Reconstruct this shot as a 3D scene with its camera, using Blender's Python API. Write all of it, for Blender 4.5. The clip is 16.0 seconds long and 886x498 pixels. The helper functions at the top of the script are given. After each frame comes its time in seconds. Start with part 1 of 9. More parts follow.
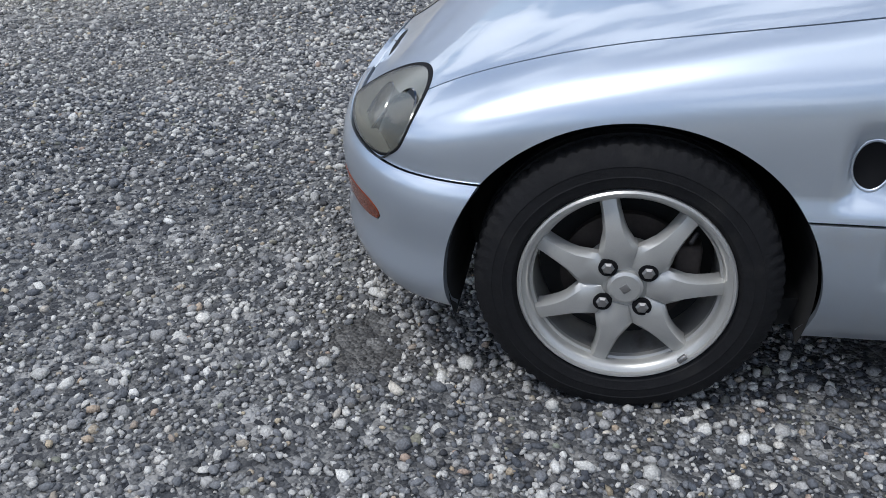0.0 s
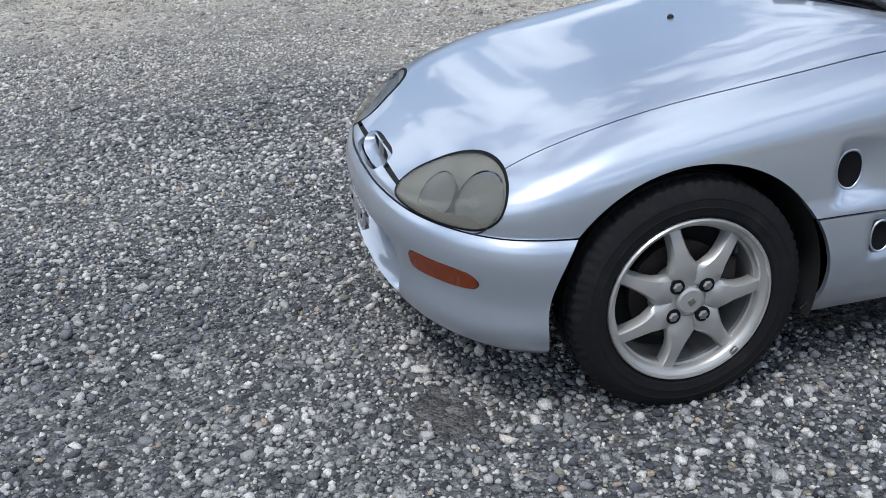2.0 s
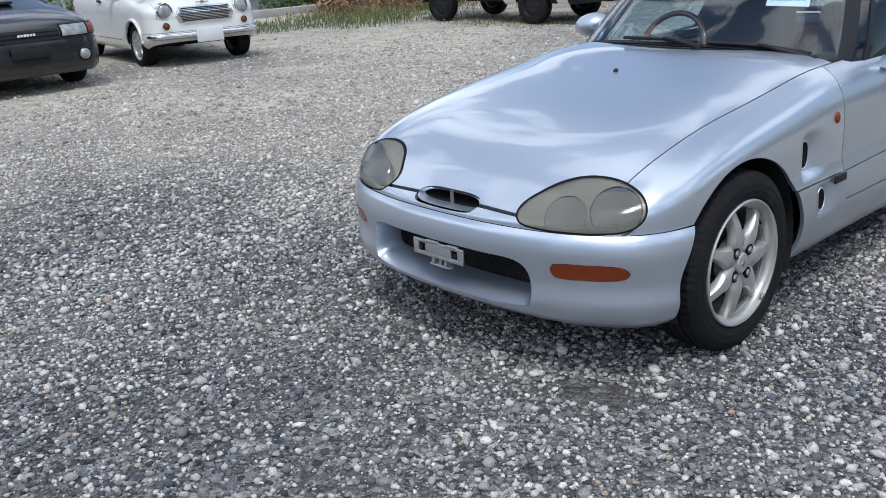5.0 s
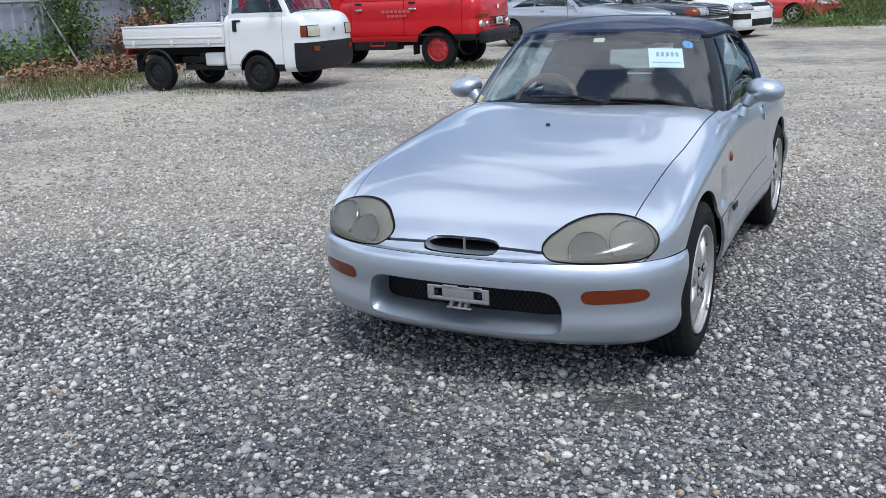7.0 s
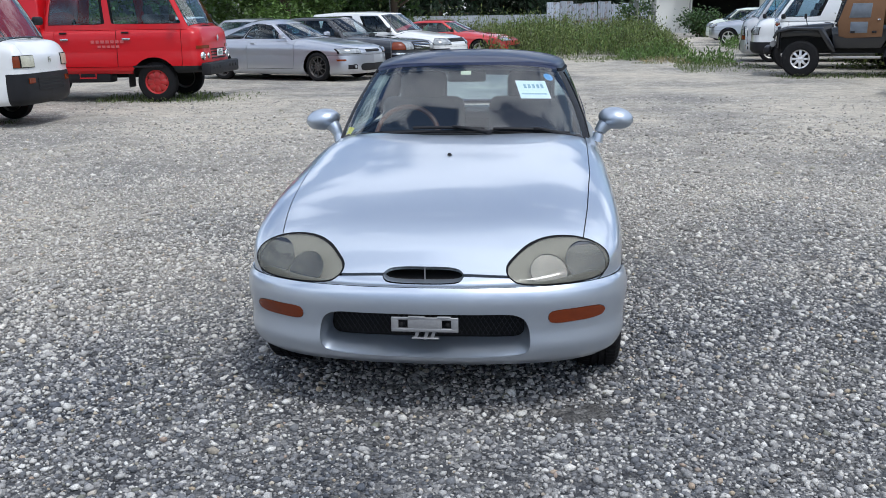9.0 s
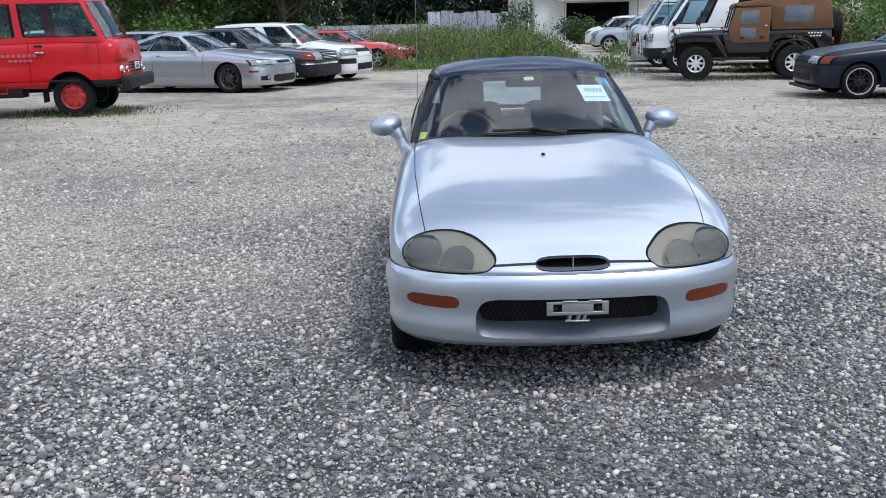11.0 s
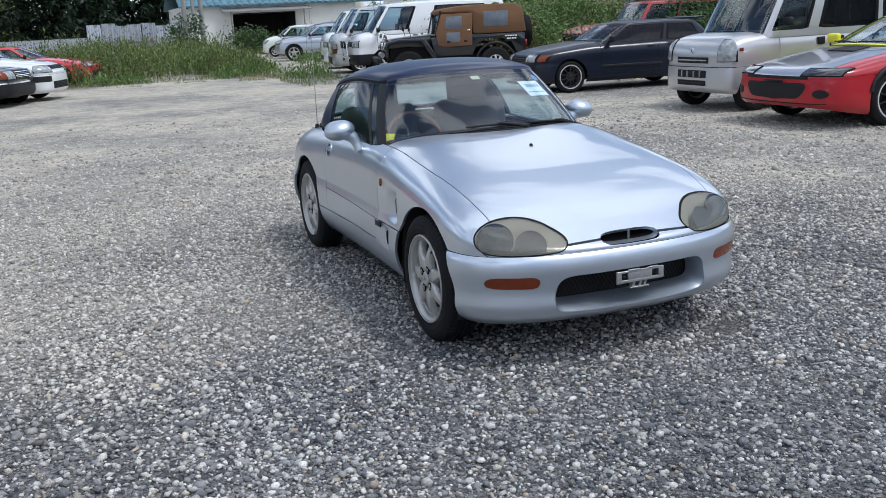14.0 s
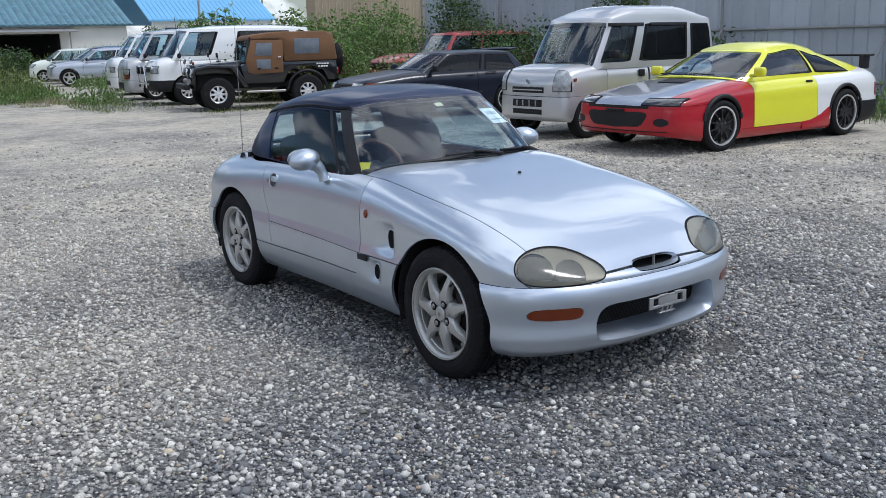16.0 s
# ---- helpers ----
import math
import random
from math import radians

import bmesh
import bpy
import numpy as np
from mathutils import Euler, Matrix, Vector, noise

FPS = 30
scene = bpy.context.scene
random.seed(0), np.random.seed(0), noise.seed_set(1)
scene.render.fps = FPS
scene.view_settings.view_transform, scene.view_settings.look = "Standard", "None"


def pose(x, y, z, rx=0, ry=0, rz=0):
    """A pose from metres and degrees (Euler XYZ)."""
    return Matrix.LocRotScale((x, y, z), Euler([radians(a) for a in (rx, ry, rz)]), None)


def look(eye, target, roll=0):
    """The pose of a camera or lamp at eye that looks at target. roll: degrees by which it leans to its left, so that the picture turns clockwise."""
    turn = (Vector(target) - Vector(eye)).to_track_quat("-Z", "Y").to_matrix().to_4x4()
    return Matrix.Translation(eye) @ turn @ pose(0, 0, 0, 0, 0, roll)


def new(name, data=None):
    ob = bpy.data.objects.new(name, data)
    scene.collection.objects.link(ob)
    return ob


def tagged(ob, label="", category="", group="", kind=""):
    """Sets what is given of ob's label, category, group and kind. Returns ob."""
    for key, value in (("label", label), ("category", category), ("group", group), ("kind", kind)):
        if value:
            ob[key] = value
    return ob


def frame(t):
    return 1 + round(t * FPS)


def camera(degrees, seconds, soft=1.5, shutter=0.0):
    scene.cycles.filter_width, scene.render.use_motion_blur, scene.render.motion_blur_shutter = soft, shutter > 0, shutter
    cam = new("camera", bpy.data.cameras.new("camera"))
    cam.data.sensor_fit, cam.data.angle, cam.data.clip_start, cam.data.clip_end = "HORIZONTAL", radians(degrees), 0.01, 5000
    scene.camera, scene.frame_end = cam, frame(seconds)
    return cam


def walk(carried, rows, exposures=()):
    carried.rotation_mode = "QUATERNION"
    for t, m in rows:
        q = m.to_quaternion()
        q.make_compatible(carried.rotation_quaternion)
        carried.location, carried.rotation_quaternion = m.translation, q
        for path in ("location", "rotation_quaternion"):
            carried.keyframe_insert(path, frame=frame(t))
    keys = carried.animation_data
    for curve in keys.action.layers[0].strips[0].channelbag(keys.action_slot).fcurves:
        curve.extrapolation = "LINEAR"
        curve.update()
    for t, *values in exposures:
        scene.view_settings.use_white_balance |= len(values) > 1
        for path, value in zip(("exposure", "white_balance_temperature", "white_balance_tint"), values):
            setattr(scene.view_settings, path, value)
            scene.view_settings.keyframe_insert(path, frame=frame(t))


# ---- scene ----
cam = camera(51.3, 16.0, soft=0.65)
PATH = [
    (0, (2.158, -0.073, 1.181), (0.438, -0.366, 0.203), -0.7),
    (0.5, (2.271, -0.287, 1.198), (0.486, -0.362, 0.299), -0.4),
    (1, (2.393, -0.47, 1.212), (0.585, -0.37, 0.362), -0.0),
    (1.5, (2.341, -0.704, 1.21), (0.544, -0.438, 0.373), -0.8),
    (2, (2.351, -0.945, 1.24), (0.566, -0.526, 0.443), -2.3),
    (2.5, (2.444, -1.192, 1.275), (0.683, -0.676, 0.478), -3.3),
    (3, (2.387, -1.413, 1.241), (0.639, -0.803, 0.486), -2.8),
    (3.5, (2.321, -1.658, 1.25), (0.61, -0.854, 0.598), -2.7),
    (4, (2.296, -1.945, 1.277), (0.689, -0.931, 0.653), -2.7),
    (4.2, (2.263, -2.042, 1.26), (0.695, -0.972, 0.63), -2.6),
    (6.3, (1.557, -2.928, 1.298), (0.433, -1.376, 0.726), -3.4),
    (6.5, (1.482, -2.994, 1.299), (0.416, -1.394, 0.747), -2.9),
    (7, (1.298, -3.247, 1.325), (0.422, -1.531, 0.789), -2.3),
    (7.5, (1.11, -3.375, 1.32), (0.371, -1.59, 0.801), -2.5),
    (8, (0.864, -3.427, 1.353), (0.234, -1.596, 0.852), -2.5),
    (8.2, (0.783, -3.45, 1.349), (0.238, -1.593, 0.844), -2.1),
    (10.3, (-0.189, -3.774, 1.377), (-0.192, -1.829, 0.909), -1.3),
    (10.5, (-0.278, -3.827, 1.393), (-0.281, -1.883, 0.926), -1.5),
    (11, (-0.527, -3.816, 1.372), (-0.494, -1.874, 0.896), -1.5),
    (11.5, (-0.775, -3.778, 1.368), (-0.598, -1.847, 0.877), -0.8),
    (12, (-1.062, -3.84, 1.386), (-0.714, -1.933, 0.893), -0.8),
    (12.5, (-1.286, -3.831, 1.39), (-0.834, -1.943, 0.909), -1.0),
    (13, (-1.537, -3.746, 1.404), (-0.999, -1.88, 0.928), -1.3),
    (13.5, (-1.812, -3.702, 1.391), (-1.11, -1.889, 0.921), -2.1),
    (14, (-2.07, -3.678, 1.397), (-1.347, -1.876, 0.915), -2.8),
    (14.5, (-2.261, -3.51, 1.397), (-1.489, -1.734, 0.896), -2.9),
    (15, (-2.502, -3.395, 1.399), (-1.553, -1.697, 0.934), -1.4),
    (15.5, (-2.715, -3.277, 1.416), (-1.648, -1.647, 0.964), -1.5),
    (16, (-2.878, -3.018, 1.413), (-1.724, -1.445, 0.972), -1.5),
]
walk(cam, [(t, look(e, a, r)) for t, e, a, r in PATH], exposures=[(0, -0.20, 5950, 10), (7, -0.08, 5950, 10), (11, -0.08, 5950, 10), (16, -0.16, 5950, 10)])


# ---- sky and sun: high hazy sun between broken clouds ----
SUN_TURN, SUN_HIGH = radians(138), radians(61)
world = bpy.data.worlds.new("sky")
scene.world = world
world.use_nodes = True
wn, wl = world.node_tree.nodes, world.node_tree.links
wn.clear()
w_out, w_bg = wn.new("ShaderNodeOutputWorld"), wn.new("ShaderNodeBackground")
w_sky = wn.new("ShaderNodeTexSky")
w_sky.sky_type, w_sky.sun_disc = "NISHITA", False
w_sky.sun_elevation, w_sky.sun_rotation = SUN_HIGH, SUN_TURN
w_sky.dust_density, w_sky.ozone_density = 1.6, 1.4
w_at, w_map, w_noise, w_ramp, w_mix = (wn.new("ShaderNodeTexCoord"), wn.new("ShaderNodeMapping"), wn.new("ShaderNodeTexNoise"),
                                       wn.new("ShaderNodeValToRGB"), wn.new("ShaderNodeMix"))
w_map.inputs["Scale"].default_value = (1.0, 1.25, 1.6)
w_map.inputs["Location"].default_value = (0.7, 3.4, 1.6)
w_noise.inputs["Scale"].default_value, w_noise.inputs["Detail"].default_value = 2.6, 9.0
w_noise.inputs["Roughness"].default_value, w_noise.inputs["Distortion"].default_value = 0.55, 0.5
w_ramp.color_ramp.elements[0].position, w_ramp.color_ramp.elements[1].position = 0.49, 0.585
w_mid = w_ramp.color_ramp.elements.new(0.525)
w_mid.color = (0.62, 0.62, 0.62, 1.0)
w_mix.data_type = "RGBA"
w_mix.inputs["B"].default_value = (11.6, 11.8, 12.2, 1.0)
wl.new(w_at.outputs["Generated"], w_map.inputs["Vector"])
wl.new(w_map.outputs["Vector"], w_noise.inputs["Vector"])
wl.new(w_noise.outputs["Fac"], w_ramp.inputs["Fac"])
wl.new(w_ramp.outputs["Color"], w_mix.inputs["Factor"])
wl.new(w_sky.outputs["Color"], w_mix.inputs["A"])
wl.new(w_mix.outputs["Result"], w_bg.inputs["Color"])
w_bg.inputs["Strength"].default_value = 0.14
wl.new(w_bg.outputs["Background"], w_out.inputs["Surface"])
sun = new("sun", bpy.data.lights.new("sun", "SUN"))
sun.data.energy, sun.data.angle, sun.data.color = 2.1, radians(14), (1.0, 0.96, 0.9)
# the sky counts its turn clockwise from +Y
sun_way = Vector((math.sin(SUN_TURN) * math.cos(SUN_HIGH), math.cos(SUN_TURN) * math.cos(SUN_HIGH), math.sin(SUN_HIGH)))
sun.matrix_world = look(sun_way * 50, (0, 0, 0))


# ---- materials ----
def mat(name, colour, rough=0.5, metal=0.0, coat=0.0, coat_rough=0.03, spec=0.5, vary=0.0, vary_scale=3.0, grain=0.0, grain_scale=120.0,
        bump=0.0, bump_scale=150.0, dirt=None, dirt_scale=2.0, dirt_low=0.55, dirt_high=0.75, rough_vary=0.0, per_object=0.0, per_island=0.0):
    """A surface: colour with broad and fine variation, dirt patches, bump, gloss."""
    m = bpy.data.materials.new(name)
    m.use_nodes = True
    nt = m.node_tree
    n, l = nt.nodes, nt.links
    b = n["Principled BSDF"]
    b.inputs["Roughness"].default_value, b.inputs["Metallic"].default_value = rough, metal
    b.inputs["Coat Weight"].default_value, b.inputs["Coat Roughness"].default_value = coat, coat_rough
    b.inputs["Specular IOR Level"].default_value = spec
    rgba = (*colour, 1.0)
    b.inputs["Base Color"].default_value = rgba
    at = n.new("ShaderNodeTexCoord").outputs["Object"]
    out = None

    def noise_tex(scale, detail=5.0, rough_=0.55):
        t = n.new("ShaderNodeTexNoise")
        t.inputs["Scale"].default_value, t.inputs["Detail"].default_value, t.inputs["Roughness"].default_value = scale, detail, rough_
        l.new(at, t.inputs["Vector"])
        return t.outputs["Fac"]

    def value_shift(fac, low, high, src):
        r = n.new("ShaderNodeMapRange")
        r.inputs["From Min"].default_value, r.inputs["From Max"].default_value = 0.25, 0.75
        r.inputs["To Min"].default_value, r.inputs["To Max"].default_value = low, high
        l.new(fac, r.inputs["Value"])
        h = n.new("ShaderNodeHueSaturation")
        if src is None:
            h.inputs["Color"].default_value = rgba
        else:
            l.new(src, h.inputs["Color"])
        l.new(r.outputs["Result"], h.inputs["Value"])
        return h.outputs["Color"]

    if vary:
        out = value_shift(noise_tex(vary_scale), 1 - vary, 1 + vary, out)
    if grain:
        out = value_shift(noise_tex(grain_scale, 3.0), 1 - grain, 1 + grain, out)
    if per_object:
        out = value_shift(n.new("ShaderNodeObjectInfo").outputs["Random"], 1 - per_object, 1 + per_object, out)
    if per_island:
        out = value_shift(n.new("ShaderNodeNewGeometry").outputs["Random Per Island"], 1 - per_island, 1 + per_island, out)
    if dirt:
        r = n.new("ShaderNodeMapRange")
        r.inputs["From Min"].default_value, r.inputs["From Max"].default_value = dirt_low, dirt_high
        l.new(noise_tex(dirt_scale, 8.0, 0.65), r.inputs["Value"])
        mx = n.new("ShaderNodeMix")
        mx.data_type = "RGBA"
        if out is None:
            mx.inputs["A"].default_value = rgba
        else:
            l.new(out, mx.inputs["A"])
        mx.inputs["B"].default_value = (*dirt, 1.0)
        l.new(r.outputs["Result"], mx.inputs["Factor"])
        out = mx.outputs["Result"]
    if out is not None:
        l.new(out, b.inputs["Base Color"])
    if rough_vary:
        r = n.new("ShaderNodeMapRange")
        r.inputs["To Min"].default_value, r.inputs["To Max"].default_value = max(0.02, rough - rough_vary), min(1.0, rough + rough_vary)
        l.new(noise_tex(9.0, 6.0), r.inputs["Value"])
        l.new(r.outputs["Result"], b.inputs["Roughness"])
    if bump:
        bp = n.new("ShaderNodeBump")
        bp.inputs["Strength"].default_value, bp.inputs["Distance"].default_value = bump, 0.004
        l.new(noise_tex(bump_scale, 4.0), bp.inputs["Height"])
        l.new(bp.outputs["Normal"], b.inputs["Normal"])
    return m


def glass(name, tint, clear=0.75, rough=0.02, haze=0.0, haze_colour=(0.5, 0.5, 0.4), ior=1.5):
    """Thin pane: see-through tint with a mirror coat, and haze where it is weathered."""
    m = bpy.data.materials.new(name)
    m.use_nodes = True
    n, l = m.node_tree.nodes, m.node_tree.links
    n.clear()
    o = n.new("ShaderNodeOutputMaterial")
    tr, gl, lw, mx = n.new("ShaderNodeBsdfTransparent"), n.new("ShaderNodeBsdfGlossy"), n.new("ShaderNodeLayerWeight"), n.new("ShaderNodeMixShader")
    tr.inputs["Color"].default_value = (*[c * clear for c in tint], 1)
    gl.inputs["Roughness"].default_value = rough
    # gloss grows from its head-on share towards grazing sight
    lw.inputs["Blend"].default_value = 0.5
    pw, ml = n.new("ShaderNodeMath"), n.new("ShaderNodeMath")
    pw.operation, ml.operation = "POWER", "MULTIPLY_ADD"
    pw.inputs[1].default_value = 5.0
    head_on = ((ior - 1) / (ior + 1)) ** 2
    ml.inputs[1].default_value, ml.inputs[2].default_value = 1 - head_on, head_on
    l.new(lw.outputs["Facing"], pw.inputs[0])
    l.new(pw.outputs["Value"], ml.inputs[0])
    l.new(ml.outputs["Value"], mx.inputs["Fac"])
    under = tr.outputs["BSDF"]
    if haze:
        df, hm, ns, mr = n.new("ShaderNodeBsdfDiffuse"), n.new("ShaderNodeMixShader"), n.new("ShaderNodeTexNoise"), n.new("ShaderNodeMapRange")
        df.inputs["Color"].default_value = (*haze_colour, 1)
        ns.inputs["Scale"].default_value, ns.inputs["Detail"].default_value = 9.0, 5.0
        mr.inputs["From Min"].default_value, mr.inputs["From Max"].default_value = 0.3, 0.7
        mr.inputs["To Min"].default_value, mr.inputs["To Max"].default_value = haze * 0.7, min(1.0, haze * 1.3)
        l.new(n.new("ShaderNodeTexCoord").outputs["Object"], ns.inputs["Vector"])
        l.new(ns.outputs["Fac"], mr.inputs["Value"])
        l.new(mr.outputs["Result"], hm.inputs["Fac"])
        l.new(under, hm.inputs[1])
        l.new(df.outputs["BSDF"], hm.inputs[2])
        under = hm.outputs["Shader"]
    l.new(under, mx.inputs[1])
    l.new(gl.outputs["BSDF"], mx.inputs[2])
    l.new(mx.outputs["Shader"], o.inputs["Surface"])
    return m


def car_paint(name, colour, metal=0.0, rough=0.35, dull=0.0):
    return mat(name, colour, rough=rough, metal=metal, spec=0.5 - 0.3 * min(1, 2 * dull), coat=1.0 - dull, coat_rough=0.03 + 0.2 * dull, vary=0.03, vary_scale=2.0, grain=0.02,
               grain_scale=300.0, dirt=tuple(0.8 * c + 0.015 for c in colour), dirt_scale=3.5, dirt_low=0.62, dirt_high=0.85)


SILVER = mat("silver metallic paint", (0.570, 0.628, 0.698), rough=0.33, metal=0.80, coat=1.0, coat_rough=0.025, vary=0.02, vary_scale=1.5,
             grain=0.04, grain_scale=900.0)
SILVER.node_tree.nodes["Principled BSDF"].inputs["Coat IOR"].default_value = 1.65
# sides: dusty silver, also darkened in colour for the dim gravel they reflect
SILVER_SIDE = mat("dusty silver paint darkened for ground reflection", (0.49, 0.55, 0.62), rough=0.37, metal=0.80, coat=1.0, coat_rough=0.15, vary=0.03, vary_scale=2.0,
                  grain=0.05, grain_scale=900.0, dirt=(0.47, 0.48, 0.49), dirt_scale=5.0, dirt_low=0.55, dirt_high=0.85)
NAVY = mat("dark navy roof paint", (0.006, 0.013, 0.045), rough=0.4, spec=0.2, coat=0.3, coat_rough=0.05, vary=0.15, vary_scale=3.0,
           dirt=(0.02, 0.026, 0.05), dirt_scale=4.0, dirt_low=0.5, dirt_high=0.8)
RUBBER = mat("tyre rubber", (0.009, 0.009, 0.010), rough=0.8, spec=0.25, vary=0.2, vary_scale=6.0, grain=0.2, grain_scale=90.0, bump=0.35, bump_scale=140.0,
             dirt=(0.026, 0.025, 0.023), dirt_scale=9.0, dirt_low=0.55, dirt_high=0.8)
BLACK = mat("black plastic", (0.013, 0.013, 0.015), rough=0.5, spec=0.28, vary=0.2, grain=0.15, bump=0.15, bump_scale=400.0)
DARK = mat("dark underside", (0.012, 0.012, 0.012), rough=0.9, vary=0.3)
SEAL = mat("black rubber seal", (0.007, 0.007, 0.008), rough=0.75, spec=0.15, vary=0.1)
ALLOY = mat("silver painted alloy", (0.49, 0.485, 0.46), rough=0.36, metal=0.55, vary=0.06, vary_scale=9.0, grain=0.05, grain_scale=500.0,
            dirt=(0.3, 0.28, 0.25), dirt_scale=11.0, dirt_low=0.58, dirt_high=0.85, rough_vary=0.12)
CHROME = mat("chrome", (0.75, 0.75, 0.74), rough=0.1, metal=1.0, vary=0.05, rough_vary=0.06)
RUSTY = mat("rusty brake steel", (0.04, 0.032, 0.028), rough=0.75, metal=0.3, vary=0.3, vary_scale=20.0, grain=0.2)
STEEL = mat("brushed grey steel", (0.35, 0.34, 0.33), rough=0.42, metal=0.9, vary=0.15, vary_scale=14.0, grain=0.1)
ZINC = mat("zinc-plated bracket", (0.36, 0.36, 0.36), rough=0.4, metal=0.5, vary=0.1, vary_scale=25.0, grain=0.08)
AMBER = mat("amber lens", (0.17, 0.030, 0.006), rough=0.25, spec=0.3, coat=0.4, vary=0.12, vary_scale=40.0, bump=0.2, bump_scale=220.0)
RED_LENS = mat("red lens", (0.32, 0.015, 0.012), rough=0.15, coat=1.0, vary=0.1, vary_scale=30.0)
WINDSHIELD = glass("windscreen glass", (0.78, 0.92, 0.98), 0.92, ior=2.05)
TINTED = glass("tinted side glass", (0.72, 0.88, 0.93), 0.92, ior=1.65)
PRIVACY = glass("dark privacy glass", (0.25, 0.28, 0.28), 0.45)
LENS = glass("weathered lamp lens", (0.93, 0.92, 0.84), 0.93, rough=0.13, haze=0.175, haze_colour=(0.42, 0.415, 0.355))
BOWL = mat("lamp housing", (0.25, 0.248, 0.225), rough=0.45, metal=0.5, vary=0.12, vary_scale=12.0)
REFLECTOR = mat("lamp reflector", (0.15, 0.155, 0.16), rough=0.11, metal=1.0, vary=0.2, vary_scale=16.0)
MESH_WIRE = mat("dull dark wire", (0.03, 0.03, 0.033), rough=0.5, metal=0.5, vary=0.3, vary_scale=40.0)
BULB_DARK = mat("dark bulb shield", (0.05, 0.05, 0.05), rough=0.4, metal=0.4, vary=0.2, vary_scale=30.0)
BARREL = mat("dusty inner rim", (0.30, 0.295, 0.28), rough=0.55, metal=0.4, vary=0.2, vary_scale=12.0, dirt=(0.14, 0.125, 0.11), dirt_scale=14.0, dirt_low=0.5, dirt_high=0.75)
SEAT = mat("dark grey seat cloth", (0.05, 0.05, 0.053), rough=0.9, vary=0.2, grain=0.25, grain_scale=350.0, bump=0.3, bump_scale=400.0)
TRIM = mat("dark grey dashboard plastic", (0.03, 0.03, 0.032), rough=0.65, vary=0.15, bump=0.2, bump_scale=500.0)
WOOD = mat("brown wheel rim", (0.20, 0.085, 0.04), rough=0.3, coat=0.6, vary=0.25, vary_scale=20.0)
HEADLINER = mat("pale grey headliner cloth", (0.30, 0.30, 0.31), rough=0.9, vary=0.08, grain=0.1, grain_scale=300.0)
PAPER = mat("white paper", (0.78, 0.82, 0.83), rough=0.7, vary=0.03)
YELLOW_PAPER = mat("yellow sticker", (0.80, 0.66, 0.03), rough=0.6, vary=0.05)
CREAM_PAPER = mat("pale cream sticker", (0.66, 0.64, 0.42), rough=0.6, vary=0.1)
BLUE_INK = mat("blue sticker", (0.10, 0.33, 0.62), rough=0.5, vary=0.1)
GREY_INK = mat("grey print", (0.25, 0.38, 0.42), rough=0.7, vary=0.05)
DARK_INK = mat("dark print", (0.03, 0.05, 0.06), rough=0.7, vary=0.05)


# ---- mesh tools ----
def pchip(xs, ys):
    """A smooth curve through points that never overshoots."""
    xs, ys = np.array(xs, float), np.array(ys, float)
    h, d = np.diff(xs), np.diff(ys) / np.diff(xs)
    m = np.zeros_like(ys)
    m[0], m[-1] = d[0], d[-1]
    for i in range(1, len(xs) - 1):
        if d[i - 1] * d[i] > 0:
            a, b = 2 * h[i] + h[i - 1], h[i] + 2 * h[i - 1]
            m[i] = (a + b) / (a / d[i - 1] + b / d[i])

    def f(x):
        x = np.clip(np.asarray(x, float), xs[0], xs[-1])
        i = np.clip(np.searchsorted(xs, x) - 1, 0, len(xs) - 2)
        t = (x - xs[i]) / h[i]
        return ((1 + 2 * t) * (1 - t) ** 2 * ys[i] + t * (1 - t) ** 2 * h[i] * m[i] + t * t * (3 - 2 * t) * ys[i + 1]
                + t * t * (t - 1) * h[i] * m[i + 1])
    return f


def through_points(pts, n, closed=False):
    """n points evenly along a smooth line through pts."""
    p = np.array(pts, float)
    q = np.vstack([p[-1], p, p[0], p[1]]) if closed else np.vstack([2 * p[0] - p[1], p, 2 * p[-1] - p[-2]])
    line = []
    for i in range(1, len(q) - 2):
        a, b, c, d = q[i - 1], q[i], q[i + 1], q[i + 2]
        lab, lbc, lcd = (max(1e-6, np.linalg.norm(v)) for v in (b - a, c - b, d - c))
        m1 = (c - a) / (lab + lbc) * lbc
        m2 = (d - b) / (lbc + lcd) * lbc
        for t in np.arange(24) / 24:
            line.append((2 * t ** 3 - 3 * t * t + 1) * b + (t ** 3 - 2 * t * t + t) * m1 + (3 * t * t - 2 * t ** 3) * c + (t ** 3 - t * t) * m2)
    line.append(q[-2])
    line = np.array(line)
    far = np.r_[0, np.cumsum(np.linalg.norm(np.diff(line, axis=0), axis=1))]
    at = np.linspace(0, far[-1], n + 1 if closed else n)
    if closed:
        at = at[:-1]
    return np.stack([np.interp(at, far, line[:, k]) for k in range(p.shape[1])], 1)


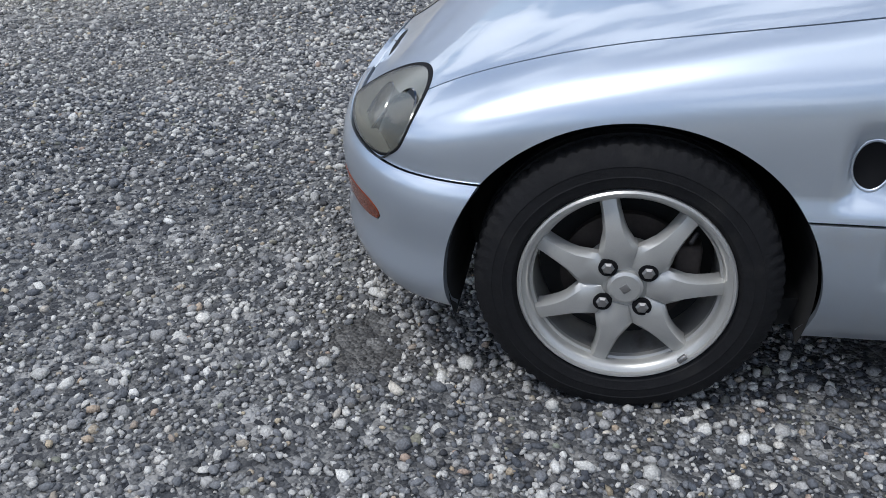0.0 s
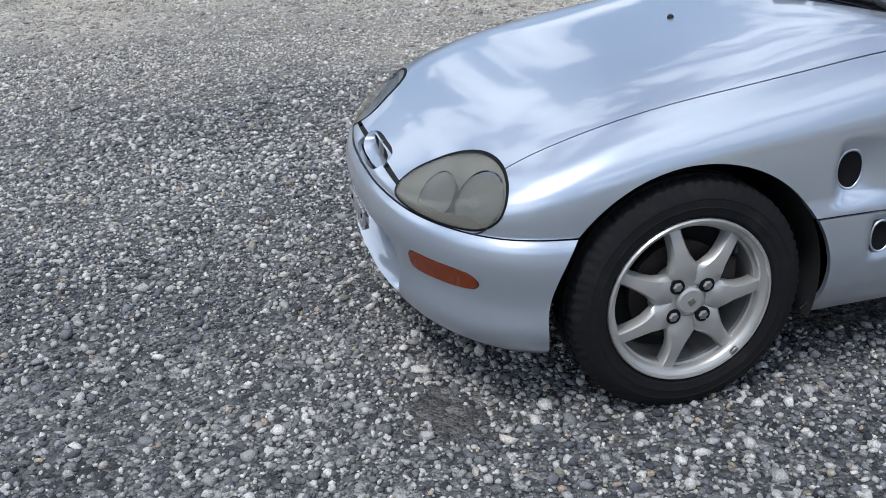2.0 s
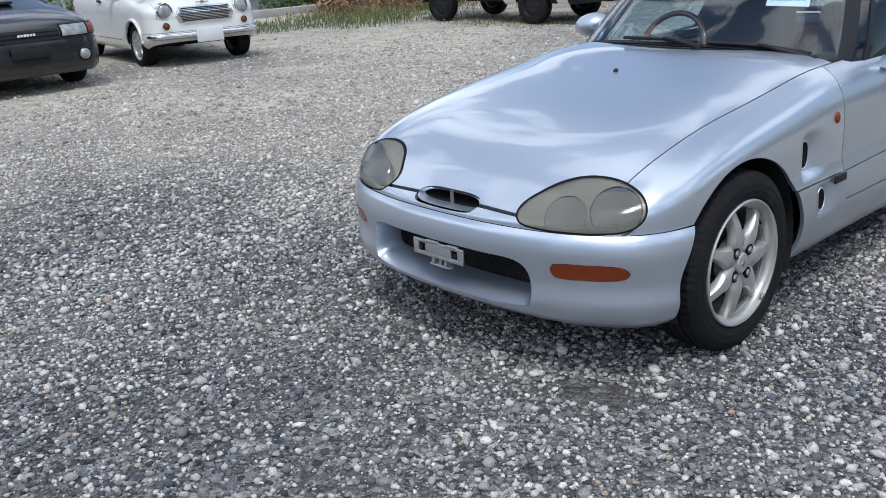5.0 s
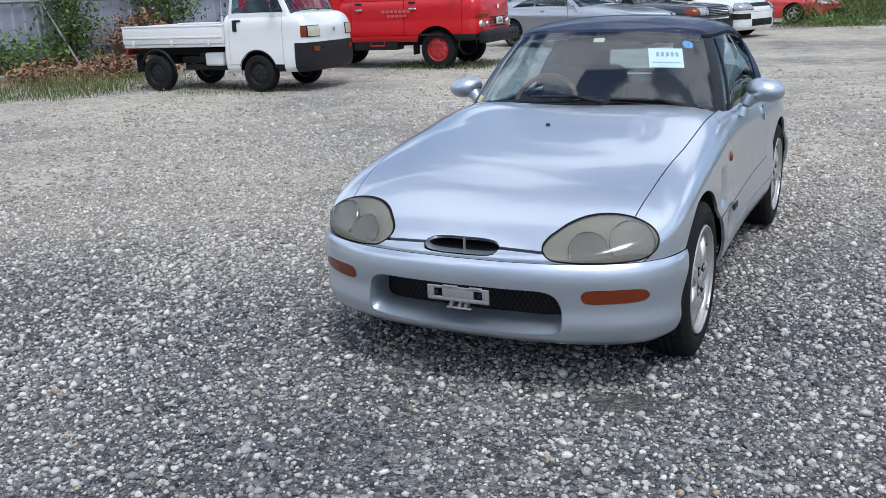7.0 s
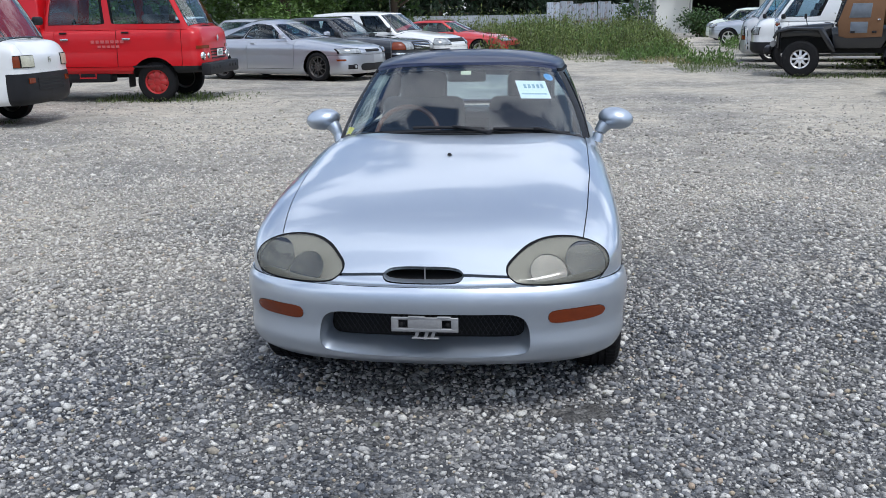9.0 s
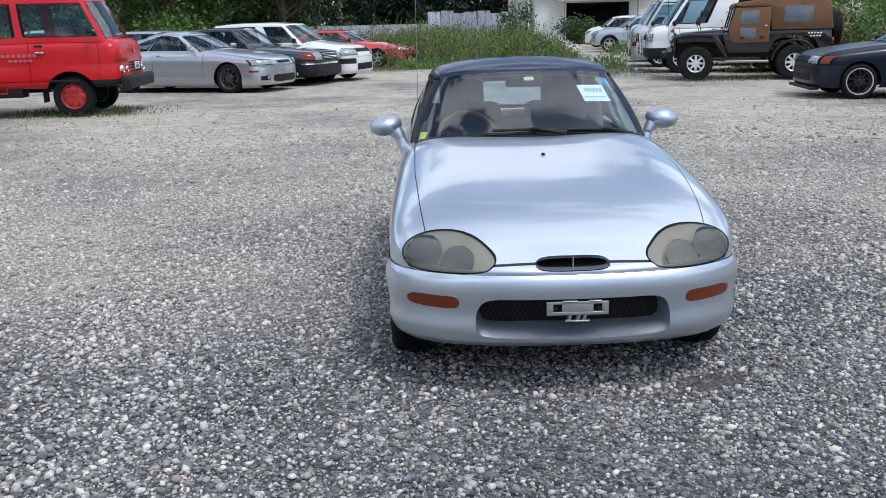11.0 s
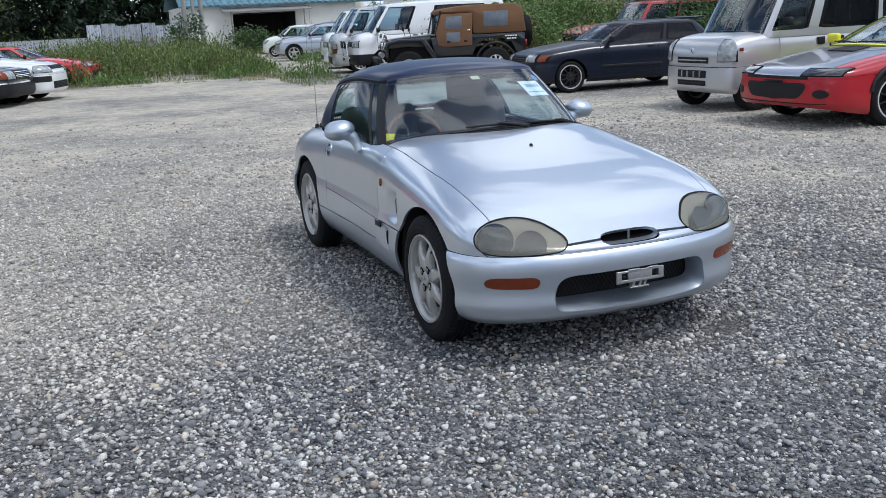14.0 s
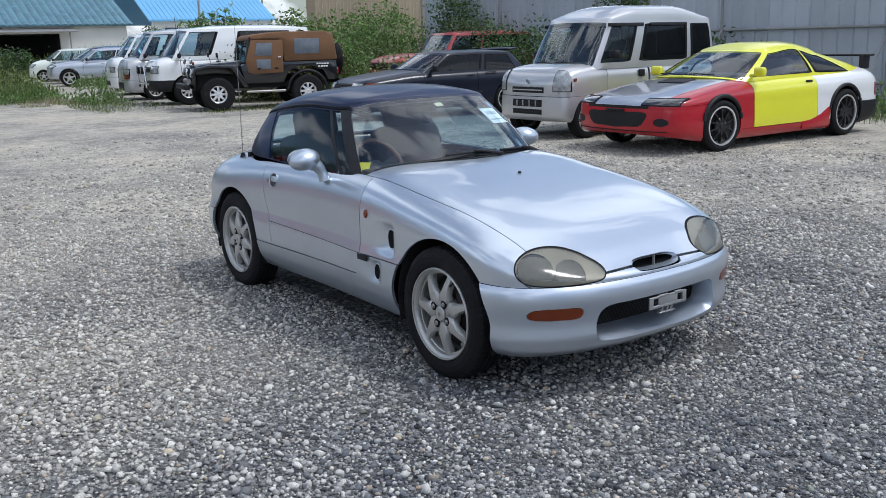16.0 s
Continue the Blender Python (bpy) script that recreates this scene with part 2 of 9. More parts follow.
class Skin:
    """A smooth surface patch: places, normals, two surface numbers, faces."""

    def __init__(self, p, n, uv, faces):
        self.p, self.n, self.uv, self.faces = p, n, uv, faces

    @staticmethod
    def grid(g, u, v):
        a, b = g.shape[:2]
        du, dv = np.gradient(g, axis=0), np.gradient(g, axis=1)
        nor = np.cross(du, dv)
        nor /= np.maximum(1e-9, np.linalg.norm(nor, axis=2, keepdims=True))
        i = np.arange(a * b).reshape(a, b)
        faces = np.stack([i[:-1, :-1], i[1:, :-1], i[1:, 1:], i[:-1, 1:]], -1).reshape(-1, 4)
        uv = np.stack(np.broadcast_arrays(np.asarray(u)[:, None], np.asarray(v)[None, :]), -1)
        return Skin(g.reshape(-1, 3), nor.reshape(-1, 3), uv.reshape(-1, 2).astype(float), [tuple(f) for f in faces.tolist()])

    def keep(self, f):
        """The part where f(places, numbers) is above zero, cut cleanly along the line f = 0."""
        val = f(self.p, self.uv)
        val = np.where(np.abs(val) < 1e-6, 1e-6, val)
        p, nor, uv = list(self.p), list(self.n), list(self.uv)
        cut, faces = {}, []
        vl = val.tolist()
        for face in self.faces:
            s = [vl[i] > 0 for i in face]
            if all(s):
                faces.append(face)
            elif any(s):
                poly = []
                for k, i in enumerate(face):
                    j = face[(k + 1) % len(face)]
                    if vl[i] > 0:
                        poly.append(i)
                    if (vl[i] > 0) != (vl[j] > 0):
                        key = (min(i, j), max(i, j))
                        if key not in cut:
                            a, b = key
                            t = vl[a] / (vl[a] - vl[b])
                            cut[key] = len(p)
                            p.append(p[a] + (p[b] - p[a]) * t)
                            nor.append(nor[a] + (nor[b] - nor[a]) * t)
                            uv.append(uv[a] + (uv[b] - uv[a]) * t)
                        poly.append(cut[key])
                if len(poly) > 2:
                    faces.append(tuple(poly))
        used = sorted({i for fc in faces for i in fc})
        new_i = {o: k for k, o in enumerate(used)}
        if not used:
            return Skin(np.zeros((0, 3)), np.zeros((0, 3)), np.zeros((0, 2)), [])
        nn = np.array([nor[i] for i in used])
        nn /= np.maximum(1e-9, np.linalg.norm(nn, axis=1, keepdims=True))
        return Skin(np.array([p[i] for i in used]), nn, np.array([uv[i] for i in used]), [tuple(new_i[i] for i in fc) for fc in faces])

    def renormal(self, where):
        """True normals again at the points that were shifted by hand."""
        acc = np.zeros_like(self.p)
        f = np.array(self.faces)
        d = np.cross(self.p[f[:, 2]] - self.p[f[:, 0]], self.p[f[:, 3]] - self.p[f[:, 1]])
        for k in range(4):
            np.add.at(acc, f[:, k], d)
        acc /= np.maximum(1e-12, np.linalg.norm(acc, axis=1, keepdims=True))
        self.n = np.where(where[:, None], acc * np.sign((acc * self.n).sum(1))[:, None], self.n)

    def moved(self, out):
        return Skin(self.p + self.n * out, self.n, self.uv, self.faces)

    def mirrored(self):
        flip = np.array([-1, 1, 1])
        return Skin(self.p * flip, self.n * flip, self.uv, [fc[::-1] for fc in self.faces])

    def whole(self):
        """With its mirror image, welded on the middle plane."""
        p = self.p.copy()
        on = np.abs(p[:, 0]) < 1e-4
        p[on, 0] = 0
        k, back = len(p), {}
        extra = []
        for i in range(k):
            if on[i]:
                back[i] = i
            else:
                back[i] = k + len(extra)
                extra.append(i)
        flip = np.array([-1, 1, 1])
        nor = self.n.copy()
        nor[on, 0] = 0
        faces = self.faces + [tuple(back[i] for i in fc[::-1]) for fc in self.faces]
        return Skin(np.vstack([p, p[extra] * flip]), np.vstack([nor, nor[extra] * flip]), np.vstack([self.uv, self.uv[extra]]), faces)

    def mesh(self, name, lip=0.012):
        """Mesh data with true normals; lip: how deep the rim is turned in."""
        p, nor, faces = [tuple(v) for v in self.p], [tuple(v) for v in self.n], list(self.faces)
        if lip:
            count = {}
            for fc in self.faces:
                for k, i in enumerate(fc):
                    j = fc[(k + 1) % len(fc)]
                    count[(min(i, j), max(i, j))] = (i, j) if (min(i, j), max(i, j)) not in count else None
            for e in count.values():
                if e is None:
                    continue
                i, j = e
                a, b = self.p[i], self.p[j]
                c, d = b - self.n[j] * lip, a - self.n[i] * lip
                side = np.cross(b - a, self.n[i])
                ln = np.linalg.norm(side)
                if ln < 1e-9:
                    continue
                side = side / ln
                k = len(p)
                p += [tuple(a), tuple(b), tuple(c), tuple(d)]
                nor += [tuple(side)] * 4
                faces.append((k + 1, k, k + 3, k + 2))
        me = bpy.data.meshes.new(name)
        me.from_pydata(p, [], faces)
        me.validate()
        me.polygons.foreach_set("use_smooth", [True] * len(me.polygons))
        if len(me.vertices) == len(nor):
            me.normals_split_custom_set_from_vertices(nor)
        me.update()
        return me


def outline_distance(pts, n=160):
    """Signed distance to a smooth closed outline in a plane, above zero inside."""
    c = through_points(pts, n, True)

    def f(q):
        a, b = c, np.roll(c, -1, 0)
        best = np.full(len(q), 1e9)
        inside = np.zeros(len(q), bool)
        for (ax, ay), (bx, by) in zip(a, b):
            dx, dy = bx - ax, by - ay
            t = np.clip(((q[:, 0] - ax) * dx + (q[:, 1] - ay) * dy) / max(1e-12, dx * dx + dy * dy), 0, 1)
            best = np.minimum(best, (q[:, 0] - ax - t * dx) ** 2 + (q[:, 1] - ay - t * dy) ** 2)
            cross = ((ay > q[:, 1]) != (by > q[:, 1])) & (q[:, 0] < (bx - ax) * (q[:, 1] - ay) / (by - ay if by != ay else 1e-12) + ax)
            inside ^= cross
        return np.where(inside, 1, -1) * np.sqrt(best)
    return f


def thing(name, label, category, m=None, group="", kind=""):
    ob = new(name)
    ob.empty_display_size = 0.1
    if m is not None:
        ob.matrix_world = m
    return tagged(ob, label, category, group, kind)


def part(name, data, material, parent=None, label=""):
    """One mesh object from a bmesh, mesh data or a Skin, under its thing."""
    if isinstance(data, Skin):
        data = data.mesh(name)
    elif isinstance(data, bmesh.types.BMesh):
        me = bpy.data.meshes.new(name)
        data.to_mesh(me)
        data.free()
        data = me
    if not data.materials:
        data.materials.append(material)
    ob = new(name, data)
    ob.parent = parent
    return tagged(ob, label)


def smooth(bm, sharp=35):
    for f in bm.faces:
        f.smooth = True
    for e in bm.edges:
        if len(e.link_faces) == 2 and e.calc_face_angle(0) > radians(sharp):
            e.smooth = False
    return bm


def box(size, at=(0, 0, 0), bevel=0.0, turn=None, segments=2):
    bm = bmesh.new()
    bmesh.ops.create_cube(bm, size=1.0)
    bmesh.ops.scale(bm, vec=size, verts=bm.verts)
    if bevel:
        bmesh.ops.bevel(bm, geom=bm.edges[:], offset=bevel, segments=segments, affect="EDGES", profile=0.5)
    if turn:
        bmesh.ops.transform(bm, matrix=pose(0, 0, 0, *turn), verts=bm.verts)
    bmesh.ops.translate(bm, vec=at, verts=bm.verts)
    return smooth(bm, 50)


def joined(*bms):
    """Several bmeshes of one part in one."""
    out = bms[0]
    for b in bms[1:]:
        me = bpy.data.meshes.new("tmp")
        b.to_mesh(me)
        b.free()
        out.from_mesh(me)
        bpy.data.meshes.remove(me)
    return out


def prism(poly, lo, hi, axis="x", bevel=0.0):
    """A solid with the outline poly in the plane across axis, from lo to hi."""
    bm = bmesh.new()
    put = {"x": lambda a, b, c: (c, a, b), "y": lambda a, b, c: (a, c, b), "z": lambda a, b, c: (a, b, c)}[axis]
    lower, upper = [bm.verts.new(put(a, b, lo)) for a, b in poly], [bm.verts.new(put(a, b, hi)) for a, b in poly]
    bm.faces.new(lower[::-1]), bm.faces.new(upper)
    for i in range(len(poly)):
        j = (i + 1) % len(poly)
        bm.faces.new((lower[i], lower[j], upper[j], upper[i]))
    bmesh.ops.recalc_face_normals(bm, faces=bm.faces)
    if bevel:
        bmesh.ops.bevel(bm, geom=bm.edges[:], offset=bevel, segments=2, affect="EDGES", profile=0.5)
    return smooth(bm, 40)


def lathe(profile, steps=48, axis="x", closed=False):
    """Turns (radius, along) points round the axis."""
    bm = bmesh.new()
    rings = []
    for r, a in profile:
        ring = []
        for k in range(steps):
            w = 2 * math.pi * k / steps
            c, s = r * math.cos(w), r * math.sin(w)
            ring.append(bm.verts.new({"x": (a, c, s), "y": (c, a, s), "z": (c, s, a)}[axis]))
        rings.append(ring)
    pairs = list(zip(rings, rings[1:])) + ([(rings[-1], rings[0])] if closed else [])
    for p, q in pairs:
        for k in range(steps):
            j = (k + 1) % steps
            bm.faces.new((p[k], p[j], q[j], q[k]))
    if not closed:
        for ring in (rings[0], rings[-1]):
            if ring and profile[rings.index(ring)][0] > 1e-4:
                bm.faces.new(ring)
    bmesh.ops.remove_doubles(bm, verts=bm.verts, dist=1e-5)
    bmesh.ops.recalc_face_normals(bm, faces=bm.faces)
    return smooth(bm, 32)


def tube(points, radius, sides=8, smooth_n=0, closed=False):
    """A round bar along points; radius may be a list."""
    pts = np.array(points, float)
    if smooth_n:
        pts = through_points(pts, smooth_n, closed)
    k = len(pts)
    rad = np.interp(np.linspace(0, 1, k), np.linspace(0, 1, len(radius)), radius) if isinstance(radius, (list, tuple)) else np.full(k, radius)
    bm = bmesh.new()
    rings = []
    for i in range(k):
        d = pts[(i + 1) % k] - pts[i - 1] if closed else pts[min(i + 1, k - 1)] - pts[max(i - 1, 0)]
        d = Vector(d).normalized()
        up = Vector((0, 0, 1)) if abs(d.z) < 0.9 else Vector((1, 0, 0))
        a = d.cross(up).normalized()
        b = a.cross(d)
        rings.append([bm.verts.new(Vector(pts[i]) + (a * math.cos(w) + b * math.sin(w)) * rad[i]) for w in np.arange(sides) * 2 * math.pi / sides])
    for i in range(k if closed else k - 1):
        p, q = rings[i], rings[(i + 1) % k]
        for s in range(sides):
            bm.faces.new((p[s], p[(s + 1) % sides], q[(s + 1) % sides], q[s]))
    if not closed:
        bm.faces.new(rings[0][::-1]), bm.faces.new(rings[-1])
    bmesh.ops.recalc_face_normals(bm, faces=bm.faces)
    return smooth(bm, 60)


def moved(bm, m):
    bmesh.ops.transform(bm, matrix=m, verts=bm.verts)
    return bm


def smoothstep(x):
    x = np.clip(x, 0, 1)
    return x * x * (3 - 2 * x)


# ---- ground ----
EARTH_SPOT = (0.53, -0.53)


def gravel_material(name, far):
    m = bpy.data.materials.new(name)
    m.use_nodes = True
    n, l = m.node_tree.nodes, m.node_tree.links
    b = n["Principled BSDF"]
    b.inputs["Roughness"].default_value = 0.9
    at = n.new("ShaderNodeTexCoord").outputs["Object"]

    def tex(kind, scale, **more):
        t = n.new(kind)
        t.inputs["Scale"].default_value = scale
        for k, v in more.items():
            t.inputs[k].default_value = v
        l.new(at, t.inputs["Vector"])
        return t

    def ramp(src, stops):
        r = n.new("ShaderNodeValToRGB")
        e = r.color_ramp.elements
        while len(e) < len(stops):
            e.new(0.5)
        for el, (p, c) in zip(e, stops):
            el.position, el.color = p, (*c, 1)
        l.new(src, r.inputs["Fac"])
        return r.outputs["Color"]

    def mixed(fac, a, b_, blend="MIX"):
        x = n.new("ShaderNodeMix")
        x.data_type, x.blend_type = "RGBA", blend
        if isinstance(fac, float):
            x.inputs["Factor"].default_value = fac
        else:
            l.new(fac, x.inputs["Factor"])
        l.new(a, x.inputs["A"]), l.new(b_, x.inputs["B"])
        return x.outputs["Result"]

    stones = tex("ShaderNodeTexVoronoi", 40.0, Randomness=1.0)
    small = tex("ShaderNodeTexVoronoi", 120.0, Randomness=1.0)
    sep = n.new("ShaderNodeSeparateColor")
    l.new(stones.outputs["Color"], sep.inputs["Color"])
    sep2 = n.new("ShaderNodeSeparateColor")
    l.new(small.outputs["Color"], sep2.inputs["Color"])
    grey = ramp(sep.outputs["Red"], [(0.0, (0.045, 0.048, 0.055)), (0.35, (0.13, 0.135, 0.145)), (0.6, (0.27, 0.27, 0.265)), (0.82, (0.48, 0.47, 0.445)), (1.0, (0.72, 0.71, 0.68))])
    fine = ramp(sep2.outputs["Green"], [(0.0, (0.05, 0.053, 0.058)), (0.5, (0.17, 0.17, 0.17)), (1.0, (0.48, 0.47, 0.44))])
    lay = tex("ShaderNodeTexNoise", 9.0, Detail=5.0)
    pick = n.new("ShaderNodeMapRange")
    pick.inputs["From Min"].default_value, pick.inputs["From Max"].default_value = 0.42, 0.58
    l.new(lay.outputs["Fac"], pick.inputs["Value"])
    base = mixed(pick.outputs["Result"], grey, fine)
    # pale dusty tone growing with distance from the car's front, broken by broad noise
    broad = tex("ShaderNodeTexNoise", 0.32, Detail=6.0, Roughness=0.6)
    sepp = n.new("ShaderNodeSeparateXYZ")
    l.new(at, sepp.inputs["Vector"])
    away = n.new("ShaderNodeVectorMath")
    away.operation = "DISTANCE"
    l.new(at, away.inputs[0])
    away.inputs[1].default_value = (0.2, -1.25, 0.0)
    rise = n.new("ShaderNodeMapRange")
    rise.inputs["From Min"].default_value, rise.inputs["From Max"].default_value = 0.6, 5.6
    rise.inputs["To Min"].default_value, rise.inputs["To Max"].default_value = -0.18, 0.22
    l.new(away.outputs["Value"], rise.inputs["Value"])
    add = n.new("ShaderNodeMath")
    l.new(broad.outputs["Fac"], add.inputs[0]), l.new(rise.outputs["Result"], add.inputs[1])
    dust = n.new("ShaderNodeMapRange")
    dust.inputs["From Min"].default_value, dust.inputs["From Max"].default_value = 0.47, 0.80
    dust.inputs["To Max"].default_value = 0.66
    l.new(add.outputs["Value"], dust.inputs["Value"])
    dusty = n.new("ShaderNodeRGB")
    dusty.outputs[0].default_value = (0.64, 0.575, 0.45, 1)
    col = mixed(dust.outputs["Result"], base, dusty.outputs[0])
    earth = tex("ShaderNodeTexNoise", 1.7, Detail=7.0, Roughness=0.65)
    em = n.new("ShaderNodeMapRange")
    em.inputs["From Min"].default_value, em.inputs["From Max"].default_value = 0.63, 0.75
    em.inputs["To Max"].default_value = 0.55
    l.new(earth.outputs["Fac"], em.inputs["Value"])
    brown = n.new("ShaderNodeRGB")
    brown.outputs[0].default_value = (0.13, 0.115, 0.095, 1)
    col = mixed(em.outputs["Result"], col, brown.outputs[0])
    # one bare earth spot beside the front wheel
    spot = n.new("ShaderNodeVectorMath")
    spot.operation = "DISTANCE"
    spot.inputs[1].default_value = (EARTH_SPOT[0], EARTH_SPOT[1], 0.0)
    l.new(at, spot.inputs[0])
    bare = n.new("ShaderNodeMapRange")
    bare.inputs["From Min"].default_value, bare.inputs["From Max"].default_value = 0.20, 0.08
    bare.inputs["To Max"].default_value = 0.45
    l.new(spot.outputs["Value"], bare.inputs["Value"])
    col = mixed(bare.outputs["Result"], col, brown.outputs[0])
    # scuffed and damp mottling at hand and pace size
    worn = tex("ShaderNodeTexNoise", 3.4, Detail=9.0, Roughness=0.72)
    wm, hv = n.new("ShaderNodeMapRange"), n.new("ShaderNodeHueSaturation")
    wm.inputs["From Min"].default_value, wm.inputs["From Max"].default_value = 0.3, 0.7
    wm.inputs["To Min"].default_value, wm.inputs["To Max"].default_value = 0.62, 1.30
    l.new(worn.outputs["Fac"], wm.inputs["Value"])
    l.new(col, hv.inputs["Color"]), l.new(wm.outputs["Result"], hv.inputs["Value"])
    # near ground darkened further: shade in the gaps between stones, put into the colour
    gap_dark, hf = n.new("ShaderNodeMapRange"), n.new("ShaderNodeHueSaturation")
    gap_dark.inputs["From Min"].default_value, gap_dark.inputs["From Max"].default_value = 0.35, 0.75
    gap_dark.inputs["To Min"].default_value, gap_dark.inputs["To Max"].default_value = 0.48, 1.0
    l.new(add.outputs["Value"], gap_dark.inputs["Value"])
    l.new(hv.outputs["Color"], hf.inputs["Color"]), l.new(gap_dark.outputs["Result"], hf.inputs["Value"])
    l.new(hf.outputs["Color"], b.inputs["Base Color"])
    h1, h2 = stones.outputs["Distance"], small.outputs["Distance"]
    hm = n.new("ShaderNodeMath")
    hm.operation = "MULTIPLY_ADD"
    l.new(h2, hm.inputs[0])
    hm.inputs[1].default_value = 0.4
    l.new(h1, hm.inputs[2])
    bp = n.new("ShaderNodeBump")
    bp.invert = True
    bp.inputs["Strength"].default_value, bp.inputs["Distance"].default_value = 0.9, 0.02
    l.new(hm.outputs["Value"], bp.inputs["Height"])
    l.new(bp.outputs["Normal"], b.inputs["Normal"])
    return m


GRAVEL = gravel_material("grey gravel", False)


def ground_z(x, y):
    """Gentle unevenness of the yard."""
    return (0.006 * np.sin(1.7 * x + 0.4) * np.sin(1.3 * y + 1.1) + 0.004 * np.sin(3.9 * x + 2.0 * y)) * np.minimum(1, np.hypot(x, y - 1) / 3 + 0.35)


def build_ground():
    fine_x = np.concatenate([[-2500, -600, -200, -90], np.arange(-60, -20, 5), np.arange(-20, -6, 0.8), np.arange(-6, 6, 0.12), np.arange(6, 20, 0.8), np.arange(20, 61, 5), [90, 200, 600, 2500]])
    fine_y = np.concatenate([[-2500, -600, -200, -90], np.arange(-60, -20, 5), np.arange(-20, -7, 0.8), np.arange(-7, 6, 0.12), np.arange(6, 40, 0.8), np.arange(40, 81, 5), [120, 250, 700, 2500]])
    gx, gy = np.meshgrid(fine_x, fine_y, indexing="ij")
    near = np.exp(-(np.maximum(0, np.hypot(gx, gy) - 12) / 8) ** 2)
    g = np.stack([gx, gy, ground_z(gx, gy) * near], -1)
    sk = Skin.grid(g, fine_x, fine_y)
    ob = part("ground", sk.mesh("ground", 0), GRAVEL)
    tagged(ob, "wide open yard covered with grey crushed gravel", "ground", kind="structure")


build_ground()


# ---- body surfaces ----
def lower_shell(outline, spine, zb, zs, zc, side, power, ns=150, nv=26, nw=46):
    """Half of a car body below the glass: a side wall on a plan outline (nose to tail), and a deck that rounds over to the middle line."""
    o = through_points(outline, ns)
    d = np.gradient(o, axis=0)
    nrm = np.stack([d[:, 1], -d[:, 0]], 1)
    nrm /= np.linalg.norm(nrm, axis=1, keepdims=True)
    nrm[0], nrm[-1] = (0, -1), (0, 1)
    rows, vs = [], []
    for t in np.linspace(0, 1, nv):
        q = o + nrm * side(t, o[:, 1])[:, None]
        z = zb(o[:, 1]) + (zs(o[:, 1]) - zb(o[:, 1])) * t
        rows.append(np.stack([q[:, 0], q[:, 1], z], 1))
        vs.append(t)
    ys = spine(o[:, 1])
    top = rows[-1]
    p = power(top[:, 1])
    # even steps along the rounded deck line, station by station
    ang = np.linspace(0, 1, 500)[None, :] ** (p[:, None] / 2) * 0.5
    ang = np.concatenate([ang, 1 - ang[:, ::-1][:, 1:]], 1) * math.pi / 2
    inn, up = 1 - np.cos(ang) ** (2 / p[:, None]), np.sin(ang) ** (2 / p[:, None])
    reach, rise = np.hypot(top[:, 0], ys - top[:, 1])[:, None], np.maximum(.05, zc(ys) - zs(o[:, 1]))[:, None]
    arc = np.concatenate([np.zeros((ns, 1)), np.cumsum(np.hypot(np.diff(inn, axis=1) * reach, np.diff(up, axis=1) * rise), axis=1)], 1)
    at = np.linspace(0, 1, nw + 1) ** 1.25
    W = np.stack([np.interp(at * arc[i, -1], arc[i], inn[i]) for i in range(ns)])
    G = np.stack([np.interp(at * arc[i, -1], arc[i], up[i]) for i in range(ns)])
    for k in range(1, nw + 1):
        w, g = W[:, k], G[:, k]
        x = top[:, 0] * (1 - w)
        y = top[:, 1] * (1 - w) + ys * w
        z = zs(o[:, 1]) + (zc(y) - zs(o[:, 1])) * g
        rows.append(np.stack([x, y, z], 1))
        vs.append(1 + k / nw)
    g = np.stack(rows, 1)
    g[0, :, 0] = 0
    g[-1, :, 0] = 0
    g[:, -1, 0] = 0
    return Skin.grid(g, np.linspace(0, 1, ns), vs)


def upper_shell(base, top, roof_spine, roof_z, bulge, ns=140, nv=36, nw=26, roof_power=2.0):
    """Half of a car's glasshouse: from the base line up to the roof edge, and the roof. The first surface number runs from control point to control point."""
    k = len(base)
    both = through_points(np.hstack([np.array(base, float), np.array(top, float), np.arange(k)[:, None] * 0.08]), ns)
    B, T, s = both[:, :3], both[:, 3:6], both[:, 6] / 0.08
    out = np.gradient(B[:, :2], axis=0)
    out = np.stack([out[:, 1], -out[:, 0]], 1)
    out /= np.maximum(1e-9, np.linalg.norm(out, axis=1, keepdims=True))
    rows, vs = [], []
    for t in np.linspace(0, 1, nv):
        r = B + (T - B) * t
        r[:, :2] += out * (bulge * 4 * t * (1 - t))
        rows.append(r)
        vs.append(t)
    ys = roof_spine(T[:, 1])
    for i in range(1, nw + 1):
        w = 1 - math.cos(math.pi / 2 * i / nw)
        y = T[:, 1] * (1 - w) + ys * w
        g = (1 - (1 - w) ** roof_power) ** (1 / roof_power)
        rows.append(np.stack([T[:, 0] * (1 - w), y, T[:, 2] + (roof_z(y) - T[:, 2]) * g], 1))
        vs.append(1 + w)
    g = np.stack(rows, 1)
    g[0, :, 0] = 0
    g[-1, :, 0] = 0
    g[:, -1, 0] = 0
    return Skin.grid(g, s, vs)


def both_sides(name, skin, material, parent, label="", lip=0.012):
    for sk in (skin, skin.mirrored()):
        part(name, sk.mesh(name, lip), material, parent, label)


# ---- silver roadster with the dark hard top ----
def rounded_loop(half, n=64):
    """Closed outline from half of it: mirrored in x."""
    h = [tuple(p) for p in half]
    return h + [(-x, z) for x, z in h[::-1] if x > 1e-6]


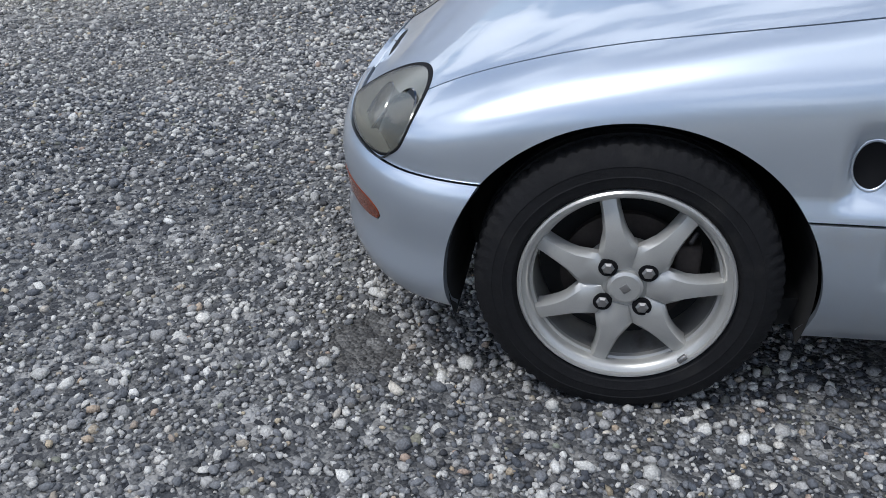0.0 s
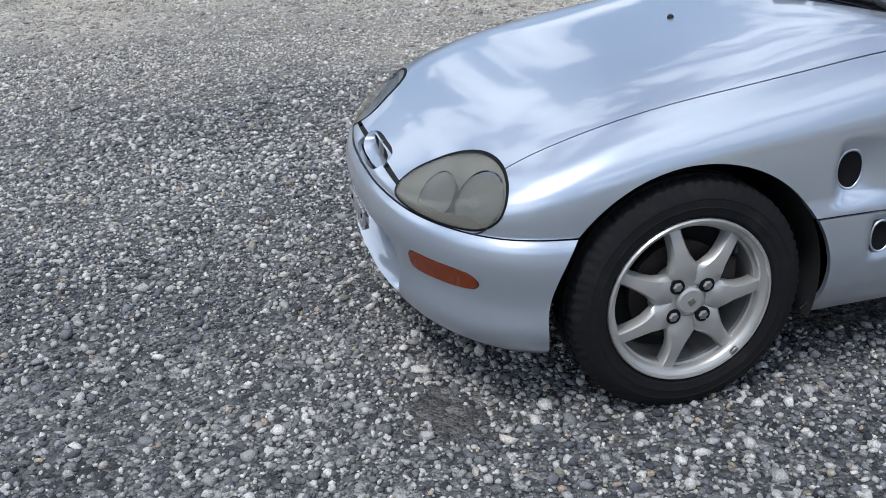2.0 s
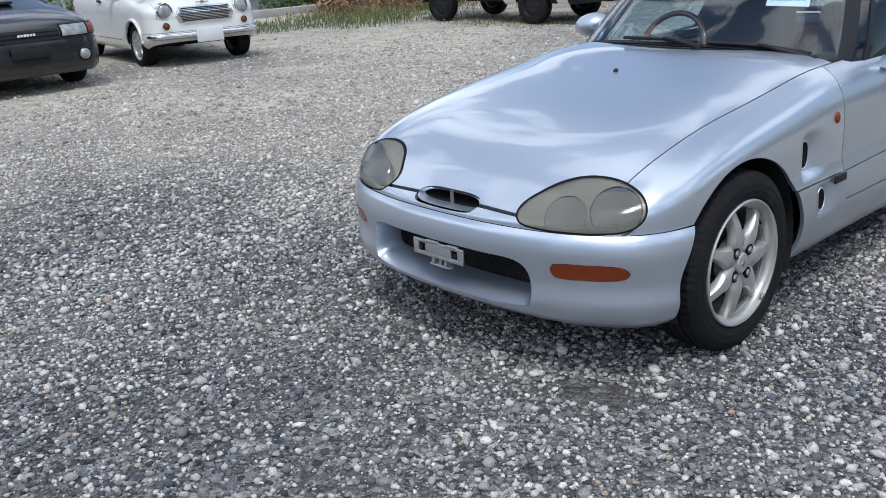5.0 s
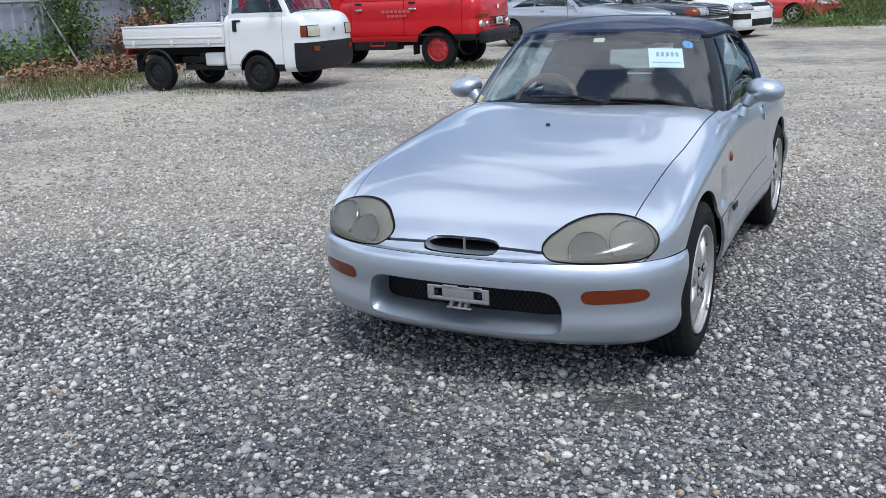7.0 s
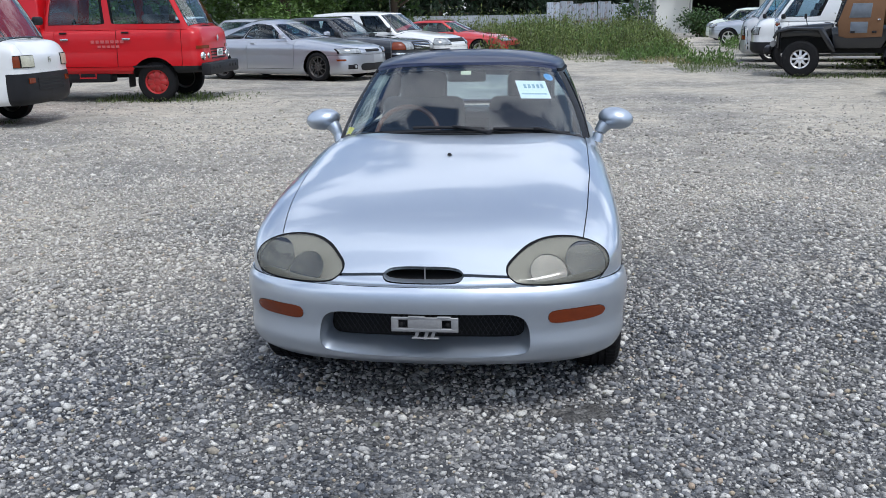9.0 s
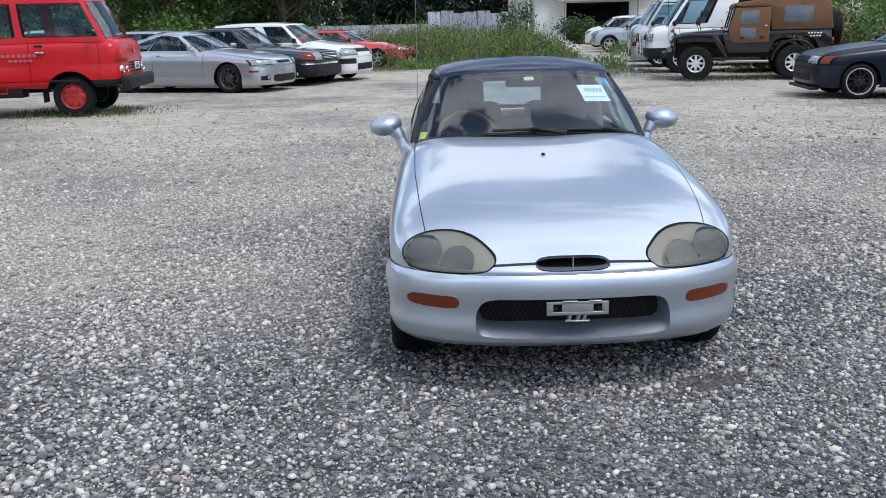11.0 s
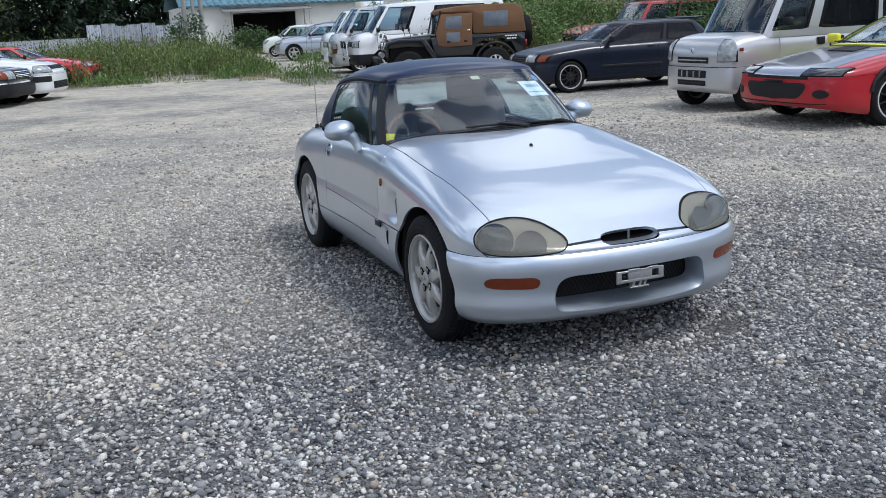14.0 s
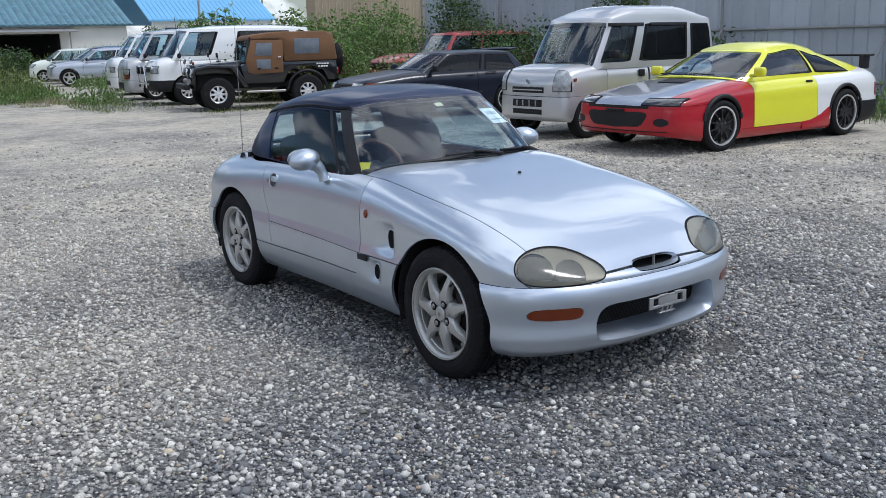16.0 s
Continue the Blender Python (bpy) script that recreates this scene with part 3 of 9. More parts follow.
def spoked_wheel_meshes(spokes=7, first=104.0, lip_r=0.197, tyre_r=0.285, half=0.0825, face=0.060, cap_r=0.034, nuts=4, nut_r=0.052,
                        spoke_w=(0.05, 0.06, 0.073, 0.060, 0.046, 0.039, 0.036, 0.034, 0.036), alloy=None, tread=70, tyre_mat=None, steps=96):
    """Meshes of one wheel, axis along x, outer face towards +x."""
    R = lip_r
    rim = lathe([(R * 1.015, face + 0.006), (R * 1.012, face + 0.018), (R * 0.995, face + 0.022), (R * 0.972, face + 0.021), (R * 0.966, face + 0.015), (R * 0.930, face + 0.011), (R * 0.905, face + 0.003), (R * 0.898, face - 0.010), (R * 0.872, face - 0.012), (R * 0.868, face - 0.022), (R * 0.93, face - 0.024)], min(72, steps), "x", True)
    bm = bmesh.new()
    rings = []
    for i, r in enumerate(np.linspace(R * 0.20, R * 0.905, 9)):
        u = i / 8
        w = float(np.interp(u, np.linspace(0, 1, len(spoke_w)), spoke_w)) / 2
        top = face + 0.010 - 0.012 * u ** 2 + 0.008 * math.sin(math.pi * u)
        deep = 0.022 + 0.014 * u
        rings.append([bm.verts.new((top + cz, r, w * cx)) for cx, cz in ((-1.0, -deep), (-1.0, -0.011), (-0.72, -0.002), (0.0, 0.0), (0.72, -0.002), (1.0, -0.011), (1.0, -deep))])
    for a, b in zip(rings, rings[1:]):
        for k in range(6):
            bm.faces.new((a[k], a[k + 1], b[k + 1], b[k]))
        bm.faces.new((a[6], a[0], b[0], b[6]))
    bm.faces.new(rings[0]), bm.faces.new(rings[-1][::-1])
    bmesh.ops.recalc_face_normals(bm, faces=bm.faces)
    spoke = smooth(bm, 40)
    hub = lathe([(0.001, face + 0.006), (R * 0.28, face + 0.006), (R * 0.38, face + 0.003), (R * 0.415, face - 0.006), (R * 0.415, face - 0.035), (0.001, face - 0.035)], 40)
    out = {}
    for key, bm in (("rim", rim), ("spoke", spoke), ("hub", hub),
                    ("cap", lathe([(0.001, face + 0.018), (cap_r * 0.8, face + 0.017), (cap_r * 0.97, face + 0.013), (cap_r, face + 0.003), (cap_r, face - 0.01)], 36)),
                    ("disc", lathe([(R * 0.3, 0.012), (R * 0.62, 0.012), (R * 0.62, -0.004), (R * 0.3, -0.004)], 48, "x", True)),
                    ("barrel", lathe([(R * 0.93, face - 0.023), (R * 0.87, face - 0.023), (R * 0.85, -0.02), (R * 0.86, -0.06), (R * 0.99, -half * 0.93), (R * 1.0, -half * 0.90), (R * 0.89, -0.055), (R * 0.88, -0.02)], min(72, steps), "x", True)),
                    ("plate", lathe([(0.001, -0.03), (R * 0.835, -0.03), (R * 0.835, -0.045), (0.001, -0.045)], 36)),
                    ("caliper", moved(box((0.05, 0.05, 0.10), bevel=0.01), pose(0.01, R * 0.56, R * 0.12))),
                    ("logo", box((0.0015, 0.016, 0.016), (face + 0.0182, 0, 0), 0.0005, (40, 0, 0)))):
        me = bpy.data.meshes.new(key)
        bm.to_mesh(me)
        bm.free()
        out[key] = me
    nut = lathe([(0.001, 0.011), (0.008, 0.011), (0.0120, 0.007), (0.0125, -0.012)], 6)
    me = bpy.data.meshes.new("nut")
    nut.to_mesh(me)
    nut.free()
    out["nut"], out["nuts"] = me, [(face + 0.0085, nut_r * math.cos(radians(41 + 360 / nuts * k)), nut_r * math.sin(radians(41 + 360 / nuts * k))) for k in range(nuts)]
    # black disc on the hub face stands for the shade in a nut's well
    well = lathe([(0.001, 0.0055), (0.0175, 0.0055), (0.0185, 0.0), (0.001, 0.0)], 20)
    out["well"] = bpy.data.meshes.new("well")
    well.to_mesh(out["well"])
    well.free()
    h, T = half, tyre_r
    side = [(R * 0.99, h * 0.80), (R * 1.06, h * 0.97), (R * 1.14, h * 1.0), (R * 1.15, h * 1.012), (R * 1.16, h * 1.0), (T * 0.86, h * 0.99), (T * 0.865, h * 1.0), (T * 0.90, h * 0.96), (T * 0.955, h * 0.86),
            (T * 0.985, h * 0.76), (T * 0.994, h * 0.66)]
    tread_line = [(T * 0.998, h * 0.36), (T * 0.975, h * 0.35), (T * 0.975, h * 0.28), (T, h * 0.27), (T, h * 0.05), (T * 0.975, h * 0.04)]
    prof = side + tread_line
    prof = prof + [(r, -a) for r, a in prof[::-1]]
    tyre = lathe(prof, tread * 4 if tread else steps, "x", True)
    # grooves across the shoulders
    for v in tyre.verts if tread else ():
        r, turn_ = math.hypot(v.co.y, v.co.z), math.atan2(v.co.z, v.co.y) / (2 * math.pi) * tread + (.5 if v.co.x > 0 else 0)
        if abs(v.co.x) > h * .3 and r > T * .95 and turn_ % 1 < .27:
            v.co.y, v.co.z = v.co.y * .986, v.co.z * .986
    smooth(tyre, 18)
    me = bpy.data.meshes.new("tyre")
    tyre.to_mesh(me)
    tyre.free()
    out["tyre"] = me
    out["spokes"] = [first + 360 / spokes * k for k in range(spokes)]
    for key, mt in (("rim", alloy or ALLOY), ("spoke", alloy or ALLOY), ("hub", alloy or ALLOY), ("cap", alloy or ALLOY), ("disc", RUSTY), ("plate", DARK), ("barrel", BARREL), ("caliper", RUSTY), ("logo", STEEL), ("nut", STEEL), ("well", SEAL), ("tyre", tyre_mat or RUBBER)):
        out[key].materials.append(mt)
    return out


def spokes_on(w, me):
    part("hub", me["hub"], ALLOY, w)
    part("rim_barrel", me["barrel"], BARREL, w)
    for a in me["spokes"]:
        part("spoke", me["spoke"], ALLOY, w).matrix_local = Matrix.Rotation(radians(a), 4, "X")


def put_wheel(car, me, x, y, z, spin=0.0, steer=0.0, details=True):
    """One wheel at its hub; the outer face looks away from the middle."""
    w = part("wheel", me["rim"], ALLOY, car)
    w.matrix_local = pose(x, y, z, 0, 0, (0 if x > 0 else 180) + steer) @ Matrix.Rotation(radians(spin), 4, "X")
    part("tyre", me["tyre"], RUBBER, w)
    spokes_on(w, me)
    if details:
        part("centre_cap", me["cap"], ALLOY, w)
        part("emblem", me["logo"], STEEL, w)
        part("brake_disc", me["disc"], STEEL, w)
        part("backing_plate", me["plate"], DARK, w)
        part("brake_caliper", me["caliper"], STEEL, w)
        for at in me["nuts"]:
            part("lug_nut", me["nut"], STEEL, w).location = at
            part("nut_well", me["well"], SEAL, w).location = at
        part("valve_stem", tube([(.052, .118, .112), (.070, .106, .100)], .004, 8), BLACK, w)
        part("balance_weight", moved(box((.010, .020, .010), bevel=.003), pose(.080, .118, -.143, 50, 0, 0)), STEEL, w)
    return w


def roadster():
    car = thing("sports_car", "small silver two-seat roadster with dark navy hard top on gravel", "car")
    outline = [(0, -.605), (.2, -.596), (.40, -.558), (.54, -.492), (.63, -.405), (.672, -.29), (.684, -.1), (.682, .2), (.672, .6), (.662, 1.1), (.668, 1.6), (.682, 2.0), (.68, 2.25),
               (.645, 2.47), (.54, 2.585), (.3, 2.64), (0, 2.65)]
    spine = pchip([-.605, -.55, -.405, -.1, .3, .65, 1.1, 1.7, 2.1, 2.4, 2.65], [-.30, -.25, -.08, .22, .48, .72, 1.1, 1.7, 2.0, 2.15, 2.3])
    zb = pchip([-.61, -.3, 0, .35, 1.6, 2.1, 2.65], [.197, .185, .18, .187, .19, .195, .24])
    zs = pchip([-.61, -.2, .35, 1.2, 2.0, 2.65], [.474, .474, .49, .50, .50, .50])
    zc = pchip([-.62, -.57, -.45, -.3, -.1, .1, .274, .62, 1.2, 1.75, 2.05, 2.4, 2.65], [.510, .525, .588, .655, .715, .758, .789, .842, .86, .85, .83, .79, .73])
    prof = pchip([0, .12, .3, .55, .8, 1.0], [-.045, -.018, .006, .018, .014, 0.0])
    lip = pchip([0, .1, .22, .5, .8, .93, 1.0], [.004, .018, .014, -.008, .006, .008, 0.0])
    power = pchip([-.61, -.4, -.1, .3, .7, 1.6, 2.1, 2.65], [3.3, 4.2, 4.8, 4.6, 4.4, 4.2, 3.6, 3.0])
    body = lower_shell(outline, spine, zb, zs, zc, lambda t, y: prof(t) + lip(t) * smoothstep((-.02 - y) / .4), power, 270, 44, 64)

    # scooped outlets behind the front arches
    def scoop(p, y0, z0, long, high, deep):
        u = (p[:, 1] - y0) / long
        v = (p[:, 2] - z0) / high
        on = (u > 0) & (u < 1) & (np.abs(v) < 1) & (p[:, 0] > .3)
        return np.where(on, deep * (1 - smoothstep(u)) * (1 - v ** 2) ** 1.0 * smoothstep(u * 14), 0)
    sink = scoop(body.p, .356, .545, .19, .078, .032) + scoop(body.p, .446, .383, .17, .056, .026)
    body.p[:, 0] -= sink
    body.renormal((body.p[:, 0] > .3) & (body.p[:, 1] > .30) & (body.p[:, 1] < .66) & (body.p[:, 2] > .30) & (body.p[:, 2] < .66))

    Y, Z, X = (lambda p: p[:, 1]), (lambda p: p[:, 2]), (lambda p: p[:, 0])
    arch_f = lambda p: (np.hypot((Y(p) - .015) / .338, (Z(p) - .285) / .322) - 1) * .33
    arch_r = lambda p: np.hypot(Y(p) - 2.06, Z(p) - .29) - .312
    hood_x = pchip([-.62, -.42, -.2, 0, .2, .6, .8], [.515, .531, .553, .564, .573, .574, .574])
    hood_line = lambda p: Z(p) - (.512 - .07 * X(p) ** 2)
    cowl_y = lambda p: .555 + .52 * X(p) ** 2
    lamp_line = [(-.055, .509), (-.040, .490), (.015, .481), (.10, .4785), (.20, .480), (.265, .488), (.303, .512), (.313, .545), (.298, .574), (.258, .595), (.20, .604), (.13, .600), (.06, .582), (.0, .555), (-.041, .530)]
    lamp_d = outline_distance(lamp_line)
    lamp = lambda p: np.where(X(p) > .2, lamp_d(np.stack([.848 * X(p) + .53 * Y(p), Z(p)], 1)), -1) * np.where(Y(p) < 0, 1, 1) + np.where(Y(p) > 0, -9, 0)
    duct_d = outline_distance(rounded_loop([(0, .530), (.08, .529), (.125, .522), (.137, .508), (.125, .493), (.08, .487), (0, .486)]))
    duct = lambda p: np.where(Y(p) < 0, duct_d(np.stack([X(p), Z(p)], 1)), -1)
    INTAKE = [(0, .390), (.2, .390), (.305, .386), (.342, .363), (.358, .300), (.350, .255), (.31, .241), (.15, .237), (0, .236)]
    grille_d = outline_distance(rounded_loop(INTAKE))
    grille = lambda p: np.where(Y(p) < 0, grille_d(np.stack([X(p), Z(p)], 1)), -1)
    ind_d = outline_distance([(.418, .371), (.427, .390), (.5, .394), (.590, .390), (.606, .372), (.593, .354), (.5, .349), (.428, .352)])
    ind = lambda p: np.where((Y(p) < 0) & (X(p) > .1), ind_d(np.stack([X(p), Z(p)], 1)), -1)
    side_seam = pchip([0, .31, .644, .654, 1.05, 1.72, 2.1], [.447, .447, .443, .343, .340, .336, .336])
    door_f, door_r = (lambda p: .648 + 0.02 * (Z(p) - .6)), pchip([.3, .45, .6, .75, .9], [1.56, 1.60, 1.66, 1.70, 1.72])
    base = [(0, .585, .846), (.25, .618, .842), (.44, .69, .822), (.565, .775, .785), (.598, .85, .772), (.604, 1.2, .772), (.604, 1.70, .79), (.60, 1.90, .80), (.53, 2.06, .825), (.36, 2.12, .835), (0, 2.14, .838)]
    under_d = outline_distance(rounded_loop([(x, y) for x, y, z in base]))
    cabin = lambda p: np.where(Z(p) > .55, under_d(np.stack([X(p), Y(p)], 1)), -1)
    g = .0019

    front = body.keep(lambda p, u: 0.1 - Y(p))
    bumper = front.keep(lambda p, u: .474 - g - Z(p)).keep(lambda p, u: arch_f(p)).keep(lambda p, u: -grille(p)).keep(lambda p, u: -g - ind(p))
    part("front_bumper", bumper.whole().moved(.006).mesh("front_bumper", .016), SILVER, car)
    fender = body.keep(lambda p, u: .72 - Y(p)).keep(lambda p, u: Z(p) - np.where(Y(p) < 0, .474, side_seam(Y(p))) - g).keep(lambda p, u: arch_f(p)) \
        .keep(lambda p, u: X(p) - hood_x(Y(p)) - g).keep(lambda p, u: -lamp(p) - .002).keep(lambda p, u: door_f(p) - Y(p) - g)
    both_sides("front_fender", fender, SILVER, car)
    nose = front.keep(lambda p, u: Z(p) - .474 - g).keep(lambda p, u: -hood_line(p) - .0040).keep(lambda p, u: hood_x(Y(p)) - X(p) + .02).keep(lambda p, u: -lamp(p) - .002).keep(lambda p, u: -duct(p))
    part("nose_panel", nose.whole().mesh("nose_panel", .014), SILVER, car)
    hood = body.keep(lambda p, u: .9 - Y(p)).keep(lambda p, u: hood_line(p) - .0030).keep(lambda p, u: hood_x(Y(p)) - X(p) - g).keep(lambda p, u: -lamp(p) - .002) \
        .keep(lambda p, u: cowl_y(p) - Y(p)).keep(lambda p, u: -duct(p)).keep(lambda p, u: Z(p) - .474)
    part("bonnet", hood.whole().mesh("bonnet", .014), SILVER, car)
    cowl = body.keep(lambda p, u: 1.0 - Y(p)).keep(lambda p, u: Y(p) - cowl_y(p) - .002).keep(lambda p, u: hood_x(Y(p)) - X(p) - g).keep(lambda p, u: .02 - cabin(p)).moved(-.006)
    part("cowl_panel", cowl.whole().mesh("cowl_panel", .01), BLACK, car, "black cowl panel below the windscreen")
    door = body.keep(lambda p, u: Z(p) - side_seam(Y(p)) - g).keep(lambda p, u: Y(p) - door_f(p) - g).keep(lambda p, u: door_r(Z(p)) - Y(p) - g).keep(lambda p, u: X(p) - .45) \
        .keep(lambda p, u: X(p) - hood_x(Y(p)) - g).keep(lambda p, u: -cabin(p) + .004)
    rear = body.keep(lambda p, u: Y(p) - door_r(Z(p)) - g).keep(lambda p, u: Z(p) - np.where(Y(p) < 2.06, side_seam(Y(p)), .445) - g).keep(lambda p, u: arch_r(p)).keep(lambda p, u: -cabin(p) + .004)
    quarter = rear.keep(lambda p, u: np.maximum(X(p) - .5, 2.12 - Y(p)) - g).keep(lambda p, u: 2.56 - Y(p) + .3 * (.7 - Z(p)))
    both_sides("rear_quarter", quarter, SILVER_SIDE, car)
    lid = rear.keep(lambda p, u: -np.maximum(X(p) - .5, 2.12 - Y(p)) - g)
    part("boot_lid", lid.whole().mesh("boot_lid", .014), SILVER, car)
    rest = rear.keep(lambda p, u: X(p) - .5 - g).keep(lambda p, u: -(2.56 - Y(p) + .3 * (.7 - Z(p))) - g)
    both_sides("tail_lamp", rest, RED_LENS, car, "red tail lamp")
    rocker = body.keep(lambda p, u: side_seam(Y(p)) - g - Z(p)).keep(lambda p, u: Y(p)).keep(lambda p, u: 2.0 - Y(p)).keep(lambda p, u: arch_f(p)).keep(lambda p, u: arch_r(p))
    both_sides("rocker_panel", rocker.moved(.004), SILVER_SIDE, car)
    tail = body.keep(lambda p, u: .445 - g - Z(p)).keep(lambda p, u: Y(p) - 2.06).keep(lambda p, u: arch_r(p))
    part("rear_bumper", tail.whole().moved(.006).mesh("rear_bumper", .016), SILVER, car)
    inner = body.keep(lambda p, u: arch_f(p) - .004).keep(lambda p, u: arch_r(p) - .004).keep(lambda p, u: -cabin(p)).keep(lambda p, u: -lamp(p)).keep(lambda p, u: -duct(p)).keep(lambda p, u: -grille(p)).moved(-.014)
    part("inner_shell", inner.whole().mesh("inner_shell", 0), DARK, car, "black inner body behind the panel gaps")

    # flat black strip stands for the shadow line of the door crease
    crease = door.keep(lambda p, u: Z(p) - (.444 + .0207 * (Y(p) - .658)) + .0013).keep(lambda p, u: (.444 + .0207 * (Y(p) - .658)) + .0013 - Z(p)).keep(lambda p, u: 1.69 - Y(p))
    both_sides("door_crease", crease.moved(.0008), SEAL, car, "thin black strip laid as the shadow line of the door crease", lip=.002)

    def on_body(y, z, sgn, out=0.0):
        """A pose on the side of the body, its x axis pointing out of the skin."""
        far = (body.p[:, 1] - y) ** 2 + (body.p[:, 2] - z) ** 2 + np.where(body.p[:, 0] < .4, 9, 0)
        k = np.argsort(far)[:6]
        q, nn = body.p[k].mean(0), body.n[k].mean(0)
        q = np.array([q[0] - (nn[1] * (y - q[1]) + nn[2] * (z - q[2])) / max(.4, nn[0]), y, z]) + nn * out
        q, nn = Vector(q * np.array([sgn, 1, 1])), Vector(nn * np.array([sgn, 1, 1])).normalized()
        up = (Vector((0, 0, 1)) - nn * nn.z).normalized()
        m4 = Matrix((nn, up.cross(nn), up)).transposed().to_4x4()
        m4.translation = q
        return m4

    # doors with handle and glass
    for sgn in (1, -1):
        sk = door if sgn > 0 else door.mirrored()
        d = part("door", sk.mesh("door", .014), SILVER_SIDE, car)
        hd = part("door_handle", moved(lathe([(.046, .004), (.049, .006), (.052, .004), (.052, -.01), (.046, -.01)], 28, "x", True), on_body(1.56, .692, sgn) @ Matrix.Diagonal((.8, .84, .78, 1))), SILVER_SIDE, d)
        part("handle_recess", moved(lathe([(.001, .001), (.047, .001), (.047, -.004)], 28), on_body(1.56, .692, sgn) @ Matrix.Diagonal((.8, .84, .78, 1))), BULB_DARK, hd)
        part("handle_flap", moved(box((.006, .062, .030), (.002, 0, .006), .0025), on_body(1.556, .692, sgn)), SILVER_SIDE, hd)
        part("key_barrel", moved(lathe([(.001, .01), (.011, .01), (.011, 0)], 14), on_body(1.625, .685, sgn, -.006)), STEEL, d)
        # mirror on its stalk
        mb = bmesh.new()
        bmesh.ops.create_uvsphere(mb, u_segments=28, v_segments=18, radius=1.0)
        for v in mb.verts:
            flat = 0.55 if v.co.y > 0 else 1.0
            v.co = Vector((v.co.x * .085, v.co.y * .078 * flat, v.co.z * .053))
        moved(mb, pose(sgn * .728, 1.06, .855, 0, sgn * 8, sgn * -10))
        m = part("door_mirror", smooth(mb, 80), SILVER_SIDE, d)
        part("mirror_stalk", tube([(sgn * .636, 1.02, .745), (sgn * .644, 1.025, .775), (sgn * .662, 1.035, .812), (sgn * .70, 1.052, .848)], [.030, .025, .033, .048], 12, 14), SILVER_SIDE, m)
        part("mirror_glass", moved(lathe([(.001, .0), (.048, 0), (.048, .004), (.001, .004)], 28, "y"), pose(sgn * .732, 1.100, .856, 0, 0, sgn * -10) @ Matrix.Diagonal((1.45, 1, .95, 1))), CHROME, m)

    # lamps
    lens = front.keep(lambda p, u: lamp(p) - .001)
    seal = front.keep(lambda p, u: lamp(p) + .0030).keep(lambda p, u: .0018 - lamp(p)).moved(.0012)
    for sgn in (1, -1):
        flip = (lambda s: s) if sgn > 0 else (lambda s: s.mirrored())
        hl = part("headlight", flip(lens.moved(.001)).mesh("headlight", 0), LENS, car, "yellowed hazy headlight lens")
        hl.visible_shadow = False
        part("lamp_seal", flip(seal).mesh("lamp_seal", .004), SEAL, hl, "black rubber seal")
        bowl = flip(Skin(lens.p - lens.n * (.004 + .060 * smoothstep(lamp(lens.p) / .05))[:, None], lens.n, lens.uv, lens.faces))
        part("lamp_housing", bowl.mesh("lamp_housing", 0), BOWL, hl)
        for e1, z, r in ((.221, .543, .072), (.086, .530, .063)):
            k = np.argmin((.848 * lens.p[:, 0] + .53 * lens.p[:, 1] - e1) ** 2 + (lens.p[:, 2] - z) ** 2)
            flip_x = np.array([sgn, 1, 1])
            q, nn = Vector(lens.p[k] * flip_x), Vector(lens.n[k] * flip_x)
            face = nn * .55 + Vector((sgn * .25, -.75, .1)) * .45
            at = Matrix.Translation(q - nn * .016) @ face.to_track_quat("Y", "Z").to_matrix().to_4x4()
            bowl_ = part("reflector", moved(lathe([(r * 1.03, -.006), (r * .99, -.003), (r * .95, -.012), (r * .84, -.030), (r * .62, -.046), (r * .35, -.055), (.012, -.058)], 36, "y"), at), REFLECTOR, hl, "round concave lamp reflector")
            part("bulb_shield", moved(lathe([(.001, -.018), (.008, -.020), (.013, -.030), (.013, -.046)], 16, "y"), at), BULB_DARK, bowl_)
        part("indicator", flip(front.keep(lambda p, u: ind(p)).moved(.0075)).mesh("indicator", .012), AMBER, car, "amber front indicator")
        sm = moved(lathe([(.001, .012), (.010, .011), (.016, .008), (.019, 0)], 20), on_body(.592, .637, sgn, -.003) @ Matrix.Diagonal((1, .9, 1.15, 1)))
        part("side_marker", sm, AMBER, car, "small orange side marker")
        part("side_badge", box((.006, .085, .028), (sgn * .697, .596, .433), .003), BLACK, car, "black side badge")
        for y, z, w, h in ((.398, .545, .032, .045), (.482, .383, .027, .037)):
            near = body.p[(np.abs(body.p[:, 1] - y) < .055) & (np.abs(body.p[:, 2] - z) < .06) & (body.p[:, 0] > .4)]
            terms = lambda a_, b_: np.stack([((a_ - y) / .05) ** i * ((b_ - z) / .05) ** j for i in range(5) for j in range(5 - i)], -1)
            fit_ = np.linalg.lstsq(terms(near[:, 1], near[:, 2]), near[:, 0], rcond=None)[0]
            lift = 0 if z > .45 else .010

            def oval(rings):
                bm = bmesh.new()
                rows_ = []
                for f_, o_ in rings:
                    wa = np.arange(44) * 2 * math.pi / 44
                    yy, zz = y + w * f_ * np.cos(wa), z + h * f_ * np.sin(wa)
                    rows_.append([bm.verts.new((sgn * (x_ + o_ + lift), b_, c_)) for x_, b_, c_ in zip(terms(yy, zz) @ fit_, yy, zz)])
                for r_a, r_b in zip(rows_, rows_[1:]):
                    for i in range(44):
                        bm.faces.new((r_a[i], r_a[(i + 1) % 44], r_b[(i + 1) % 44], r_b[i]))
                if rings[-1][0] < .3:
                    bm.faces.new(rows_[-1])
                bmesh.ops.recalc_face_normals(bm, faces=bm.faces)
                return smooth(bm, 50)
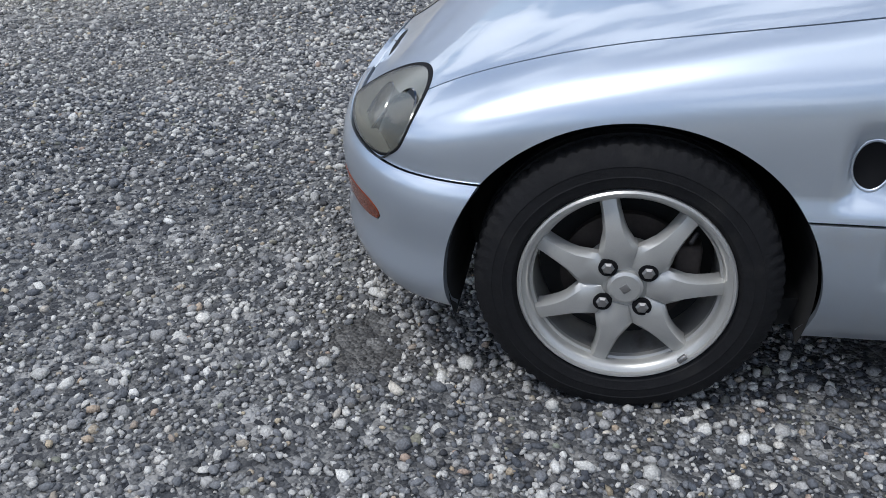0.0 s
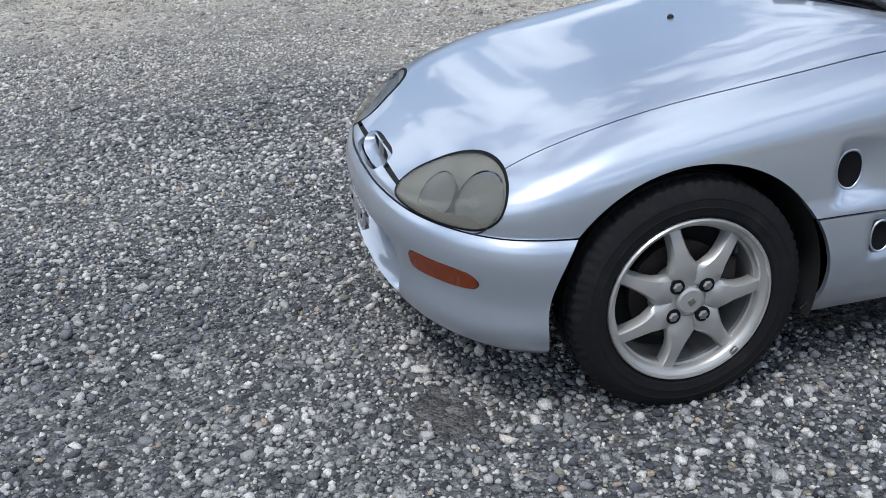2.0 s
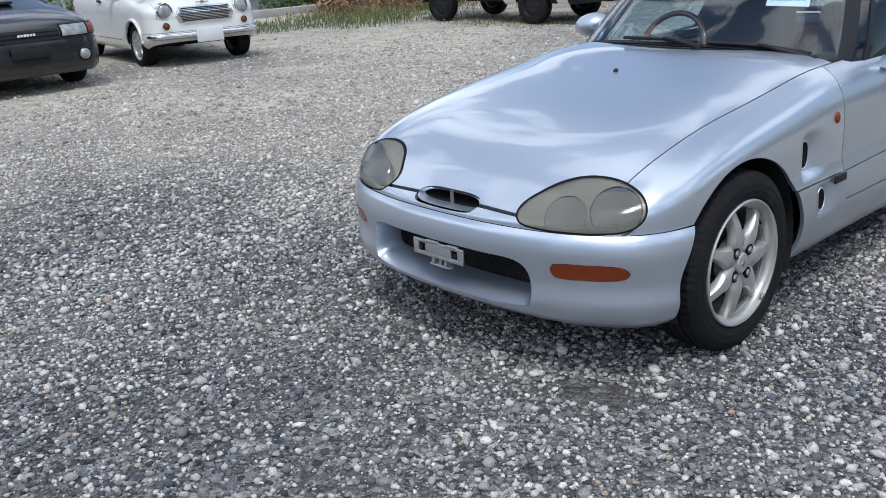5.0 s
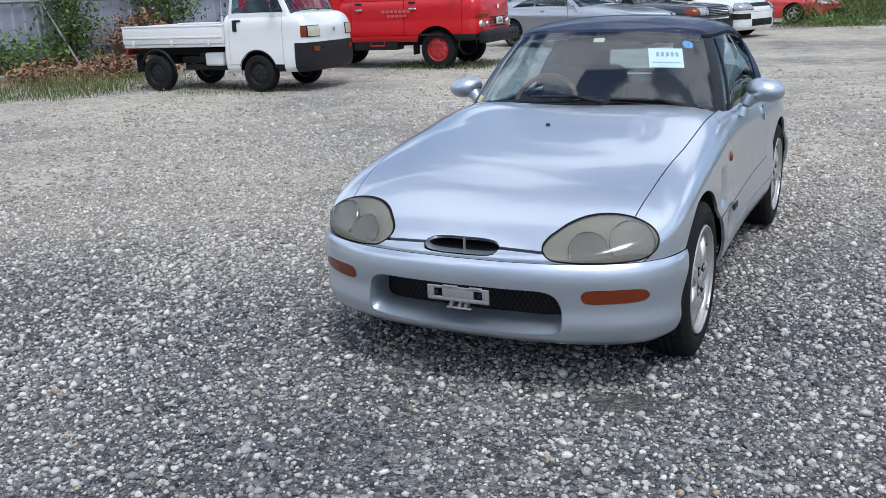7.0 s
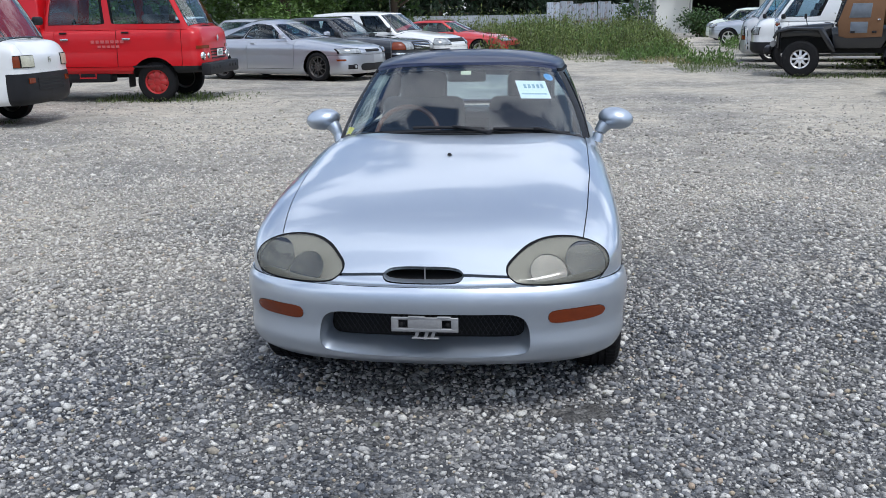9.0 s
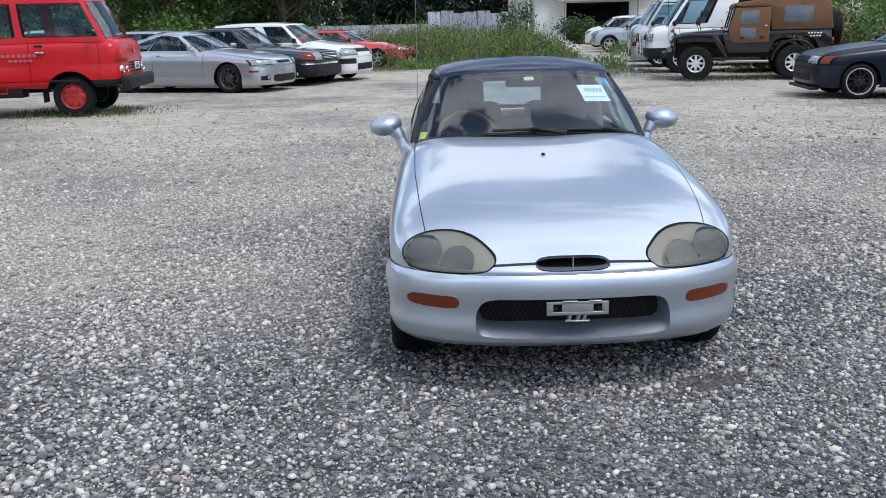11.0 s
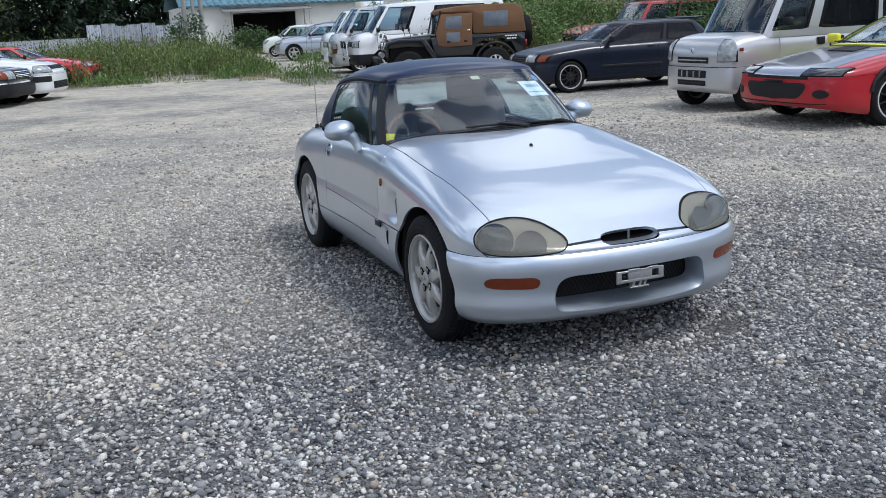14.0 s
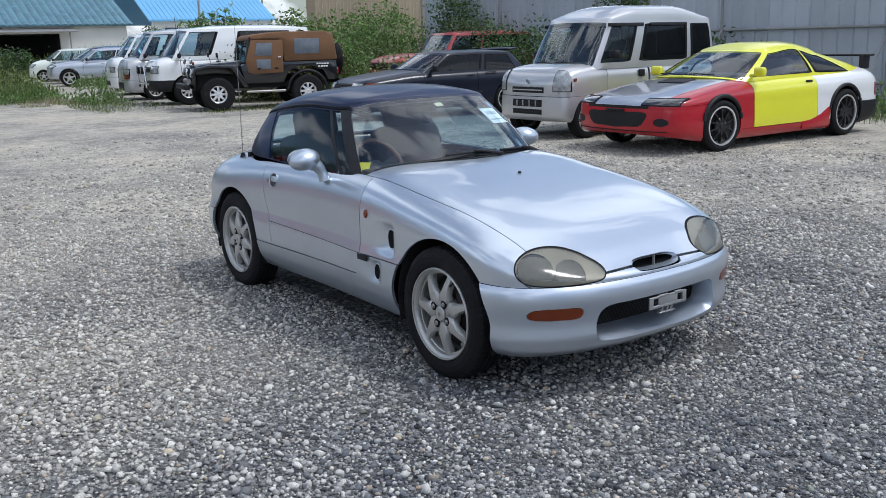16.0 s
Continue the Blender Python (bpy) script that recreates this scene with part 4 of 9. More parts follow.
            vh = part("vent_hole", oval([(1.10, -.002), (1.06, .0012), (1.0, .0026), (.94, .0018), (.92, -.004)]), SILVER, car, "oval air vent with a rolled rim")
            # uncut skin: a black oval puts the vent's inner shade on the surface
            part("vent_inside", oval([(.98, -.004), (.955, .0016), (.6, .0018), (.2, .0018)]), SEAL, vh, "flat black patch for the shade inside the vent")
        part("arch_liner", arch_liner(sgn, .015, .285, .336), DARK, car)
        part("arch_liner", arch_liner(sgn, 2.06, .29, .32), DARK, car)

    # nose duct and bumper opening with its mesh
    duct_bm = bmesh.new()
    loop = through_points(rounded_loop([(0, .530), (.08, .529), (.125, .522), (.137, .508), (.125, .493), (.08, .487), (0, .486)]), 60, True)
    r0 = [duct_bm.verts.new((x, -.60 + (.25 * x * x) + (z - .486) * .75 + .012, z)) for x, z in loop]
    r1 = [duct_bm.verts.new((x * .965, -.548 + .25 * x * x, (z - .508) * .86 + .508)) for x, z in loop]
    inner_bm = bmesh.new()
    r2 = [inner_bm.verts.new((x * .965, -.550 + .25 * x * x, (z - .508) * .86 + .508)) for x, z in loop]
    r3 = [inner_bm.verts.new((x * .9, -.44, (z - .508) * .7 + .500)) for x, z in loop]
    for i in range(60):
        inner_bm.faces.new((r2[i], r2[(i + 1) % 60], r3[(i + 1) % 60], r3[i]))
    inner_bm.faces.new(r3)
    for i in range(60):
        duct_bm.faces.new((r0[i], r0[(i + 1) % 60], r1[(i + 1) % 60], r1[i]))
    part("intake_duct", smooth(duct_bm), SILVER, car, "silver scooped lip of the nose intake")
    part("duct_inside", smooth(inner_bm), DARK, car, "dark inside of the nose intake")
    part("duct_bar", box((.003, .012, .044), (.004, -.552, .508)), ZINC, car)
    loop = through_points(rounded_loop(INTAKE), 90, True)
    gb = bmesh.new()
    skin_ = front.p[front.p[:, 1] < -.3]
    plan = lambda x, z: float(skin_[np.argmin((skin_[:, 0] - abs(x)) ** 2 + (skin_[:, 2] - z) ** 2), 1])
    edge = np.array([plan(x, z) for x, z in loop])
    edge = (np.roll(edge, 2) + np.roll(edge, 1) + edge + np.roll(edge, -1) + np.roll(edge, -2)) / 5
    r0 = [gb.verts.new((x, y - .004, z)) for (x, z), y in zip(loop, edge)]
    r1 = [gb.verts.new((x * .98, -.57 + .05 * x * x, .388 - (.390 - z) * .88)) for x, z in loop]
    r2 = [gb.verts.new((x * .94, -.500 + .08 * x * x, .386 - (.390 - z) * .76)) for x, z in loop]
    for a, b in ((r0, r1), (r1, r2)):
        for i in range(90):
            gb.faces.new((a[i], a[(i + 1) % 90], b[(i + 1) % 90], b[i]))
    bmesh.ops.recalc_face_normals(gb, faces=gb.faces)
    part("intake_surround", smooth(gb, 60), SILVER, car)
    part("intake_back", box((.68, .01, .14), (0, -.462, .330)), DARK, car)
    wires = []
    for k in range(-34, 35):
        for lean in (1, -1):
            x = k * .0185
            wires.append(box((.0022, .002, .17), (x, -.492 + .08 * x * x, .325), turn=(0, lean * 32, 0)))
    bm = joined(*wires)
    for plane, nor in (((0, 0, .386), (0, 0, 1)), ((0, 0, .274), (0, 0, -1)), ((.332, 0, 0), (1, 0, 0)), ((-.332, 0, 0), (-1, 0, 0))):
        bmesh.ops.bisect_plane(bm, geom=bm.verts[:] + bm.edges[:] + bm.faces[:], plane_co=plane, plane_no=nor, clear_outer=True)
    part("intake_mesh", bm, MESH_WIRE, car, "black wire mesh")
    # empty number plate bracket
    bracket = thing("plate_bracket", "bare zinc number plate bracket bolted to the bumper", "bracket", kind="")
    bars = [box((.245, .008, .010), (0, 0, .024), .002), box((.245, .008, .014), (0, 0, -.019), .002), box((.026, .0076, .050), (-.1095, 0, .002), .002), box((.026, .0076, .050), (.1095, 0, .002), .002),
            box((.125, .0072, .050), (0, 0, .002), .002), box((.06, .012, .006), (-.03, 0, .030), .002), box((.05, .012, .006), (.07, 0, .030), .002), box((.10, .02, .006), (0, .01, -.052), .002), box((.012, .02, .04), (-.03, .012, -.036), turn=(0, 18, 0)), box((.012, .02, .04), (.03, .012, -.036), turn=(0, 18, 0)),
            box((.012, .02, .045), (.005, .012, -.036), turn=(0, 18, 0))]
    pl = part("plate_frame", joined(*bars), ZINC, bracket)
    for x in (-.085, .085):
        part("bolt", moved(lathe([(.001, .006), (.006, .005), (.007, 0)], 10, "y"), pose(x, -.005, .004)), DARK, bracket)
    bracket.parent = None
    bracket.location = (.01, -.628, .353)
    bracket.scale = (.92, 1, .92)

    # glasshouse
    top = [(0, .985, 1.132), (.22, .998, 1.128), (.36, 1.03, 1.116), (.435, 1.085, 1.100), (.458, 1.16, 1.096), (.480, 1.45, 1.10), (.478, 1.80, 1.062), (.465, 1.93, 1.035), (.40, 1.985, 1.03), (.28, 2.0, 1.035), (0, 2.01, 1.04)]
    roof_spine = pchip([.985, 1.1, 1.4, 1.75, 2.01], [1.12, 1.22, 1.42, 1.66, 1.85])
    roof_z = pchip([.98, 1.1, 1.35, 1.6, 1.8, 2.02], [1.134, 1.162, 1.182, 1.172, 1.13, 1.045])
    cab = upper_shell(base, top, roof_spine, roof_z, .018, 220, 44, 34, 2.2)
    S, V = (lambda u: u[:, 0]), (lambda u: u[:, 1])
    screen_in = lambda u: np.minimum(3.02 - .0 - S(u), np.minimum(V(u) - .03, .965 - V(u)) * 4)
    side_in = lambda u: np.minimum(np.minimum(S(u) - 3.82, 6.0 - S(u)), np.minimum(V(u) - .02, .93 - V(u)) * 3)
    quarter_in = lambda u: np.minimum(np.minimum(S(u) - 3.36, 3.70 - S(u)), np.minimum(V(u) - .03, .55 - V(u)) * 3)
    rear_in = lambda u: np.minimum(S(u) - 7.85, np.minimum(V(u) - .10, .93 - V(u)) * 4)
    screen = cab.keep(lambda p, u: screen_in(u))
    part("windscreen", screen.whole().mesh("windscreen", .004), WINDSHIELD, car).visible_shadow = False
    for sgn in (1, -1):
        sk = cab.keep(lambda p, u: side_in(u)).moved(-.004)
        o = part("side_window", (sk if sgn > 0 else sk.mirrored()).mesh("side_window", .004), TINTED, car)
        o.visible_shadow = False
    bar = cab.keep(lambda p, u: S(u) - 4.22).keep(lambda p, u: 4.32 - S(u)).keep(lambda p, u: V(u) - .01).keep(lambda p, u: .95 - V(u))
    both_sides("window_bar", bar, BLACK, car, lip=.01)
    part("rear_window", cab.keep(lambda p, u: rear_in(u)).whole().mesh("rear_window", .004), WINDSHIELD, car).visible_shadow = False
    roof = cab.keep(lambda p, u: -screen_in(u)).keep(lambda p, u: -side_in(u)).keep(lambda p, u: -rear_in(u)).keep(lambda p, u: np.maximum(V(u) - .955, S(u) - 3.0))
    pillar = roof.keep(lambda p, u: 3.84 - S(u)).keep(lambda p, u: .955 - V(u)).moved(.0006)
    both_sides("screen_pillar", pillar, BLACK, car, "black windscreen pillar", lip=.02)
    roof = roof.keep(lambda p, u: np.maximum(V(u) - .955, S(u) - 3.84))
    part("hard_top", roof.whole().mesh("hard_top", .02), NAVY, car, "dark navy hard top")
    part("headliner", cab.keep(lambda p, u: V(u) - .97).moved(-.03).whole().mesh("headliner", 0), HEADLINER, car, "pale grey headliner")
    frit = cab.keep(lambda p, u: 3.05 - S(u)).keep(lambda p, u: -screen_in(u) + .006).keep(lambda p, u: .97 - V(u)).moved(-.002)
    part("screen_surround", frit.whole().mesh("screen_surround", .006), BLACK, car)
    drip = cab.keep(lambda p, u: S(u) - 3.0).keep(lambda p, u: 6.9 - S(u)).keep(lambda p, u: V(u) - .95).keep(lambda p, u: .985 - V(u)).moved(.004)
    both_sides("drip_rail", drip, SEAL, car, lip=.006)
    # wipers, washer jet, aerial foot
    for pts in ([(-.20, .60, .858), (-.02, .606, .858), (.12, .612, .853)], [(.16, .615, .852), (.34, .66, .842), (.50, .735, .815)]):
        wp = part("wiper", tube([(x, y - .012, z + .008) for x, y, z in pts], .0068, 8, 16), BLACK, car)
        part("wiper_arm", tube([(pts[2][0] + .02, pts[2][1] - .035, pts[2][2] - .006), (pts[1][0] + .04, pts[1][1] - .03, pts[1][2] + .012), (pts[1][0], pts[1][1] - .014, pts[1][2] + .014)], [.011, .0075, .005], 8, 10), BLACK, wp)
        part("arm_pivot", moved(lathe([(.001, .02), (.013, .016), (.015, 0)], 14, "z"), pose(pts[2][0] + .02, pts[2][1] - .035, pts[2][2] - .014)), BLACK, wp)
    part("washer_jet", moved(lathe([(.001, .010), (.007, .008), (.010, 0)], 12, "z"), pose(0, .274, .789)), BLACK, car)
    fx, fy, fz = body.p[np.argmin((body.p[:, 0] - .56) ** 2 + (body.p[:, 1] - 2.14) ** 2 - (body.p[:, 2] > .6) * .1)] * np.array([-1, 1, 1]) - np.array([0, 0, .004])
    foot = part("aerial_foot", moved(lathe([(.001, .03), (.012, .026), (.018, 0)], 14, "z"), pose(fx, fy, fz)), BLACK, car)
    part("aerial_rod", tube([(fx, fy, fz), (fx + .004, fy, fz + .45), (fx + .006, fy, fz + .92)], [.0026, .0018, .0012], 6), STEEL, foot, "thin raised metal aerial")

    # cabin
    part("cabin_tub", joined(box((1.14, 1.45, .03), (0, 1.33, .22)), box((.03, 1.45, .54), (-.585, 1.33, .48)), box((.03, 1.45, .54), (.585, 1.33, .48)), box((1.14, .03, .6), (0, 2.04, .50)), box((1.14, .05, .5), (0, .62, .45))), DARK, car)
    dash = prism([(.64, .45), (.66, .80), (.76, .815), (.90, .81), (.98, .78), (1.0, .70), (.94, .60), (.90, .45)], -.56, .56, "x", .02)
    part("dashboard", dash, TRIM, car)
    part("parcel_shelf", box((1.10, .34, .04), (0, 1.88, .80), .012), TRIM, car)
    sw = part("steering_wheel", moved(tube([(.158 * math.cos(a), .158 * math.sin(a), 0) for a in np.arange(32) * math.pi / 16], .0125, 10, 0, True), pose(-.30, 1.06, .765, 66, 0, 0)), WOOD, car, "brown-rimmed steering wheel")
    part("wheel_hub", joined(moved(lathe([(.001, .0), (.05, .0), (.055, -.03), (.03, -.12)], 20, "z"), pose(-.30, 1.06, .765, 66, 0, 0)),
                             *[moved(box((.17, .028, .008), (.085, 0, -.004)), pose(-.30, 1.06, .765, 66, 0, 0) @ Matrix.Rotation(radians(a), 4, "Z")) for a in (20, 160, 270)]), BLACK, sw)
    for x in (-.30, .30):
        st = part("seat", joined(box((.46, .50, .16), (x, 1.32, .34), .05, (8, 0, 0), 3)), SEAT, car)
        bk = part("backrest", moved(box((.46, .14, .58), bevel=.05, segments=3), pose(x, 1.62, .63, -14, 0, 0)), SEAT, st)
        part("headrest", moved(box((.26, .10, .17), bevel=.04, segments=3), pose(x, 1.70, .965, -12, 0, 0)), SEAT, bk)
    part("rear_view_mirror", joined(box((.19, .03, .05), (0, 1.07, 1.06), .012), tube([(0, 1.06, 1.08), (0, 1.04, 1.12)], .006)), BLACK, car)
    # papers behind the glass
    def on_screen(name, px, pz, w, h, material, label, out=-.006, turn=0):
        k = np.argmin((screen.p[:, 0] - abs(px)) ** 2 + (screen.p[:, 2] - pz) ** 2)
        flip_x = np.array([1 if px > 0 else -1, 1, 1])
        q, nn = Vector(screen.p[k] * flip_x), Vector(screen.n[k] * flip_x)
        side_ = Vector((0, 0, 1)).cross(nn).normalized()
        up = nn.cross(side_)
        m4 = Matrix((side_, up, nn)).transposed().to_4x4()
        m4 = m4 @ Matrix.Rotation(radians(turn), 4, "Z")
        m4.translation = q + nn * out
        part(name, moved(lathe([(.001, .001), (w / 2 - .002, .001), (w / 2, 0)], 28, "z") if name == "round_sticker" else box((w, h, .0015)), m4), material, car, label)
        return m4
    m4 = on_screen("paper_sign", .333, 1.012, .148, .122, PAPER, "white paper sign with pale print behind the windscreen", turn=-4)
    part("print_bars", moved(joined(*[box((.013, .026, .0012), (-.035 + .021 * k, .022, .0012)) for k in range(5)]), m4), GREY_INK, car)
    part("print_line", moved(joined(*[box((.012, .008, .0012), (-.055 + .0155 * k, -.03, .0012)) for k in range(8)]), m4), GREY_INK, car)
    m4 = on_screen("round_sticker", .40, 1.065, .05, .05, BLUE_INK, "pale blue round sticker on the glass")
    m4 = on_screen("yellow_sticker", -.545, .822, .062, .055, YELLOW_PAPER, "yellow sticker in the windscreen corner")
    part("print_line", moved(joined(box((.012, .006, .0012), (.0, -.018, .0012)), box((.008, .006, .0012), (.018, -.014, .0012))), m4), DARK_INK, car)
    m4 = on_screen("inspection_sticker", .01, 1.095, .05, .03, CREAM_PAPER, "small inspection sticker behind the mirror")
    me = spoked_wheel_meshes()
    for x, y, spin in ((.605, .014, 0), (-.605, .014, 20), (.5975, 2.06, 33), (-.5975, 2.06, -12)):
        put_wheel(car, me, x, y, .285, spin)
    part("underbody", joined(box((1.16, 1.45, .06), (0, 1.02, .20)), box((.62, .34, .06), (0, -.30, .26)), box((.8, .3, .08), (0, 2.38, .29)), box((.62, .62, .08), (0, 0, .23)), box((.62, .62, .08), (0, 2.06, .24))), DARK, car)
    return car, body, cab


def arch_liner(sgn, y0, z0, r):
    """Dark shell inside a wheel arch."""
    bm = bmesh.new()
    rows = []
    for x in (.36, .665):
        rows.append([bm.verts.new((sgn * x, y0 + r * math.cos(radians(a)), z0 + r * math.sin(radians(a)))) for a in range(-18, 199, 6)])
    for a, b, c, d in zip(rows[0], rows[0][1:], rows[1][1:], rows[1]):
        bm.faces.new((a, b, c, d))
    bm.faces.new(rows[0])
    return smooth(bm)


CAR, CAR_BODY, CAR_CAB = roadster()


# ---- parked vehicles round the yard ----
LAMP = mat("lamp glass over a bright reflector", (0.31, 0.33, 0.33), rough=0.25, metal=0.2, coat=1.0, vary=0.55, vary_scale=14.0, bump=0.3, bump_scale=60.0)
SMOKED = mat("dark smoked lamp", (0.02, 0.02, 0.022), rough=0.15, coat=1.0, vary=0.3, vary_scale=14.0)
PALE_LAMP = mat("yellowed lamp glass", (0.50, 0.49, 0.38), rough=0.2, coat=1.0, vary=0.25, vary_scale=22.0, bump=0.3, bump_scale=90.0)
WHITE_PAINT = car_paint("white car paint", (0.74, 0.75, 0.74))
RED_PAINT = car_paint("red truck paint", (0.50, 0.007, 0.012), dull=0.45)
RED_CAR = car_paint("red car paint", (0.52, 0.03, 0.03))
DEEP_RED = car_paint("red bumper paint", (0.38, 0.006, 0.014), dull=0.3)
SILVER_CAR = car_paint("silver car paint", (0.50, 0.52, 0.56), metal=0.8, rough=0.3)
SILVER_VAN = car_paint("silver van paint", (0.499, 0.503, 0.507), metal=0.5)
GREY_CAR = car_paint("charcoal car paint", (0.026, 0.029, 0.035), metal=0.3)
BLACK_CAR = car_paint("black car paint", (0.004, 0.005, 0.008), dull=0.15)
DUSTY_BLACK = car_paint("dull black car paint", (0.006, 0.009, 0.020), dull=0.62)
BLUE_CAR = car_paint("dark blue car paint", (0.012, 0.02, 0.06))
YELLOW_PAINT = car_paint("yellow car paint", (0.75, 0.56, 0.01))
LEMON = car_paint("lemon yellow car paint", (0.72, 0.72, 0.02), dull=0.2)
CREAM = car_paint("off-white car paint", (0.70, 0.70, 0.66))
MAROON = car_paint("faded red paint", (0.34, 0.05, 0.05), dull=0.4)
PALE_GREEN = car_paint("pale green-white paint", (0.66, 0.70, 0.62))
CANVAS = mat("tan canvas", (0.155, 0.08, 0.038), rough=0.9, vary=0.15, vary_scale=3.0, grain=0.12, grain_scale=200.0, bump=0.3, bump_scale=25.0)
VINYL = mat("clouded vinyl window", (0.12, 0.14, 0.165), rough=0.35, coat=0.2, vary=0.3, vary_scale=6.0)
RED_STEEL = mat("red painted steel wheel", (0.42, 0.02, 0.02), rough=0.45, vary=0.15, dirt=(0.2, 0.08, 0.06), dirt_scale=8.0)
BLACK_ALLOY = mat("black alloy", (0.015, 0.015, 0.016), rough=0.35, vary=0.1)
GREY_ALLOY = mat("dark grey alloy", (0.085, 0.08, 0.075), rough=0.35, metal=0.5, vary=0.1)
POLISHED = mat("polished rim lip", (0.80, 0.80, 0.80), rough=0.25, metal=0.6, vary=0.05)
PLATE = mat("number plate white", (0.72, 0.73, 0.70), rough=0.5, vary=0.05)
FADED_INK = mat("faded pink lettering", (0.50, 0.10, 0.10), rough=0.6, vary=0.3, vary_scale=30.0)
PLATE_INK = mat("number plate ink", (0.03, 0.10, 0.06), rough=0.6)

WHEELS = {}


def wheel_kind(kind, radius):
    key = (kind, radius)
    if key not in WHEELS:
        look_ = {"steel": dict(spokes=8, lip_r=radius * .60, spoke_w=(.07, .085, .095, .10, .09), alloy=BLACK, cap_r=.045),
                 "white_steel": dict(spokes=8, lip_r=radius * .60, spoke_w=(.07, .06, .055, .05, .05), alloy=ALLOY, cap_r=.05),
                 "red": dict(spokes=8, lip_r=radius * .60, spoke_w=(.10, .115, .12, .11, .10), alloy=RED_STEEL, cap_r=.06),
                 "five": dict(spokes=5, lip_r=radius * .68, spoke_w=(.08, .07, .05, .05, .06), alloy=ALLOY),
                 "grey": dict(spokes=10, lip_r=radius * .73, spoke_w=(.03, .02, .018, .018, .03), alloy=GREY_ALLOY),
                 "black": dict(spokes=10, lip_r=radius * .74, spoke_w=(.028, .02, .016, .016, .026), alloy=BLACK_ALLOY),
                 "off_road": dict(spokes=8, lip_r=radius * .52, spoke_w=(.08, .06, .05, .05, .07), alloy=POLISHED, cap_r=.045, half=.11),
                 "cap": dict(spokes=9, lip_r=radius * .66, spoke_w=(.05, .045, .045, .05, .06), alloy=ALLOY, cap_r=.045)}[kind]
        look_.setdefault("half", .09)
        WHEELS[key] = spoked_wheel_meshes(tyre_r=radius, first=90, tread=36 if kind == "off_road" else 0, steps=40, **look_)
        if kind == "black":
            lip = lathe([(radius * .76, .075), (radius * .755, .088), (radius * .70, .086), (radius * .69, .07)], 40, "x", True)
            me = bpy.data.meshes.new("polished_lip")
            lip.to_mesh(me)
            lip.free()
            me.materials.append(POLISHED)
            WHEELS[key]["lip"] = me
    return WHEELS[key]


def hang_wheels(car, kind, radius, track, wheelbase, z0=0.0, steer=0.0):
    me = wheel_kind(kind, radius)
    for y in (0.0, wheelbase):
        for x in (track / 2, -track / 2):
            w = part("wheel", me["rim"], ALLOY, car)
            w.matrix_local = pose(x, y, radius + z0, 0, 0, (0 if x > 0 else 180) + (steer if y == 0 else 0))
            part("tyre", me["tyre"], RUBBER, w)
            spokes_on(w, me)
            part("centre_cap", me["cap"], ALLOY, w)
            part("backing_plate", me["plate"], DARK, w)
            if "lip" in me:
                part("rim_lip", me["lip"], POLISHED, w)


def plate_on(car, x, y, z, w=.33, h=.165, rz=0.0, ink=True, bare=PLATE):
    """A number plate with plain bars for its characters."""
    p = part("number_plate", moved(box((w, .012, h), bevel=.004), pose(x, y, z, 0, 0, rz)), bare, car)
    if ink:
        part("plate_bars", moved(joined(*[box((w * .12, .003, h * .42), (-w * .30 + w * .20 * k, -.0075, -h * .12)) for k in range(4)], box((w * .4, .003, h * .16), (0, -.0075, h * .28))), pose(x, y, z, 0, 0, rz)), PLATE_INK, p)


